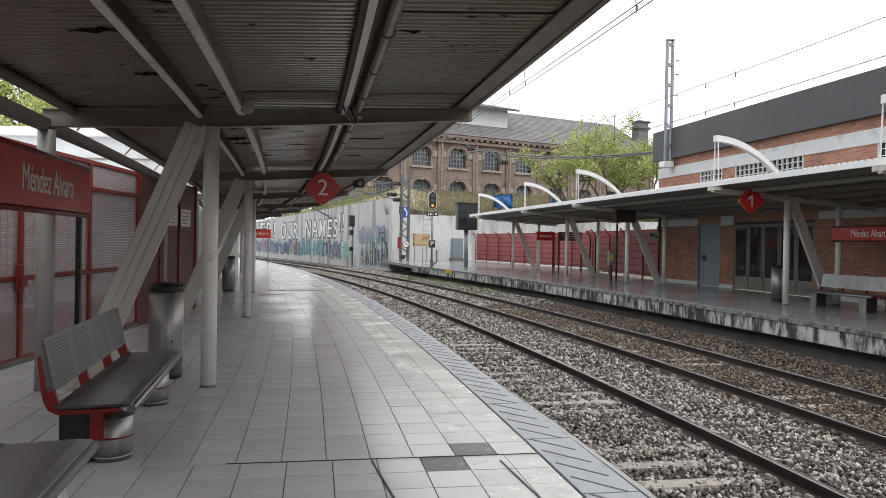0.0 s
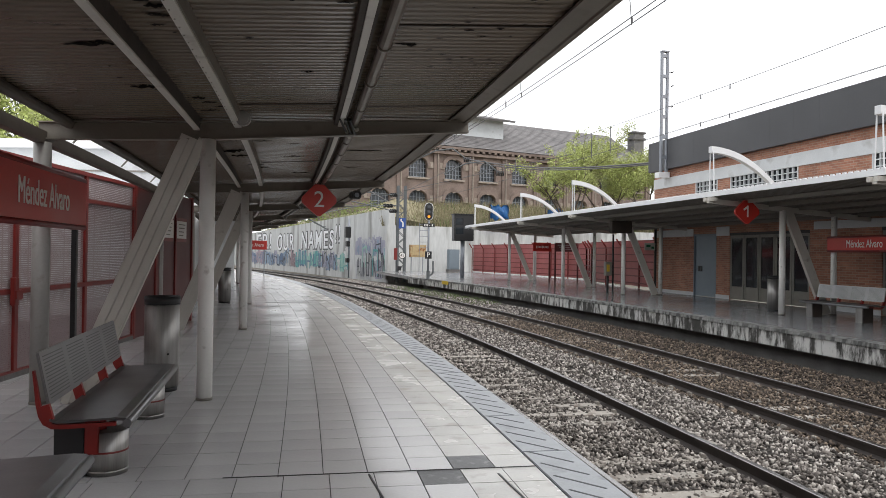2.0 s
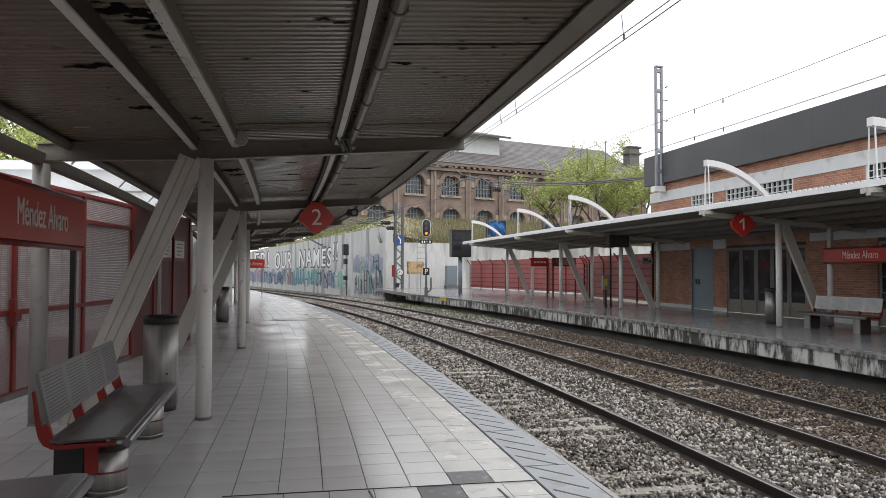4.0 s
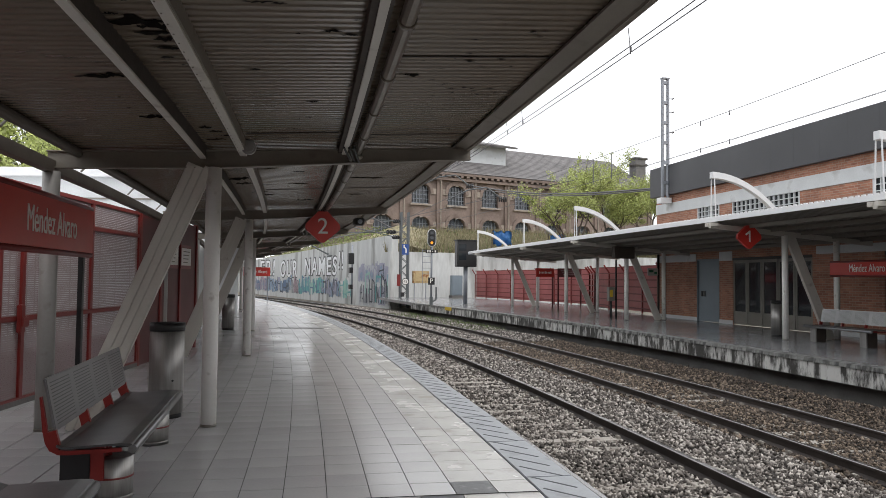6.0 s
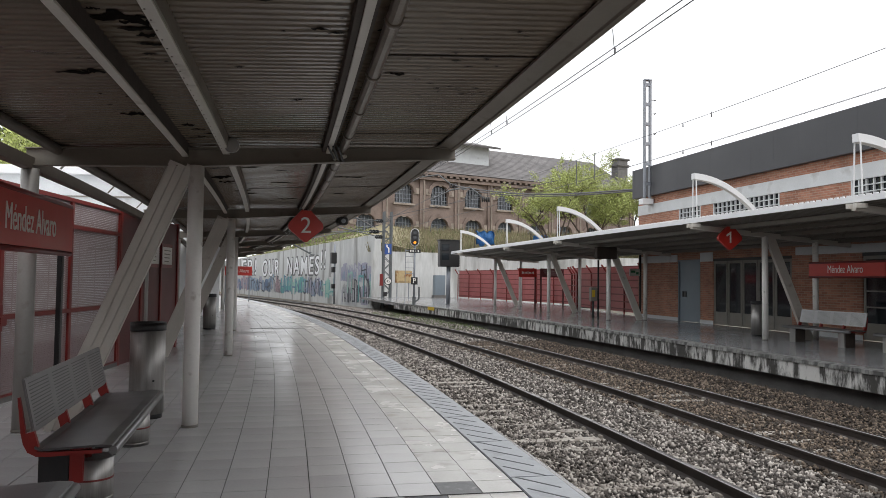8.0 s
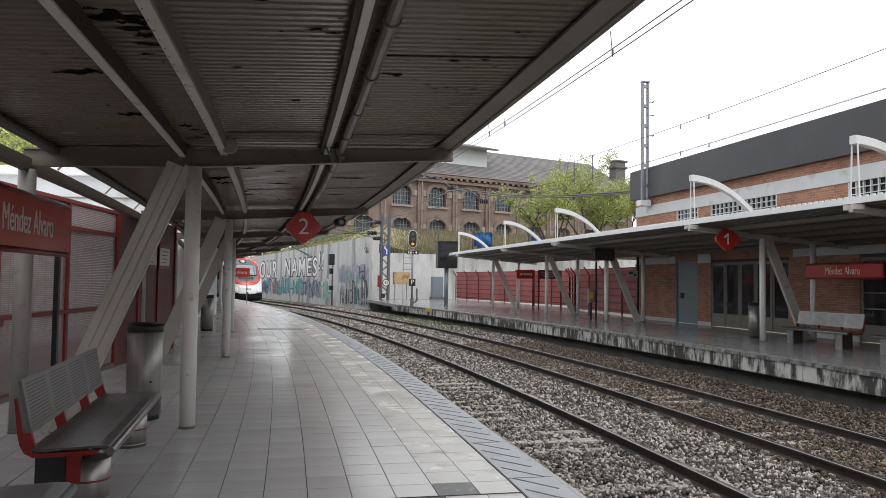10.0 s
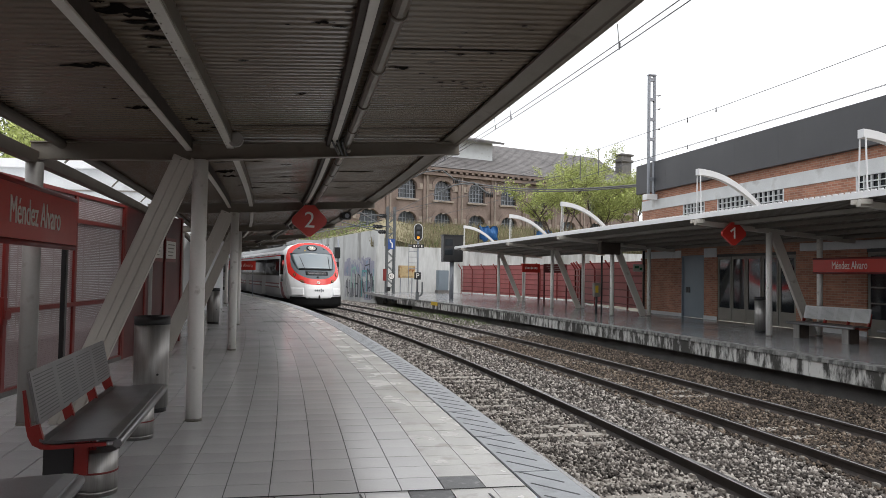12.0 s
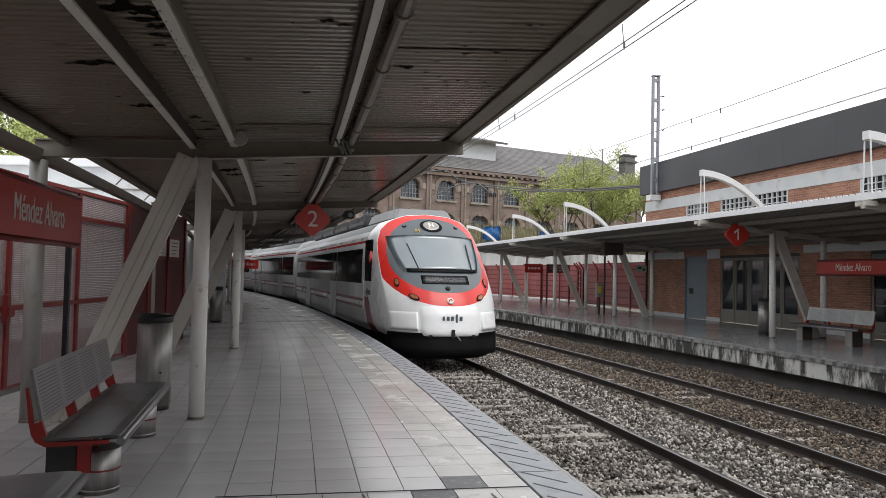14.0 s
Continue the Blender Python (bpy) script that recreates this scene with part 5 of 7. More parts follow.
rod(bm, (0.3, 0.05, -2.0), (0.3, 0.05, 0.9), 0.05, 10)
rod(bm, (0.3, 0.05, 0.12), (0.1, 0.03, 0.12), 0.02, 8)
part("post", bm, M_BLACK, exit_sign)
for (t, w, red) in ((21.9, 0.9, True), (21.4, 2.2, False)):
    fb = thing("info_board", "red name board on pale posts" if red else "dark framed notice board on red posts", "sign", ST @ pose(w, t, 0, 0, 0, 8))
    for x in (-0.5, 0.5) if red else (-0.72, 0.72):
        bm = B()
        rod(bm, (x, 0.02, 0), (x, 0.02, 2.25), 0.05, 10)
        part("post", bm, M_COLUMN if red and x < 0 else M_RED_DARK, fb)
    bm = B()
    box(bm, (0, 0, 2.02), (1.15 if red else 1.5, 0.06, 0.5), bevel=0.01)
    plate = part("plate", bm, M_RED_SIGN if red else M_RED_DARK, fb)
    bm = B()
    if red:
        for i in range(9):
            box(bm, (-0.36 + 0.09 * i, -0.034, 2.02), (0.05, 0.008, 0.10 if i % 4 else 0.14))
    else:
        for i in range(3):
            box(bm, (-0.02 * i, -0.034, 2.13 - 0.11 * i), (1.2 - 0.2 * i, 0.008, 0.045))
    part("print", bm, M_TEXT if red else M_PERF, plate)

# red slatted fence at the end of the far platform
fence1 = thing("slatted_fence", "faded red slatted steel fence with posts bent back at the top", "fence")
fp = [Vector((2.75, 63.3, 0)), Vector((9.3, 46.8, 0)), Q(22.0, 4.0), Q(12.9, 3.3)]
for a, b in zip(fp, fp[1:]):
    d = b - a
    nn = max(2, round(d.length / 2.3))
    nrm = Vector((d.y, -d.x, 0)).normalized() * (1 if d.y < 0 else 1)
    bm = B()
    bar(bm, a - nrm * 0.12 + Vector((0, 0, 1.2)), b - nrm * 0.12 + Vector((0, 0, 1.2)), 0.012, 2.2)
    part("backing_panel", bm, M_FENCE_RED, fence1, "faded red mesh panel")
    for z in (0.25, 0.6, 0.95, 1.3, 1.65, 2.0, 2.32):
        bm = B()
        bar(bm, a + Vector((0, 0, z)), b + Vector((0, 0, z)), 0.04, 0.06)
        part("slat", bm, M_RED, fence1)
    for i in range(nn + 1):
        p = a + d * i / nn
        bm = B()
        bar(bm, p, p + Vector((0, 0, 2.05)), 0.08, 0.08, up=(1, 0, 0))
        bar(bm, p + Vector((0, 0, 2.03)), p + Vector((0, 0, 2.45)) + nrm * 0.3, 0.08, 0.08, up=(1, 0, 0))
        part("post", bm, M_RED, fence1)

# black train-dispatch display on a pole
disp = thing("display_box", "large black boxed display on a grey pole at the platform end", "display", pose(1.45, 48.0, 0, 0, 0, 12))
bm = B()
box(bm, (0.0, 0, 3.25), (1.3, 0.75, 1.7), bevel=0.03)
part("housing", bm, M_BLACK, disp)
for z in (3.65, 3.05):
    bm = B()
    box(bm, (-0.3, -0.385, z), (0.5, 0.02, 0.42), bevel=0.01)
    part("screen", bm, M_GLASS, disp)
bm = B()
box(bm, (0.0, 0, 4.13), (1.4, 0.85, 0.06))
part("hood", bm, M_BLACK, disp)
bm = B()
rod(bm, (0, 0, 0), (0, 0, 2.42), 0.14, 16)
part("pole", bm, M_GALV, disp)

# colour-light signal
sig = thing("railway_signal", "black colour-light railway signal showing yellow, on a pole", "signal", pose(-0.72, 44.8, 0, 0, 0, 3))
bm = B()
pts = [(0.265 * math.cos(a), 0.265 * math.sin(a)) for a in [math.pi * i / 10 for i in range(11)]]
out = [(x, 4.38 + z) for x, z in pts] + [(-x, 3.82 - z) for x, z in pts]
f = bm.faces.new([bm.verts.new((x, 0, z)) for x, z in out])
r = bmesh.ops.extrude_face_region(bm, geom=[f])
bmesh.ops.translate(bm, vec=(0, -0.03, 0), verts=[v for v in r["geom"] if isinstance(v, bmesh.types.BMVert)])
bmesh.ops.recalc_face_normals(bm, faces=bm.faces)
part("border", bm, M_WHITE, sig, "white rim")
bm = B()
f = bm.faces.new([bm.verts.new((x * 0.86, -0.035, 4.10 + (z - 4.10) * 0.93)) for x, z in out])
r = bmesh.ops.extrude_face_region(bm, geom=[f])
bmesh.ops.translate(bm, vec=(0, -0.1, 0), verts=[v for v in r["geom"] if isinstance(v, bmesh.types.BMVert)])
bmesh.ops.recalc_face_normals(bm, faces=bm.faces)
part("head", bm, M_BLACK, sig)
M_LAMP = glow("lit_yellow_lamp", (1.0, 0.36, 0.03), 0.8)
for z, mt in ((4.41, M_GLASS), (4.10, M_GLASS), (3.79, M_LAMP)):
    bm = B()
    rod(bm, (0, -0.15, z), (0, -0.135, z), 0.085 if mt is M_LAMP else 0.115, 18)
    part("lamp", bm, mt, sig)
    bm = B()
    bar(bm, (0, -0.13, z + 0.13), (0, -0.28, z + 0.12), 0.24, 0.015)
    part("visor", bm, M_BLACK, sig)
bm = B()
rod(bm, (0, 0.05, 0), (0, 0.05, 4.2), 0.06, 12)
for i in range(5):
    rod(bm, (-0.55, 0.1, 1.9 + 0.35 * i), (0, 0.1, 1.9 + 0.35 * i), 0.015, 6)
rod(bm, (-0.55, 0.1, 0), (-0.55, 0.1, 3.4), 0.02, 6)
part("pole", bm, M_GALV, sig)
bm = B()
box(bm, (0, -0.05, 3.27), (0.72, 0.04, 0.22))
plate = part("plate", bm, M_BLACK, sig)
for x in (-0.24, -0.1, 0.05, 0.22):
    bm = B()
    box(bm, (x, -0.075, 3.27), (0.08, 0.008, 0.13 if x != 0.05 else 0.03))
    part("mark", bm, M_TEXT, plate)
bm = B()
box(bm, (0.0, -0.06, 1.46), (0.4, 0.04, 0.44))
plate = part("plate", bm, M_BLACK, sig)
lettering("letter", "P", 0.42, Matrix.Translation((0, -0.085, 1.46)) @ FACE_BACK, M_TEXT, plate)
bm = B()
rod(bm, (0.08, 0.03, 0.2), (0.3, 0.03, 0.35), 0.05, 8)
rod(bm, (0.3, 0.03, 0.35), (0.3, 0.03, 1.1), 0.05, 8)
box(bm, (0, 0.05, 0.25), (0.2, 0.25, 0.5))
part("cable_duct", bm, M_MAST, sig)

junction = thing("junction_box", "rusty cream junction box mounted by the concrete wall", "box", pose(-1.85, 60.2, 1.75, 0, 0, 20))
bm = B()
box(bm, (0, 0, 0), (1.35, 0.4, 1.0), bevel=0.03)
part("body", bm, M_RUST, junction)
bm = B()
box(bm, (-0.05, -0.21, 0.0), (0.9, 0.03, 0.75), bevel=0.01)
part("door", bm, M_RUST, junction)
for x in (-0.5, 0.5):
    bm = B()
    rod(bm, (x, 0.1, -1.75), (x, 0.1, -0.45), 0.04, 8)
    part("leg", bm, M_GALV, junction)
cab = thing("equipment_cabinet", "pale grey metal equipment cabinet", "cabinet", pose(1.1, 62.2, 0, 0, 0, 20))
bm = B()
box(bm, (0, 0, 1.08), (0.92, 0.6, 1.68), bevel=0.02)
part("body", bm, M_DOOR, cab)
bm = B()
box(bm, (0, -0.31, 1.08), (0.8, 0.02, 1.52), bevel=0.008)
part("door", bm, M_DOOR, cab)
bm = B()
box(bm, (0, 0, 0.12), (1.05, 0.7, 0.24))
part("plinth", bm, M_CONC_DARK, cab)

# trackside signal seen from behind, by the graffiti wall
ts = thing("trackside_signal", "dark trackside signal with equipment boxes by the graffiti wall", "signal", pose(-8.3, 67.0, BED_Z, 0, 0, 24))
bm = B()
rod(bm, (0, 0, 0), (0, 0, 5.4), 0.08, 10)
part("pole", bm, M_GALV, ts)
for z, h, w in ((4.15, 1.0, 0.5), (3.1, 0.5, 0.3), (1.6, 0.4, 0.3)):
    bm = B()
    box(bm, (-0.15, -0.1, z), (w, 0.45, h), bevel=0.03)
    part("box", bm, M_BLACK, ts)

# lattice mast with signs
lm = thing("catenary_mast", "galvanised lattice catenary mast with a blue sign and speed sign", "mast", pose(-3.2, 60.0, BED_Z, 0, 0, 15))
for x in (-0.3, 0.3):
    for y in (-0.25, 0.25):
        bm = B()
        box(bm, (x, y, 3.9), (0.13, 0.13, 7.8))
        part("leg", bm, M_MAST, lm)
for i in range(13):
    for y in (-0.25, 0.25):
        bm = B()
        sgn = 1 if i % 2 else -1
        bar(bm, (-0.3 * sgn, y, 0.3 + 0.55 * i), (0.3 * sgn, y, 0.85 + 0.55 * i), 0.05, 0.05)
        part("brace", bm, M_MAST, lm)
M_BLUE = material("blue_sign_enamel", (0.03, 0.08, 0.28), 0.4)
bm = B()
box(bm, (0.0, -0.36, 4.75), (0.55, 0.03, 0.85))
plate = part("plate", bm, M_BLUE, lm, "blue sign")
bm = B()
bar(bm, (0.06, -0.385, 4.45), (0.06, -0.385, 4.8), 0.1, 0.01, up=(0, 1, 0))
bar(bm, (0.06, -0.385, 4.8), (-0.1, -0.385, 4.95), 0.1, 0.01, up=(0, 1, 0))
bar(bm, (-0.1, -0.385, 4.9), (-0.1, -0.385, 5.1), 0.1, 0.01, up=(0, 1, 0))
part("symbol", bm, M_TEXT, plate)
bm = B()
rod(bm, (0.05, -0.36, 2.15), (0.05, -0.34, 2.15), 0.235, 24)
plate = part("speed_plate", bm, M_TEXT, lm, "round white speed sign")
bm = B()
rod(bm, (0.05, -0.345, 2.15), (0.05, -0.335, 2.15), 0.29, 24)
part("rim", bm, M_BLACK, plate)
lettering("numerals", "45", 0.32, Matrix.Translation((0.05, -0.365, 2.15)) @ FACE_BACK, M_BLACK, plate)
bm = B()
box(bm, (-0.5, -0.3, 2.25), (0.28, 0.05, 0.95))
part("panel", bm, M_RED, lm, "small red panel")
bm = B()
box(bm, (-0.2, -0.4, 1.1), (0.3, 0.1, 0.35))
part("box", bm, M_BLACK, lm)
for z0, z1, x1 in ((5.6, 6.4, -4.2), (7.0, 7.2, -4.0), (6.2, 5.9, -6.5)):
    bm = B()
    rod(bm, (0, 0, z0), (x1, -0.6, z1), 0.04, 8)
    part("arm", bm, M_MAST, lm)
    for k in range(3):
        bm = B()
        rod(bm, (x1 * (0.12 + 0.04 * k), 0, z0 + (z1 - z0) * 0.15), (x1 * (0.14 + 0.04 * k), -0.1, z0 + (z1 - z0) * 0.17), 0.16, 10)
        part("insulator", bm, M_BLACK, lm)

# mast on the station wall
bmst = thing("catenary_mast", "grey steel batten mast fixed to the station wall", "mast", ST @ pose(WALL_W - 0.34, 11.36, 5.0))
for x in (-0.13, 0.13):
    bm = B()
    box(bm, (x, 0, 2.75), (0.08, 0.14, 5.5))
    part("channel", bm, M_GALV, bmst)
for i in range(6):
    bm = B()
    box(bm, (0, 0, 0.9 + 0.88 * i), (0.28, 0.12, 0.14))
    part("batten", bm, M_GALV, bmst)
bm = B()
box(bm, (0, 0, 5.5), (0.36, 0.2, 0.05))
part("cap", bm, M_GALV, bmst)
bm = B()
box(bm, (0, 0.1, 0.12), (0.5, 0.4, 0.24))
part("foot", bm, M_WHITE, bmst)
bm = B()
for z in (3.1, 4.0, 4.6):
    rod(bm, (0.13, 0, z), (0.36, 0, z + 0.03), 0.012, 6)
    rod(bm, (0.33, 0, z), (0.42, 0, z + 0.05), 0.025, 8)
part("insulator", bm, M_BLACK, bmst)

# overhead wires
wires = thing("overhead_wires", "thin dark overhead contact and messenger wires", "wires")


def wire(n, z, s0, s1, r, sag=0.0):
    bm = B()
    pts = [P(s, n, z + sag * math.cos((s - 9) / 24 * 2 * math.pi)) for s in steps(s0, s1, 2)]
    sweep(bm, pts, [(r * math.cos(a * math.pi / 3), r * math.sin(a * math.pi / 3)) for a in range(6)])
    part("wire", bm, M_WIRE, wires)


for n, z, r, sag in ((1.75, 4.36, 0.0065, 0.0), (1.73, 4.425, 0.0065, 0.0), (5.4, 4.12, 0.004, 0.0), (5.46, 4.15, 0.003, 0.0), (5.4, 4.68, 0.005, -0.04)):
    wire(n, z, -2, 70, r, sag)
for s in (8.5, 12.7, 13.6, 17.5, 22):
    bm = B()
    rod(bm, P(s, 1.75, 4.34), P(s, 1.72, 4.66), 0.006, 6)
    rod(bm, P(s, 1.75, 4.37), P(s, 1.75, 4.43), 0.014, 6)
    part("dropper", bm, M_WIRE, wires)
for s in (12.0, 12.9, 16.6, 17.6, 23):
    bm = B()
    rod(bm, P(s, 5.4, 4.06), P(s, 5.4, 4.15), 0.014, 6, 0.006)
    rod(bm, P(s, 5.4, 4.58), P(s, 5.4, 4.68), 0.014, 6, 0.006)
    if s > 16:
        rod(bm, P(s, 5.4, 4.12), P(s, 5.4, 4.7), 0.012, 6)
    part("dropper", bm, M_WIRE, wires)
for a, b, r in (((2.1, 60, 9.28), (11.3, 38, 6.45), 0.05), ((2.1, 60, 9.1), (11.3, 38, 6.37), 0.04), ((-3.2, 60, 6.6), (8.2, 46, 7.9), 0.02), ((-3.2, 60, 6.4), (2.1, 60, 9.2), 0.025), ((-4, 60, 5.6), (-2.2, 21, 3.4), 0.02)):
    bm = B()
    pts = [Vector(a).lerp(Vector(b), i / 10) - Vector((0, 0, 0.5 * math.sin(math.pi * i / 10) * (r > 0.03))) for i in range(11)]
    sweep(bm, pts, [(r * math.cos(a * math.pi / 3), r * math.sin(a * math.pi / 3)) for a in range(6)])
    part("cable", bm, M_WIRE, wires)
for (x, y, z) in ((2.1, 59.8, 9.2), (4.4, 55, 7.6)):
    bm = B()
    for k in range(4):
        rod(bm, (x - 0.3 + 0.16 * k, y, z), (x - 0.2 + 0.16 * k, y, z), 0.2, 10)
    part("insulator", bm, M_BLACK, wires)
    bm = B()
    pts = [(x, y, z), (x - 1.2, y, z + 0.9), (x - 2.6, y, z + 0.7), (x - 4.2, y, z - 0.1)]
    for p, q in zip(pts, pts[1:]):
        rod(bm, p, q, 0.05, 8)
    part("steady_arm", bm, M_MAST, wires)

for a, b in (((-10.1, 55, 4.15), (-8.8, 55, 3.45)), ((-9.9, 55.3, 4.0), (-8.6, 55.3, 3.3))):
    bm = B()
    rod(bm, a, b, 0.045, 8)
    rod(bm, b, (b[0] + 0.25, b[1], b[2] - 0.02), 0.03, 8)
    part("registration_arm", bm, M_MAST, wires)
bm = B()
rod(bm, (-10.1, 55, 4.15), (-10.1, 56.5, 4.3), 0.03, 8)
rod(bm, (-10.1, 56.5, 4.3), (-4.0, 60, 5.9), 0.03, 8)
part("registration_arm", bm, M_MAST, wires)

# ---- graffiti on the long wall ----
WD = Vector((-11.6, 24.1, 0)).normalized()
GR = Matrix.Identity(4)
GR.col[0][:3] = -WD
GR.col[1][:3] = (0, 0, 1)
GR.col[2][:3] = (-WD).cross(Vector((0, 0, 1)))
wall_g = bpy.data.objects["wall_graffiti"]


def wall_at(u, z, off=0.02):
    m = GR.copy()
    m.translation = Vector((-4.4, 62.4, 0)) + WD * u + Vector((0, 0, z)) + GR.col[2].to_3d() * off
    return m


def graffito(text, u0, u1, z, h):
    for off, grow, mt in ((0.012, 0.06, M_BLACK), (0.03, 0.008, M_WHITE)):
        cu = bpy.data.curves.new("letters", "FONT")
        cu.body, cu.size, cu.extrude, cu.align_x, cu.align_y, cu.offset = text, 1.0, 0.004, "CENTER", "CENTER", grow
        cu.space_character, cu.shear = 1.22, 0.06
        tmp = bpy.data.objects.new("tmp", cu)
        me = bpy.data.meshes.new_from_object(tmp)
        bpy.data.objects.remove(tmp)
        xs = [v.co.x for v in me.vertices]
        wdt = max(xs) - min(xs)
        me.transform(wall_at((u0 + u1) / 2, z, off) @ Matrix.Diagonal((abs(u0 - u1) / wdt, h / 0.72, 1, 1)))
        me.materials.clear()
        me.materials.append(mt)
        ob = new("graffiti_letters", me)
        ob.parent = wall_g


graffito("OUR", 40.0, 31.4, 2.6, 2.1)
graffito("NAMES", 27.8, 15.3, 2.75, 1.95)
graffito("!!", 14.7, 13.1, 3.3, 1.8)
graffito("ER!", 52.8, 43.4, 2.82, 2.15)
rg = random.Random(11)
TAGS = [material("spray_" + n_, c, 0.8, vary=0.2, scale=2) for n_, c in (("slate_blue", (0.13, 0.19, 0.29)), ("teal", (0.14, 0.36, 0.36)), ("black", (0.08, 0.085, 0.10)), ("pale_pink", (0.42, 0.31, 0.33)), ("mint", (0.32, 0.5, 0.44)), ("dusty_blue", (0.25, 0.33, 0.43)))]
def glyph(u, z0, w, h, stroke, mt, off):
    """A few tall letter-like strokes, too wild to read."""
    bm = B()
    x = -w / 2
    k = rg.choice((2, 3, 3))
    tops = []
    for i in range(k):
        a, b = x + rg.uniform(-0.08, 0.08), x + rg.uniform(-0.15, 0.15)
        top = h * rg.uniform(0.75, 1.0)
        bar(bm, wall_at(u, z0, off) @ Vector((a, 0, 0)), wall_at(u, z0 + top, off) @ Vector((b, 0, 0)), stroke, 0.006, up=GR.col[2].to_3d())
        tops.append((b, top, a))
        x += w / (k - 1)
    for (b0, t0, a0), (b1, t1, a1) in zip(tops, tops[1:]):
        if rg.random() < 0.55:
            bar(bm, wall_at(u, z0 + t0, off + 0.002) @ Vector((b0, 0, 0)), wall_at(u, z0 + t1 * rg.choice((0.3, 1.0, 1.0)), off + 0.002) @ Vector((b1, 0, 0)), stroke, 0.006, up=GR.col[2].to_3d())
        else:
            zz = rg.uniform(0.0, 0.6) * h
            bar(bm, wall_at(u, z0 + zz, off + 0.002) @ Vector((a0, 0, 0)), wall_at(u, z0 + zz + rg.uniform(-0.2, 0.2), off + 0.002) @ Vector((a1, 0, 0)), stroke, 0.006, up=GR.col[2].to_3d())
    part("graffiti_tag", bm, mt, wall_g)


PALE = [material("spray_" + n_, c, 0.8, vary=0.25, scale=2) for n_, c in (("pale_grey", (0.46, 0.47, 0.49)), ("lilac_grey", (0.34, 0.34, 0.42)), ("off_white", (0.58, 0.58, 0.57)))]
ZONES = ((10.6, 14, (TAGS[4], TAGS[4], PALE[2]), TAGS[1]), (14, 20, (TAGS[5], PALE[1], TAGS[5]), TAGS[2]), (20, 30, (TAGS[1], TAGS[4], TAGS[1]), TAGS[0]),
         (30, 34, (TAGS[3], PALE[2], TAGS[3]), TAGS[2]), (34, 48, (TAGS[0], PALE[1], TAGS[5]), TAGS[2]), (48, 57, (TAGS[3], PALE[1], TAGS[0]), TAGS[0]))
for z_a, z_b, fills, line in ZONES:
    u = z_a
    while u < z_b:
        w = rg.uniform(0.9, 1.5)
        z0, h = rg.uniform(-0.45, 0.0), rg.uniform(1.5, 2.1)
        glyph(u + w / 2, z0 + 0.08, w * 0.9, h, rg.uniform(0.45, 0.65), rg.choice(fills), 0.012)
        glyph(u + w / 2, z0, w, h, rg.uniform(0.1, 0.2), line, 0.022)
        if rg.random() < 0.6:
            glyph(u + w / 2 + 0.3, z0 + 0.2, w * 0.6, h * 0.6, 0.12, rg.choice(fills), 0.03)
        u += w + rg.uniform(0.05, 0.35)
for row_z, h, fill, line in ((-0.72, 1.9, PALE[0], TAGS[2]), (1.28, 1.6, PALE[0], PALE[1])):
    u = 0.2
    while u < 7.0:
        w = rg.uniform(0.7, 1.5)
        dz = rg.uniform(-0.15, 0.2)
        glyph(u + w / 2 + 0.1, row_z + dz, w, h * rg.uniform(0.8, 1.1), 0.5, rg.choice((fill, fill, PALE[1])), 0.012)
        glyph(u + w / 2, row_z + dz + rg.uniform(0, 0.3), w * 0.8, h * rg.uniform(0.6, 1.0), rg.uniform(0.1, 0.24), line, 0.022)
        if row_z > 1:
            glyph(u + w / 2, row_z + rg.uniform(0, 0.6), w * 0.5, h * 0.5, 0.12, TAGS[5], 0.03)
        u += w + rg.uniform(0.0, 0.5)
glyph(0.5, -0.3, 0.6, 2.4, 0.4, TAGS[4], 0.014)
for u, z0, w, h, st, mt in ((1.6, -0.6, 1.1, 2.6, 0.16, TAGS[2]), (3.0, -0.5, 1.3, 2.3, 0.2, TAGS[1]), (4.6, -0.6, 1.2, 2.5, 0.14, TAGS[2]), (5.9, 0.2, 1.0, 2.2, 0.22, TAGS[4]), (2.3, 1.6, 1.2, 1.5, 0.12, TAGS[2]), (4.0, 1.8, 1.4, 1.4, 0.12, PALE[1])):
    glyph(u, z0, w, h, st, mt, 0.036)

# ---- plants ----
def leaves(name, blobs, count, size, mats, parent, seed, label=""):
    g = np.random.default_rng(seed)
    vol = np.array([b[3] * b[4] * b[5] for b in blobs])
    which = g.choice(len(blobs), count, p=vol / vol.sum())
    bl = np.array(blobs)[which]
    d = g.normal(size=(count, 3))
    d /= np.linalg.norm(d, axis=1)[:, None]
    rad = g.uniform(0.15, 1.0, count) ** 0.5
    C = bl[:, :3] + d * rad[:, None] * bl[:, 3:6]
    a = g.normal(size=(count, 3))
    a /= np.linalg.norm(a, axis=1)[:, None]
    b = np.cross(a, g.normal(size=(count, 3)))
    b /= np.linalg.norm(b, axis=1)[:, None]
    sz = g.uniform(0.6, 1.3, count)[:, None] * size
    a, b = a * sz, b * sz * 0.6
    V = np.stack([C - a, C + b, C + a, C - b], 1).reshape(-1, 3)
    F = np.arange(count * 4).reshape(-1, 4)
    me = bpy.data.meshes.new(name)
    me.from_pydata(V.tolist(), [], F.tolist())
    me.materials.append(mats)
    ob = new(name, me)
    ob.parent = parent
    tagged(ob, label, kind="stuff")
    return ob


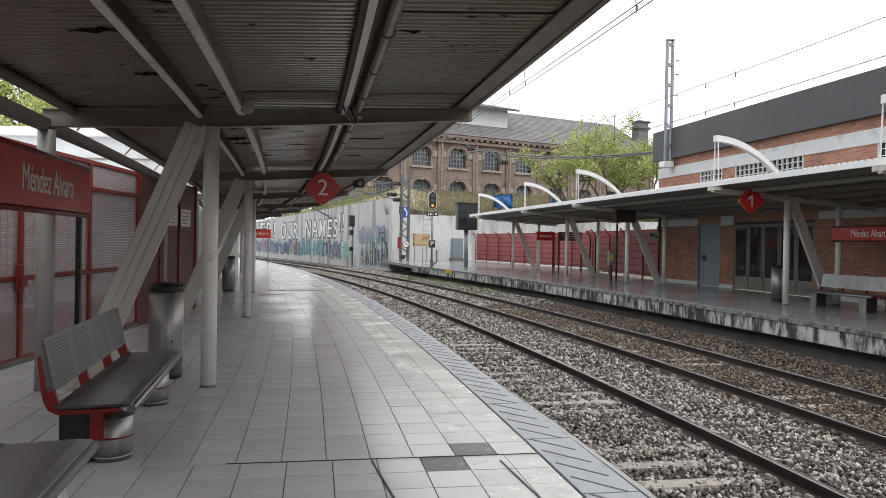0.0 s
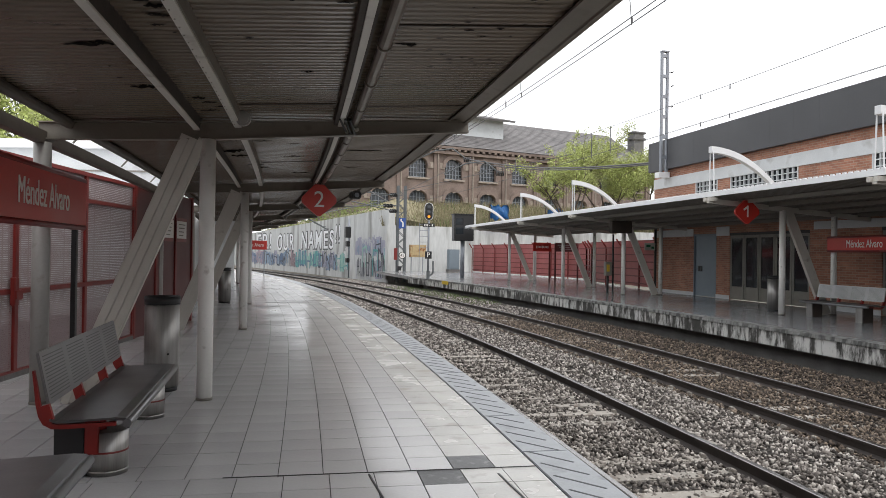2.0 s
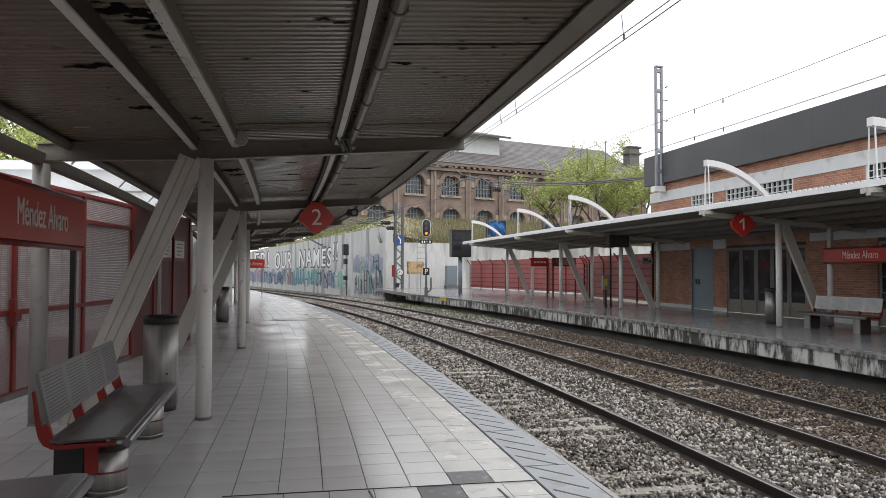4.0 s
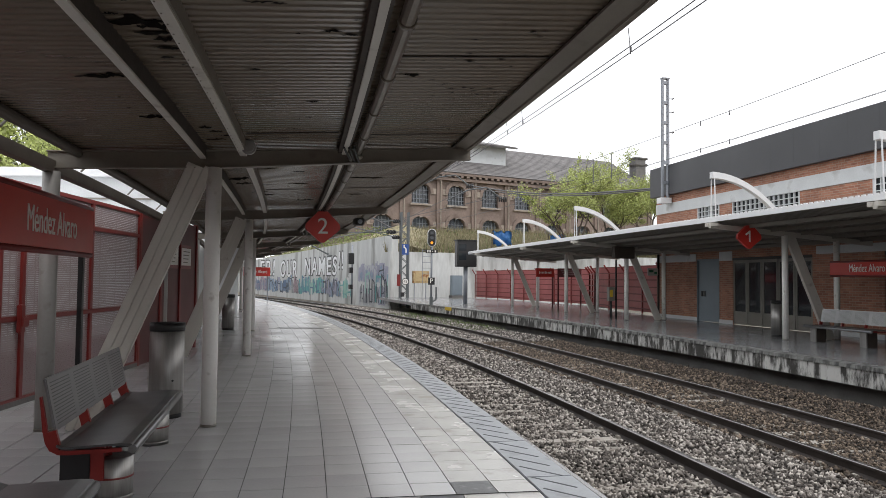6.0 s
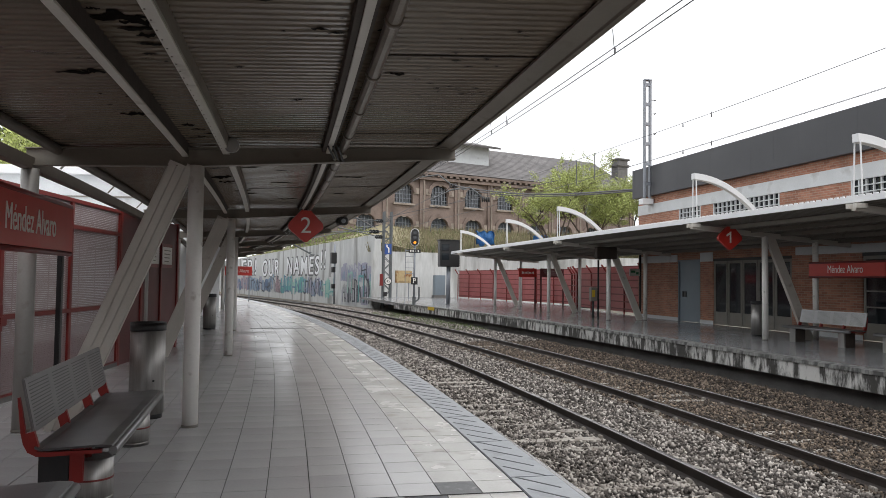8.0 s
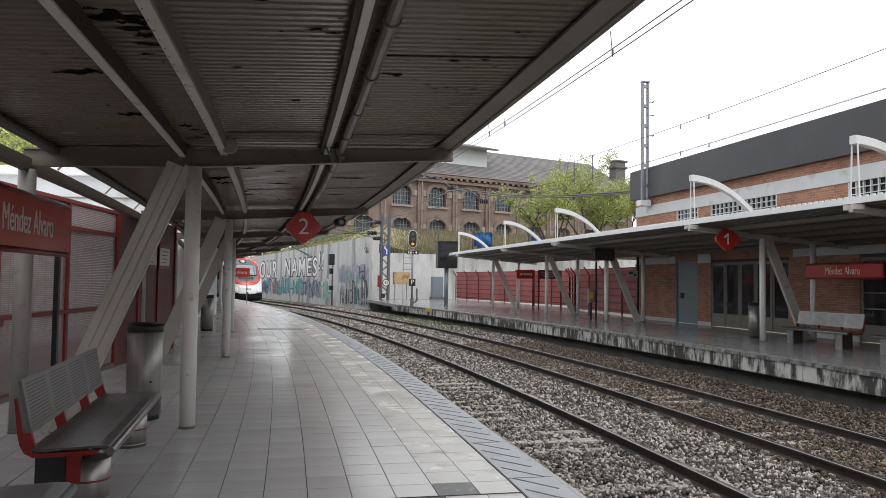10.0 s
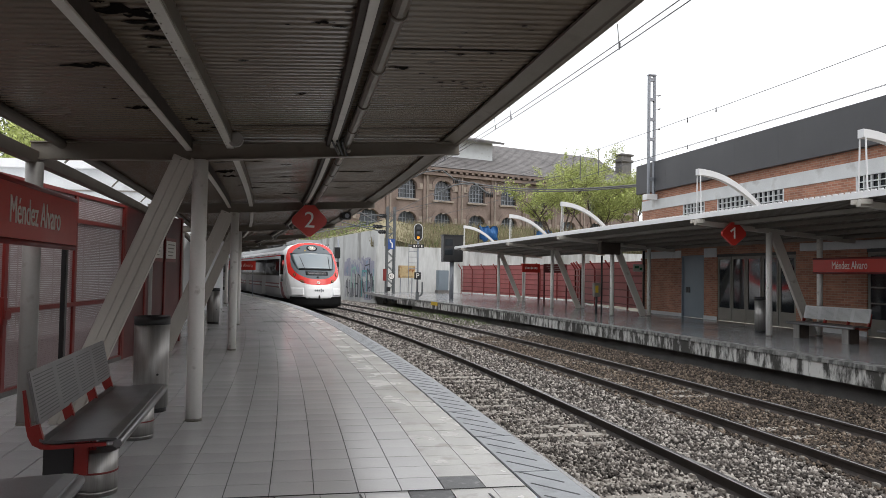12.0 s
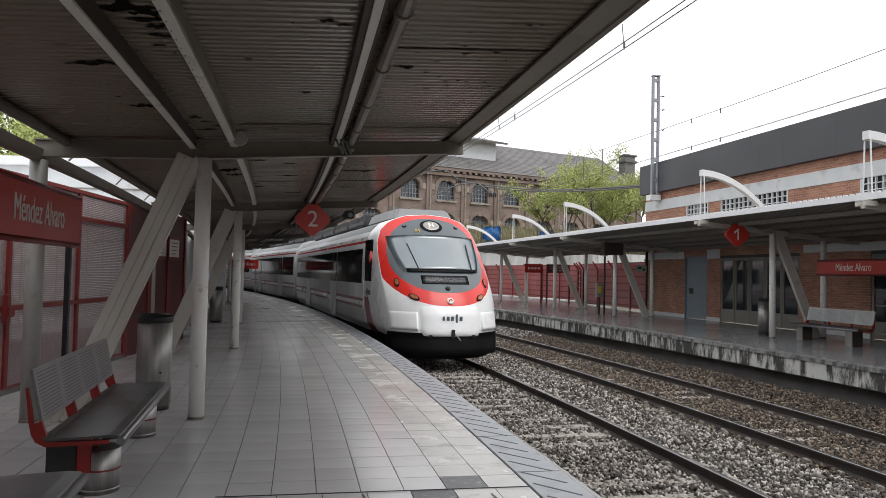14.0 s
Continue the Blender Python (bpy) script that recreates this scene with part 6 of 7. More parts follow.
def tree(base, h, spread, seed, count, size, mat, label):
    r = random.Random(seed)
    t = thing("tree", label, "tree")
    base = Vector(base)
    sticks, tips = [], []

    def grow(p, d, length, rad, level):
        for k in range(3):
            d = (d + Vector((r.uniform(-0.22, 0.22), r.uniform(-0.22, 0.22), r.uniform(-0.05, 0.16)))).normalized()
            q = p + d * length / 3
            sticks.append((p, q, rad * (1 - 0.2 * k), rad * (0.8 - 0.2 * k)))
            p = q
            if level >= 2:
                tips.append(p.copy())
            if level < 3 and (k or level):
                for e in range(2 if level < 2 else 1):
                    a = r.uniform(0, 6.28)
                    side = Vector((math.cos(a), math.sin(a), r.uniform(-0.15, 0.5)))
                    grow(p, (d * 0.55 + side * 0.75).normalized(), length * r.uniform(0.42, 0.62), rad * 0.45, level + 1)
        tips.append(p.copy())

    for i in range(5):
        a = i * 1.26 + r.uniform(-0.4, 0.4)
        lean = r.uniform(0.25, 0.75) * spread / h * 1.7
        grow(base - Vector((0, 0, 0.3)), Vector((math.cos(a) * lean, math.sin(a) * lean, 1)).normalized(), h * r.uniform(0.6, 0.95), 0.11, 0)
    V, F = [], []
    for p, q, r0, r1 in sticks:
        d = (q - p).normalized()
        x = d.orthogonal().normalized()
        y = d.cross(x)
        b0 = len(V)
        for c, rr in ((p, r0), (q, r1)):
            V += [tuple(c + x * rr * math.cos(n * 1.2566) + y * rr * math.sin(n * 1.2566)) for n in range(5)]
        F += [(b0 + n, b0 + (n + 1) % 5, b0 + 5 + (n + 1) % 5, b0 + 5 + n) for n in range(5)]
    me = bpy.data.meshes.new("trunk")
    me.from_pydata(V, [], F)
    me.materials.append(M_BARK)
    new("trunk", me).parent = t
    blobs = [(p.x, p.y, p.z, *(spread * r.uniform(0.04, 0.13) for e in range(3))) for p in tips if p.z > base.z + 0.12 * h]
    leaves("crown", blobs, count, size, mat, t, seed)
    return t


for x, y, z, h, sp, sd, k in ((11.8, 67, 4.4, 5.8, 3.4, 3, 7500), (16.0, 71, 4.8, 6.2, 4.0, 4, 9500), (20.3, 72, 5.0, 5.6, 4.0, 5, 9000), (25, 78, 5.0, 6.0, 4.5, 9, 6000)):
    tree((x, y, z), h, sp, sd, int(k * 2.2), 0.075, M_LEAF, "small tree in fresh yellow-green spring leaf on the slope")
tree((-17.5, 35, -0.9), 10.0, 5.0, 6, 26000, 0.11, M_LEAF, "leafy green tree behind the platform fence")
tree((-24.5, 37, -0.9), 10.0, 5.0, 12, 24000, 0.11, M_LEAF_DARK, "leafy green tree behind the platform fence")
# unseen wall added behind the fence to cut the light from the left
bm = B()
sweep(bm, [P(s, -7.7) for s in steps(-42, 0, 2)], [(-0.15, -0.9), (0.15, -0.9), (0.15, 7.5), (-0.15, 7.5)])
tagged(part("wall_back", bm, M_OLD_BRICK), "plain brick wall added unseen behind the fence to block light", "wall", kind="structure")
# low red wall a step behind the fence
bm = B()
box(bm, (-0.9, -0.6, -0.1), (0.2, 13.0, 1.1), FN, bevel=0.01)
tagged(part("wall_low", bm, M_RED_DARK), "low dark red wall behind the screen fence", "wall", kind="structure")
# pale shed behind the fence
shed = thing("white_shed", "long white metal-clad shed behind the platform fence", "shed")
bm = B()
box(bm, (-21.6, 28.0, 1.95), (25.4, 7.9, 5.7))
part("wall", bm, M_WHITE_BAND, shed)
bm = B()
box(bm, (-21.6, 28.0, 4.95), (25.7, 8.2, 0.3), bevel=0.02)
part("roof", bm, M_WHITE, shed)
for z in (4.1, 2.4):
    bm = B()
    box(bm, (-21.6, 24.03, z), (25.4, 0.04, 0.05))
    part("seam", bm, M_STEEL_GREY, shed)

# shrubs at the top of the wall, dry grass and weeds
shr = tagged(leaves("shrubs", [(-6.5 - 1.9 * i + 0.4 * (i % 3), 70 + 4.1 * i, 5.6 - 0.06 * i, 2.2, 2.6, 1.0 + 0.3 * (i % 2)) for i in range(11)], 4200, 0.10, M_LEAF_DARK, None, 21), "green shrubs hanging over the retaining wall", "shrubs", kind="stuff")


def blades(name, count, area, zf, h0, h1, mat, seed, label, width=0.03):
    g = random.Random(seed)
    V, F = [], []
    for i in range(count):
        x, y = area(g)
        z = zf(x, y)
        h = g.uniform(h0, h1)
        a = g.uniform(0, 6.28)
        lx, ly = g.uniform(-0.4, 0.4) * h, g.uniform(-0.4, 0.4) * h
        c, s_ = math.cos(a) * width, math.sin(a) * width
        b = len(V)
        V += [(x - c, y - s_, z), (x + c, y + s_, z), (x + lx * 0.5 + c * 0.6, y + ly * 0.5, z + h * 0.6), (x + lx, y + ly, z + h)]
        F += [(b, b + 1, b + 2), (b, b + 2, b + 3)]
    me = bpy.data.meshes.new(name)
    me.from_pydata(V, [], F)
    me.materials.append(mat)
    return tagged(new(name, me), label, "grass", kind="stuff")


def slope_area(g):
    x = g.uniform(-5, 34)
    return x, 62.9 + 0.388 * (x + 4.4) + 0.4 + 26 * g.random() ** 1.6


def slope_z(x, y):
    b = 62.9 + 0.388 * (x + 4.4)
    return 3.8 + 3.2 * min(1, (y - b) / 22)


blades("dry_grass", 22000, slope_area, slope_z, 0.25, 1.15, M_GRASS_DRY, 31, "dry straw-coloured grass on the slope", 0.03)
blades("scrub", 5000, slope_area, slope_z, 0.2, 0.9, M_GRASS, 33, "low green scrub among the dry grass", 0.035)
blades("weeds", 1800, lambda g: tuple(P(g.uniform(31, 46), 8.25 - 1.6 * g.random() ** 2.2))[:2], lambda x, y: BED_Z, 0.05, 0.27, M_GRASS, 32, "green weeds along the far platform wall", 0.02)

# tarpaulins on the slope
for k, (x, y, z, w, h, mt) in enumerate(((5.1, 65.3, 4.2, 1.7, 1.7, M_TARP), (10.4, 68, 4.3, 1.6, 1.5, M_TARP))):
    tp = thing("tarpaulin_shelter", "blue tarpaulin draped over poles on the slope", "tarpaulin", pose(x, y, z, 0, 0, 15))
    bm = B()
    rr = random.Random(40 + k)
    rows = []
    for j in range(7):
        rows.append([bm.verts.new((-w / 2 + w * i / 9, 0.25 * math.sin(i * 1.3 + j) - 0.5 + 0.9 * (j / 6 - 0.5) * (j > 3), h * (0.25 + 0.75 * j / 6) + 0.12 * math.sin(i * 1.9 + k) + rr.uniform(-0.05, 0.05))) for i in range(10)])
    for j in range(6):
        for i in range(9):
            bm.faces.new((rows[j][i], rows[j][i + 1], rows[j + 1][i + 1], rows[j + 1][i])).smooth = True
    bmesh.ops.solidify(bm, geom=bm.faces[:], thickness=0.02)
    part("sheet", bm, mt, tp)
    for xx in (-w / 2, w / 2):
        bm = B()
        rod(bm, (xx, 0, -0.4), (xx, 0, h + 0.1), 0.05, 8)
        part("pole", bm, M_BARK, tp)

# low pale building behind the screen fence
low = thing("low_building", "low white-rendered building behind the platform fence", "building")
bm = B()
box(bm, (-13.5, 13, 1.0), (5, 26, 4.0))
part("wall", bm, M_WHITE_BAND, low)
bm = B()
box(bm, (-13.5, 13, 3.1), (5.6, 26.6, 0.25))
part("roof", bm, M_WHITE, low)

# ---- the commuter train ----
M_TR_WHITE = material("white_train_paint", (0.84, 0.85, 0.86), 0.28, vary=0.05, scale=1.5, fine=20, bump=0.0)
M_TR_SILVER = material("pale_grey_train_paint", (0.55, 0.56, 0.575), 0.36, vary=0.07, scale=0.8, fine=15, bump=0.0)
M_TR_RED = material("bright_red_train_paint", (0.68, 0.035, 0.028), 0.25, vary=0.05, scale=1.5, fine=20, bump=0.0)
M_TR_MAROON = material("maroon_train_paint", (0.24, 0.03, 0.045), 0.3, vary=0.08, scale=1.5, fine=20, bump=0.0)
M_TR_MASK = material("blue_grey_train_mask", (0.105, 0.125, 0.14), 0.22, vary=0.06, scale=1.5, fine=20, bump=0.0)
M_TR_BLACK = material("dark_underframe", (0.012, 0.012, 0.013), 0.7, vary=0.3, scale=3)
M_TR_VENT = material("dark_roof_louvre", (0.045, 0.045, 0.048), 0.6, vary=0.25, scale=3)
M_TR_ROOF = material("grey_train_roof", (0.20, 0.21, 0.215), 0.5, vary=0.15, scale=1.5, fine=20)
M_TR_GLASS = dark_glass("train_window_glass", (0.018, 0.018, 0.02), 0.06)
M_TR_GLASS.node_tree.nodes["Principled BSDF"].inputs["IOR"].default_value = 1.05
M_TR_GLASS.node_tree.nodes["Principled BSDF"].inputs["Specular IOR Level"].default_value = 0.25
# Pale blue base colour stands in for the sky mirrored in the windscreen.
M_SCREEN = dark_glass("skylit_windscreen_glass", (0.27, 0.35, 0.39), 0.05)
M_SCREEN.node_tree.nodes["Principled BSDF"].inputs["IOR"].default_value = 2.8
M_AMBER = material("amber_lamp_lens", (0.42, 0.16, 0.08), 0.2, metal=0.3, vary=0.3, scale=12, bump=0)
M_HEAD = glow("headlamp_glow", (0.85, 0.74, 0.56), 0.5)
HALF = [(1.28, -0.02), (1.42, 0.22), (1.46, 0.8), (1.47, 1.4), (1.46, 2.0), (1.42, 2.38), (1.30, 2.70), (1.06, 2.94), (0.62, 3.09), (0.0, 3.14)]
PROFILE = [(-0.6, -0.10), (-0.05, -0.13), (0.2, -0.10), (0.6, -0.02), (0.9, 0.10), (1.15, 0.27), (1.65, 0.72), (2.62, 1.72), (2.98, 2.15), (3.18, 2.5)]


def front_y(x, z):
    for (z0, y0), (z1, y1) in zip(PROFILE, PROFILE[1:]):
        if z <= z1:
            y = y0 + (y1 - y0) * (z - z0) / (z1 - z0)
            break
    else:
        y = PROFILE[-1][1]
    return y + 0.85 * (abs(x) / 1.47) ** 2.8


def outline_r(c, s_, cz):
    """How far the body's section lies from (0, cz) in the direction (c, s_)."""
    best = 9.0
    ring = HALF + [(-x, z) for x, z in HALF[:-1][::-1]]
    for (x0, z0), (x1, z1) in zip(ring, ring[1:] + ring[:1]):
        ex, ez = x1 - x0, z1 - z0
        den = c * ez - s_ * ex
        if abs(den) < 1e-9:
            continue
        t = (x0 * ez - (z0 - cz) * ex) / den
        q = (x0 * s_ - (z0 - cz) * c) / den
        if t > 0 and -1e-6 <= q <= 1 + 1e-6:
            best = min(best, t)
    return best


def cab_nose(car):
    cz, K = 1.95, 72
    shells = {0: B(), 1: B(), 2: B()}
    rings = []
    for i in range(K):
        a = 2 * math.pi * i / K
        c, s_ = math.cos(a), math.sin(a)
        ro = outline_r(c, s_, cz)
        up, dn = 1.06, 0.84
        rd = 1.0 / ((abs(c) / 1.27) ** 2.3 + (abs(s_) / (up if s_ > 0 else dn)) ** 2.3) ** (1 / 2.3)
        rr = 1.0 / ((abs(c) / 1.56) ** 2.3 + (abs(s_) / (1.2 if s_ > 0 else 1.15)) ** 2.3) ** (1 / 2.3)
        rr = min(rr, ro * 0.992)
        rd = min(rd, rr * 0.93)
        radii = [rd * f for f in (0.0, 0.2, 0.4, 0.6, 0.8, 1.0)] + [rd + (rr - rd) * f for f in (0.33, 0.67, 1.0)] + [rr + (ro - rr) * f for f in (0.25, 0.5, 0.75, 1.0)]
        rings.append([(c * r, cz + s_ * r) for r in radii])
    for lo, hi, key in ((0, 5, 0), (5, 8, 1), (8, 12, 2)):
        bm = shells[key]
        vs = [[bm.verts.new((x, front_y(x, z), z)) for x, z in rings[i][lo:hi + 1]] for i in range(K)]
        for i in range(K):
            j = (i + 1) % K
            for k in range(hi - lo):
                try:
                    f = bm.faces.new((vs[i][k], vs[j][k], vs[j][k + 1], vs[i][k + 1]))
                    f.smooth = True
                except ValueError:
                    pass
        if key == 2:
            # side walls back to the full section
            end = [bm.verts.new((rings[i][12][0], 3.6, rings[i][12][1])) for i in range(K)]
            for i in range(K):
                j = (i + 1) % K
                f = bm.faces.new((vs[i][-1], vs[j][-1], end[j], end[i]))
                f.smooth = True
        bmesh.ops.remove_doubles(bm, verts=bm.verts, dist=0.0005)
        bmesh.ops.recalc_face_normals(bm, faces=bm.faces)
    nose = part("nose", shells[2], M_TR_WHITE, car, "white moulded cab nose")
    part("mask_ring", shells[1], M_TR_RED, car, "bright red ring round the windscreen")
    part("mask", shells[0], M_TR_MASK, car, "dark grey mask")

    def patch(name, pts_fn, nu, nv, off, mat, parent, label=""):
        bm = B()
        g = [[None] * (nu + 1) for _ in range(nv + 1)]
        for j in range(nv + 1):
            for i in range(nu + 1):
                x, z = pts_fn(i / nu, j / nv)
                g[j][i] = bm.verts.new((x, front_y(x, z) - off, z))
        for j in range(nv):
            for i in range(nu):
                bm.faces.new((g[j][i], g[j][i + 1], g[j + 1][i + 1], g[j + 1][i])).smooth = True
        bmesh.ops.solidify(bm, geom=bm.faces[:], thickness=0.008)
        return part(name, bm, mat, parent, label)

    screen = patch("windscreen", lambda u, v: ((2 * u - 1) * 1.225 * math.sqrt(1 - 0.34 * (1 - v) ** 2), 1.66 + 0.90 * v - 0.05 * (2 * u - 1) ** 2), 16, 10, 0.028, M_SCREEN, car, "sloping windscreen, coloured pale with the reflected sky")
    patch("cowl", lambda u, v: ((2 * u - 1) * 0.92, 1.60 + 0.08 * v), 14, 2, 0.03, M_TR_BLACK, car)
    plate = patch("destination_display", lambda u, v: ((2 * u - 1) * 0.62, 1.32 + 0.2 * v), 10, 2, 0.012, M_TR_BLACK, car)
    patch("display_glass", lambda u, v: ((2 * u - 1) * 0.59, 1.335 + 0.17 * v), 10, 2, 0.02, M_TR_ROOF, plate)
    M_LED = glow("dim_led_text", (0.55, 0.5, 0.55), 0.25)
    for r_ in range(2):
        for i in range(15):
            if (i * 7 + r_ * 3) % 5:
                x = -0.5 + 0.07 * i
                z = 1.38 + 0.06 * r_
                patch("display_mark", lambda u, v: (x + 0.05 * u, z + 0.032 * v), 1, 1, 0.026, M_LED, plate)
    # wipers
    for x0, x1 in ((-0.62, -0.78), (0.80, 0.86)):
        bm = B()
        p = [(x0 + (x1 - x0) * k / 4, 1.62 + 0.70 * k / 4) for k in range(5)]
        for (xa, za), (xb, zb) in zip(p, p[1:]):
            rod(bm, (xa, front_y(xa, za) - 0.06, za), (xb, front_y(xb, zb) - 0.05, zb), 0.014, 6)
        part("wiper", bm, M_TR_BLACK, car)

    def lamp(name, x, z, w, h, along, mat, rim=True):
        n = Vector((front_y(x + 0.02, z) - front_y(x - 0.02, z), -0.04, front_y(x, z + 0.02) - front_y(x, z - 0.02))).normalized()
        up = Vector((along[0], 0, along[1]))
        up = (up - n * up.dot(n)).normalized()
        q = Matrix((up.cross(n), up, n)).transposed().to_4x4()
        q = Matrix.Translation((x, front_y(x, z), z)) @ q
        ob_ = None
        if rim:
            bm = B()
            bmesh.ops.create_cone(bm, cap_ends=True, segments=24, radius1=1, radius2=0.92, depth=1, matrix=q @ Matrix.Translation((0, 0, 0.012)) @ Matrix.Diagonal((w * 1.3, h * 1.3, 0.02, 1)))
            ob_ = part(name, bm, M_TR_GLASS, car)
        bm = B()
        bmesh.ops.create_cone(bm, cap_ends=True, segments=24, radius1=1, radius2=0.8, depth=1, matrix=q @ Matrix.Translation((0, 0, 0.026)) @ Matrix.Diagonal((w, h, 0.02, 1)))
        return part("lens" if ob_ else name, bm, mat, ob_ or car)

    head = lamp("headlamp", 0.0, 2.80, 0.20, 0.24, (1, 0), M_STAINLESS).parent
    for x in (-0.10, 0.10):
        ob_ = lamp("reflector", x, 2.81, 0.13, 0.10, (1, 0), M_HEAD, rim=False)
        ob_.parent = head
    for sx in (-1, 1):
        lamp("marker_lamp", sx * 1.17, 1.34, 0.055, 0.11, (sx * 0.5, 0.85), M_AMBER)
        lamp("marker_lamp", sx * 0.86, 1.00, 0.055, 0.13, (sx * 0.8, 0.6), M_AMBER)
        lamp("vent", sx * 0.72, 2.78, 0.035, 0.045, (1, 0), M_TR_MASK)
    lamp("emblem", 0.0, 0.92, 0.09, 0.09, (0, 1), M_TEXT, rim=False)
    bm = B()
    for i in range(9):
        a = 0.6 + i * 0.5
        rod(bm, (0.045 * math.cos(a), front_y(0, 0.92) - 0.045, 0.92 + 0.045 * math.sin(a)), (0.045 * math.cos(a + 0.5), front_y(0, 0.92) - 0.045, 0.92 + 0.045 * math.sin(a + 0.5)), 0.012, 6)
    part("emblem_mark", bm, M_TR_RED, car)
    lamp("camera_eye", -0.0, 1.21, 0.05, 0.045, (0, 1), M_TR_BLACK)
    # front badge as plain bars, and the roof mark
    for i, (w, h) in enumerate(((0.05, 0.10), (0.07, 0.10), (0.07, 0.10), (0.05, 0.2), (0.07, 0.10))):
        bm = B()
        box(bm, (-0.22 + 0.11 * i, front_y(0, 0.52) - 0.05, 0.52), (w, 0.02, h), bevel=0.004)
        part("badge_bar", bm, M_TR_MASK, car)
    lettering("roof_letter", "M", 0.17, Matrix.Translation((-0.42, front_y(-0.42, 2.68) - 0.05, 2.66)) @ Matrix.Rotation(radians(-44), 4, "X") @ FACE_BACK, M_YELLOW, car)
    # coupler cover, bumper corners and skirt
    def moulding(name, x0, x1, z0, z1, off, round_, label):
        """A shell proud of the nose with softened corners."""
        bm = B()
        nu, nv = 24, 16
        g = []
        for j in range(nv + 1):
            row_ = []
            for i in range(nu + 1):
                u, v = i / nu, j / nv
                du, dv = min(u, 1 - u), min(v, 1 - v)
                side = min(1.0, du * 12)
                low = min(1.0, v * 6)
                sq = 1 - round_ * (1 - min(1.0, v * 3.2)) ** 2
                x = (x0 + x1) / 2 + (x1 - x0) * (u - 0.5) * sq
                z = z0 + (z1 - z0) * v
                row_.append(bm.verts.new((x, front_y(x, z) + 0.03 - (0.034 + off * (1 - v) ** 0.6) * side ** 0.4 * low ** 0.3, z)))
            g.append(row_)
        for j in range(nv):
            for i in range(nu):
                bm.faces.new((g[j][i], g[j][i + 1], g[j + 1][i + 1], g[j + 1][i])).smooth = True
        bmesh.ops.recalc_face_normals(bm, faces=bm.faces)
        return part(name, bm, M_TR_WHITE, car, label)

    patch("skirt", lambda u, v: ((2 * u - 1) * 1.44, -0.34 + 0.52 * v), 24, 3, 0.006, M_TR_BLACK, car, "black skirt under the nose")
    moulding("coupler_cover", -0.82, 0.82, 0.08, 0.80, 0.05, 0.14, "white coupler cover")
    moulding("bumper", -1.42, -0.80, 0.22, 0.66, 0.11, 0.0, "white bumper corner")
    moulding("bumper", 0.80, 1.42, 0.22, 0.66, 0.11, 0.0, "white bumper corner")
    for x in (-0.55, 0.0, 0.55):
        bm = B()
        box(bm, (x, front_y(x, 0.12) - 0.06, 0.11 if x else 0.17), (0.09, 0.03, 0.06 if x else 0.2), bevel=0.01)
        part("latch", bm, M_TR_BLACK, car)
    bm = B()
    rod(bm, (0.03, -0.13, 0.2), (0.18, -0.2, 0.02), 0.013, 8)
    part("hook", bm, M_STAINLESS, car)
    bm = B()
    rings = []
    for z, ins in ((0.11, -0.11), (-0.1, -0.06), (-0.28, 0.06), (-0.46, 0.2)):
        rings.append([bm.verts.new((x * (1 - max(ins, 0) * 0.3), 0.03 + ins + 0.85 * (abs(x) / 1.45) ** 2.6, z)) for x in [-1.44 + 2.88 * i / 16 for i in range(17)]])
    for r0, r1 in zip(rings, rings[1:]):
        for i in range(16):
            bm.faces.new((r0[i], r0[i + 1], r1[i + 1], r1[i])).smooth = True
    bmesh.ops.solidify(bm, geom=bm.faces[:], thickness=0.1)
    part("skirt", bm, M_TR_BLACK, car)
    # side details of the cab
    for sx in (-1, 1):
        bm = B()
        box(bm, (sx * 1.452, 3.06, 1.88), (0.05, 0.9, 1.12), bevel=0.01)
        part("cab_window", bm, M_TR_GLASS, car)
        # maroon flash that leans towards the nose
        bm = B()
        flash = [[bm.verts.new((sx * (x + 0.022), y, z)) for y in (y_a, y_b)] for y_a, y_b, z, x in
                 ((3.46, 3.02, 0.90, 1.462), (3.3, 2.72, 0.50, 1.44), (3.14, 2.42, 0.22, 1.42), (3.05, 2.25, 0.0, 1.29))]
        for a_, b_ in zip(flash, flash[1:]):
            bm.faces.new((a_[0], a_[1], b_[1], b_[0]))
        bmesh.ops.recalc_face_normals(bm, faces=bm.faces)
        bmesh.ops.solidify(bm, geom=bm.faces[:], thickness=0.02)
        part("red_panel", bm, M_TR_MAROON, car, "maroon flash along the cab side")
        bm = B()
        rod(bm, (sx * 1.50, 3.5, 0.55), (sx * 1.50, 3.5, 1.35), 0.02, 8)
        part("handrail", bm, M_TR_WHITE, car)
        bm = B()
        bar(bm, (sx * 1.55, 2.3, 2.02), (sx * 1.5, 2.75, 1.9), 0.05, 0.2)
        part("mirror", bm, M_TR_RED, car)
        for i in range(5):
            bm = B()
            box(bm, (sx * 1.478, 2.72 + 0.13 * i, 1.03), (0.012, 0.08, 0.12 if i != 3 else 0.2))
            part("badge_bar", bm, M_TR_MASK, car)


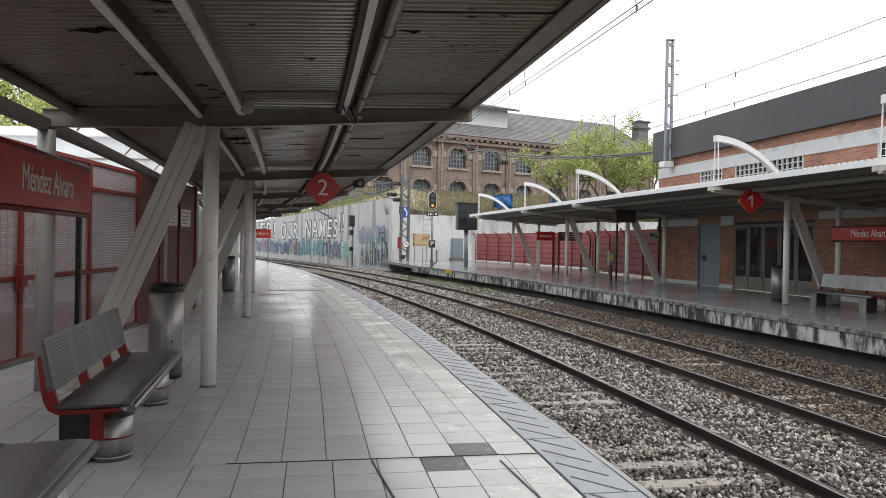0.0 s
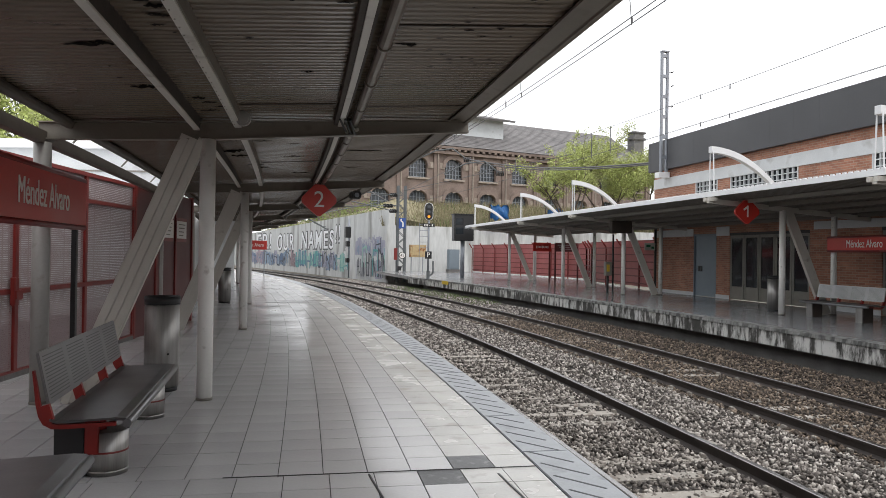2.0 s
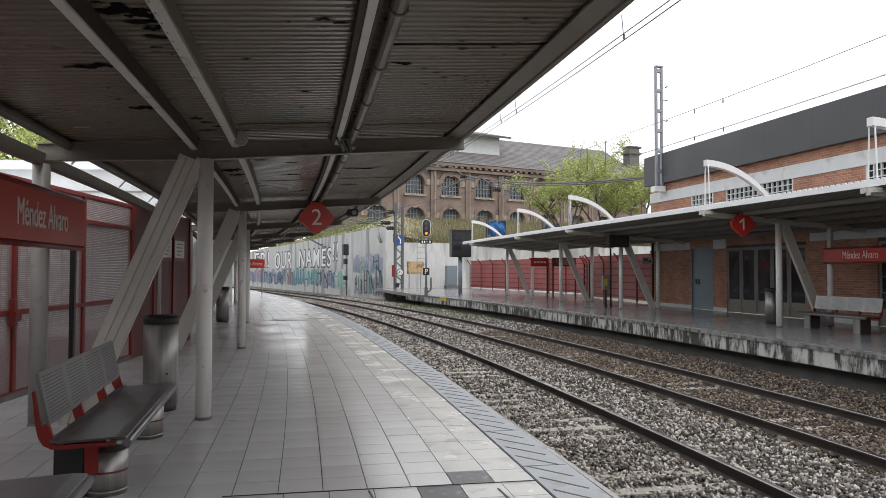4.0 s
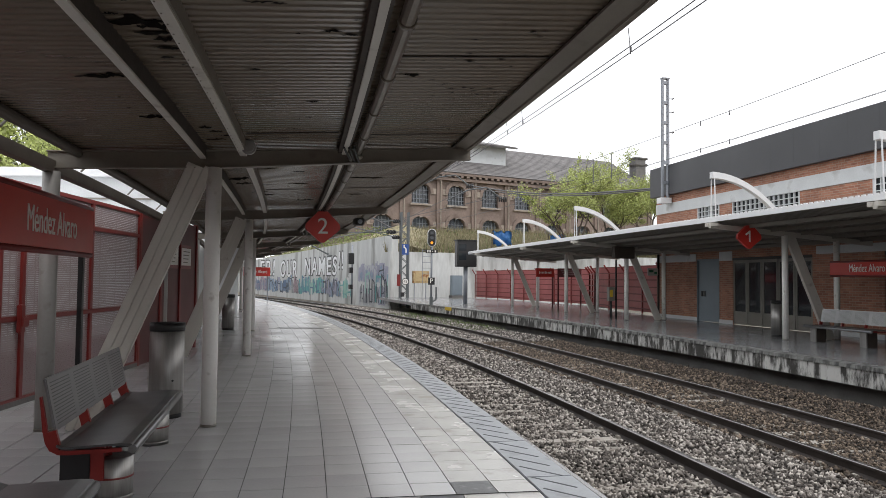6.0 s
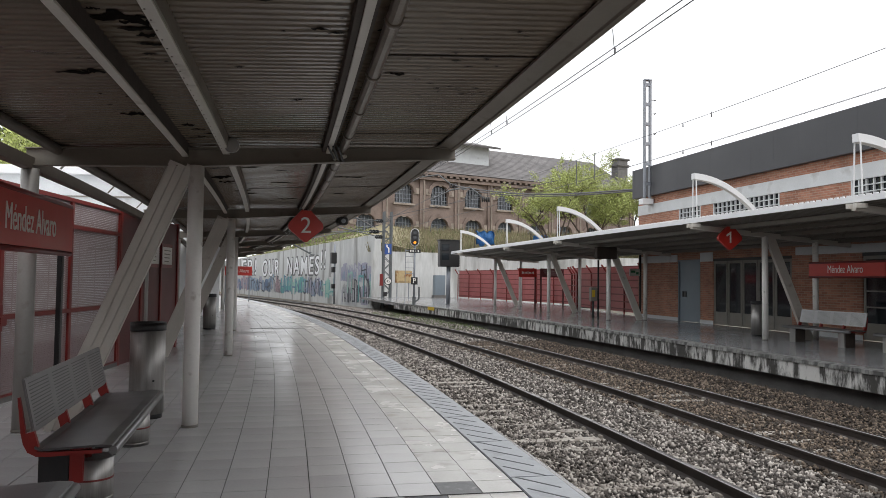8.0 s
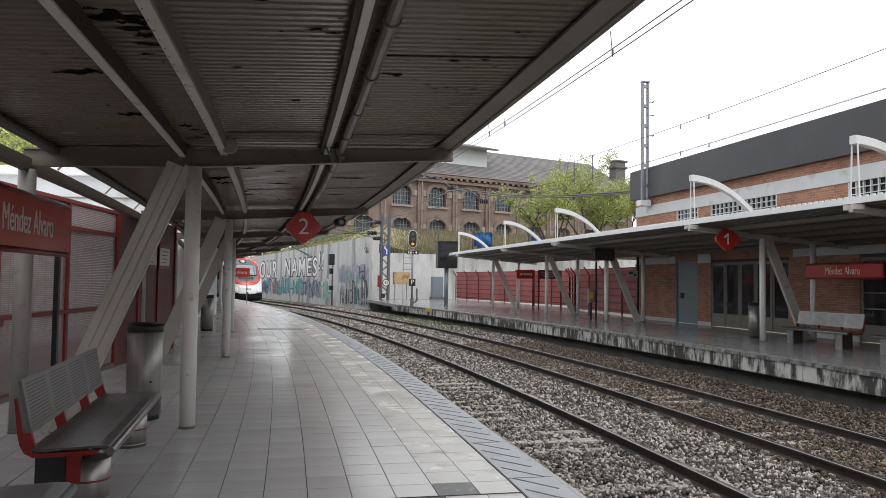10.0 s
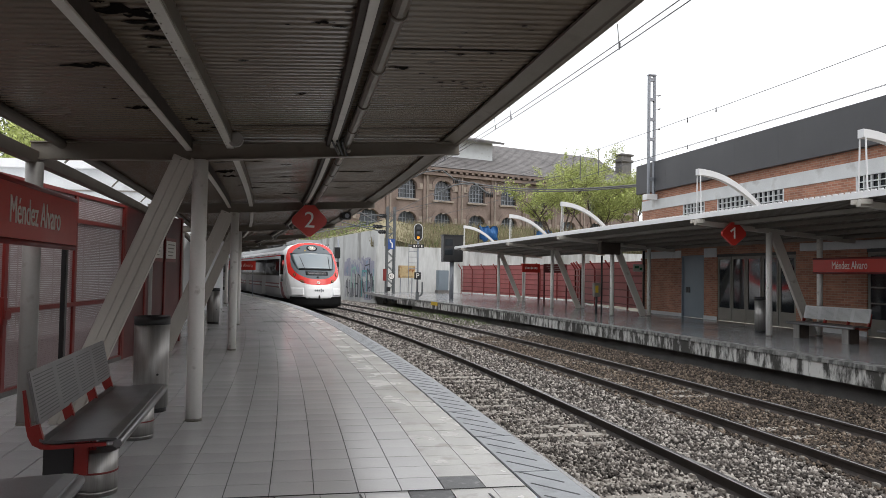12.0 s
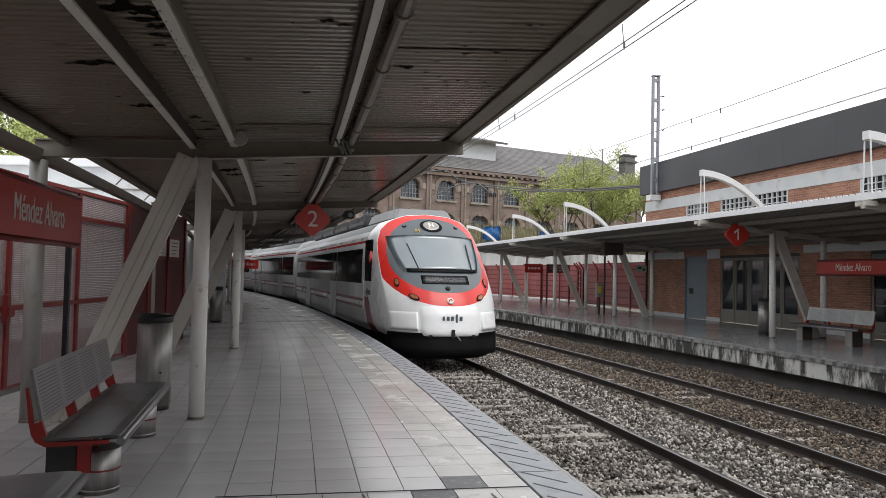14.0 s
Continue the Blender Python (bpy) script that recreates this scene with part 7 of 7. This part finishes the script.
def car_body(length, front, label):
    car = thing("train_car", label, "train", group="cars of the commuter train")
    y0 = 3.6 if front else 0.35
    y1 = length - 0.35
    bm = B()
    ring = HALF + [(-x, z) for x, z in HALF[:-1][::-1]]
    rings = [[bm.verts.new((x, y, z)) for x, z in ring] for y in (y0, y1)]
    k = len(ring)
    for j in range(k):
        f = bm.faces.new((rings[0][j], rings[0][(j + 1) % k], rings[1][(j + 1) % k], rings[1][j]))
        zc = (ring[j][1] + ring[(j + 1) % k][1]) / 2
        f.smooth = True
        f.material_index = 1 if zc > 2.75 else 0
    bm.faces.new(rings[0])
    bm.faces.new(rings[1][::-1])
    bmesh.ops.recalc_face_normals(bm, faces=bm.faces)
    part("body", bm, [M_TR_SILVER, M_TR_ROOF], car)
    w0, w1 = y0 + 0.35, y1 - 0.5
    doors = [w0 + (w1 - w0) * f for f in ((0.30, 0.72) if front else (0.25, 0.75))]
    cuts = [w0] + [d + e for d in doors for e in (-0.73, 0.73)] + [w1]
    for sx in (-1, 1):
        for a, b in zip(cuts[::2], cuts[1::2]):
            bm = B()
            box(bm, (sx * 1.462, (a + b) / 2, 1.74), (0.02, b - a, 0.98), bevel=0.006)
            win = part("window_band", bm, M_TR_GLASS, car, "dark tinted window band")
        for d in doors:
            for e in (-0.36, 0.36):
                bm = B()
                box(bm, (sx * 1.466, d + e, 1.2), (0.022, 0.7, 2.2), bevel=0.008)
                leaf = part("door_leaf", bm, M_TR_SILVER, car)
                bm = B()
                box(bm, (sx * 1.480, d + e, 1.74), (0.012, 0.64, 0.98), bevel=0.004)
                part("pane", bm, M_TR_GLASS, leaf)
            bm = B()
            box(bm, (sx * 1.47, d, -0.02), (0.2, 1.5, 0.08))
            part("door_step", bm, M_TR_BLACK, car)
        for z, h, mt in ((0.80, 0.075, M_TR_MAROON), (0.70, 0.10, M_TR_WHITE), (0.60, 0.06, M_TR_MAROON), (2.40, 0.09, M_TR_RED), (2.50, 0.10, M_TR_WHITE)):
            bm = B()
            xx = 1.464 if z < 1 else 1.405 if z < 2.45 else 1.37
            box(bm, (sx * xx, (y0 + y1) / 2, z), (0.02 if z < 1 else 0.03, y1 - y0, h))
            part("stripe", bm, mt, car)
        bm = B()
        box(bm, (sx * 1.20, (y0 + y1) / 2, -0.25), (0.06, y1 - y0 - 0.6, 0.5))
        part("skirt", bm, M_TR_BLACK, car)
    for yb in ((4.6, length - 0.3) if front else (0.0, length)):
        bm = B()
        box(bm, (0, min(max(yb, 1.4), length - 1.4), -0.30), (2.0, 2.6, 0.3))
        for d in (-0.8, 0.8):
            for sx in (-0.83, 0.83):
                rod(bm, (sx - 0.06, min(max(yb, 1.4), length - 1.4) + d, -0.26), (sx + 0.06, min(max(yb, 1.4), length - 1.4) + d, -0.26), 0.34, 20)
        part("bogie", bm, M_TR_BLACK, car)
    if front:
        # tapered fairing over the cab
        bm = B()
        rows_ = [[bm.verts.new(v) for v in ((-w_, y_, z_), (w_, y_, z_), (w_ * 0.84, y_ + dy, z_ + h_), (-w_ * 0.84, y_ + dy, z_ + h_))]
                 for y_, w_, z_, h_, dy in ((2.6, 0.86, 3.0, 0.31, 0.2), (4.4, 0.86, 3.0, 0.34, 0.0), (6.3, 0.86, 3.0, 0.34, 0.0))]
        for a_, b_ in zip(rows_, rows_[1:]):
            for n_ in range(4):
                bm.faces.new((a_[n_], a_[(n_ + 1) % 4], b_[(n_ + 1) % 4], b_[n_]))
        bm.faces.new(rows_[0][::-1])
        bm.faces.new(rows_[-1])
        bmesh.ops.recalc_face_normals(bm, faces=bm.faces)
        bmesh.ops.bevel(bm, geom=bm.edges[:], offset=0.05, segments=3, affect="EDGES", clamp_overlap=True)
        part("roof_fairing", bm, M_TR_ROOF, car, "grey tapered roof fairing")
        y = 7.0
    else:
        y = 1.0
    while y < y1 - 2.5:
        bm = B()
        box(bm, (0, y + 1.2, 3.16), (1.75, 2.9, 0.2), bevel=0.04)
        for i in range(12):
            box(bm, (0, y - 0.12 + 0.24 * i, 3.32), (1.7, 0.07, 0.16))
        part("roof_unit", bm, M_TR_VENT, car, "dark louvred roof unit")
        y += 3.4
    bm = B()
    box(bm, (0, length, 1.3), (2.5, 0.75, 2.7))
    part("gangway", bm, M_TR_BLACK, car)
    return car


CARS = [(22.45, True), (17.9, False), (17.9, False), (17.9, False)]
train_cars = []
for i, (L, fr) in enumerate(CARS):
    if i >= 2:
        c = copy_thing(train_cars[1], Matrix())
    else:
        c = car_body(L, fr, "white and red commuter train driving car with a sloping red-ringed nose" if fr else "pale grey commuter train coach with dark window bands")
    if fr:
        cab_nose(c)
    if i < 2:
        for o in c.children_recursive:
            o.data.transform(Matrix.Diagonal((0.962, 1, 1, 1)))
    train_cars.append(c)


# ---- how the train runs ----
TRACK_N = 1.66
table_s = [s * 0.25 for s in range(-40, 1400)]
table_a = [0.0]
for a, b in zip(table_s, table_s[1:]):
    table_a.append(table_a[-1] + (P(b, TRACK_N) - P(a, TRACK_N)).length)


def arc_of(s):
    return float(np.interp(s, table_s, table_a))


def at_arc(a):
    s = float(np.interp(a, table_a, table_s))
    return P(s, TRACK_N, 0.004 * max(0.0, s - 15))


def motions():
    # where the nose stands along the curve
    nose_t = [0.0, 10.5, 11.5, 12.0, 12.5, 13.0, 13.5, 14.0]
    nose_s = [165.0, 54.9, 44.0, 38.6, 33.15, 27.75, 22.4, 16.95]
    offset = 0.0
    for car, (L, fr) in zip(train_cars, CARS):
        rows = []
        for i in range(57):
            t = i * 0.25
            a = arc_of(float(np.interp(t, nose_t, nose_s))) + offset
            p, q = at_arc(a + 2.5), at_arc(a + L - 2.5)
            d = (q - p).normalized()
            o = p - d * 2.5
            yaw = math.atan2(-d.x, d.y)
            m = Matrix.Rotation(yaw, 4, "Z")
            m.translation = o
            rows.append((t, m))
        walk(car, rows)
        offset += L


motions()
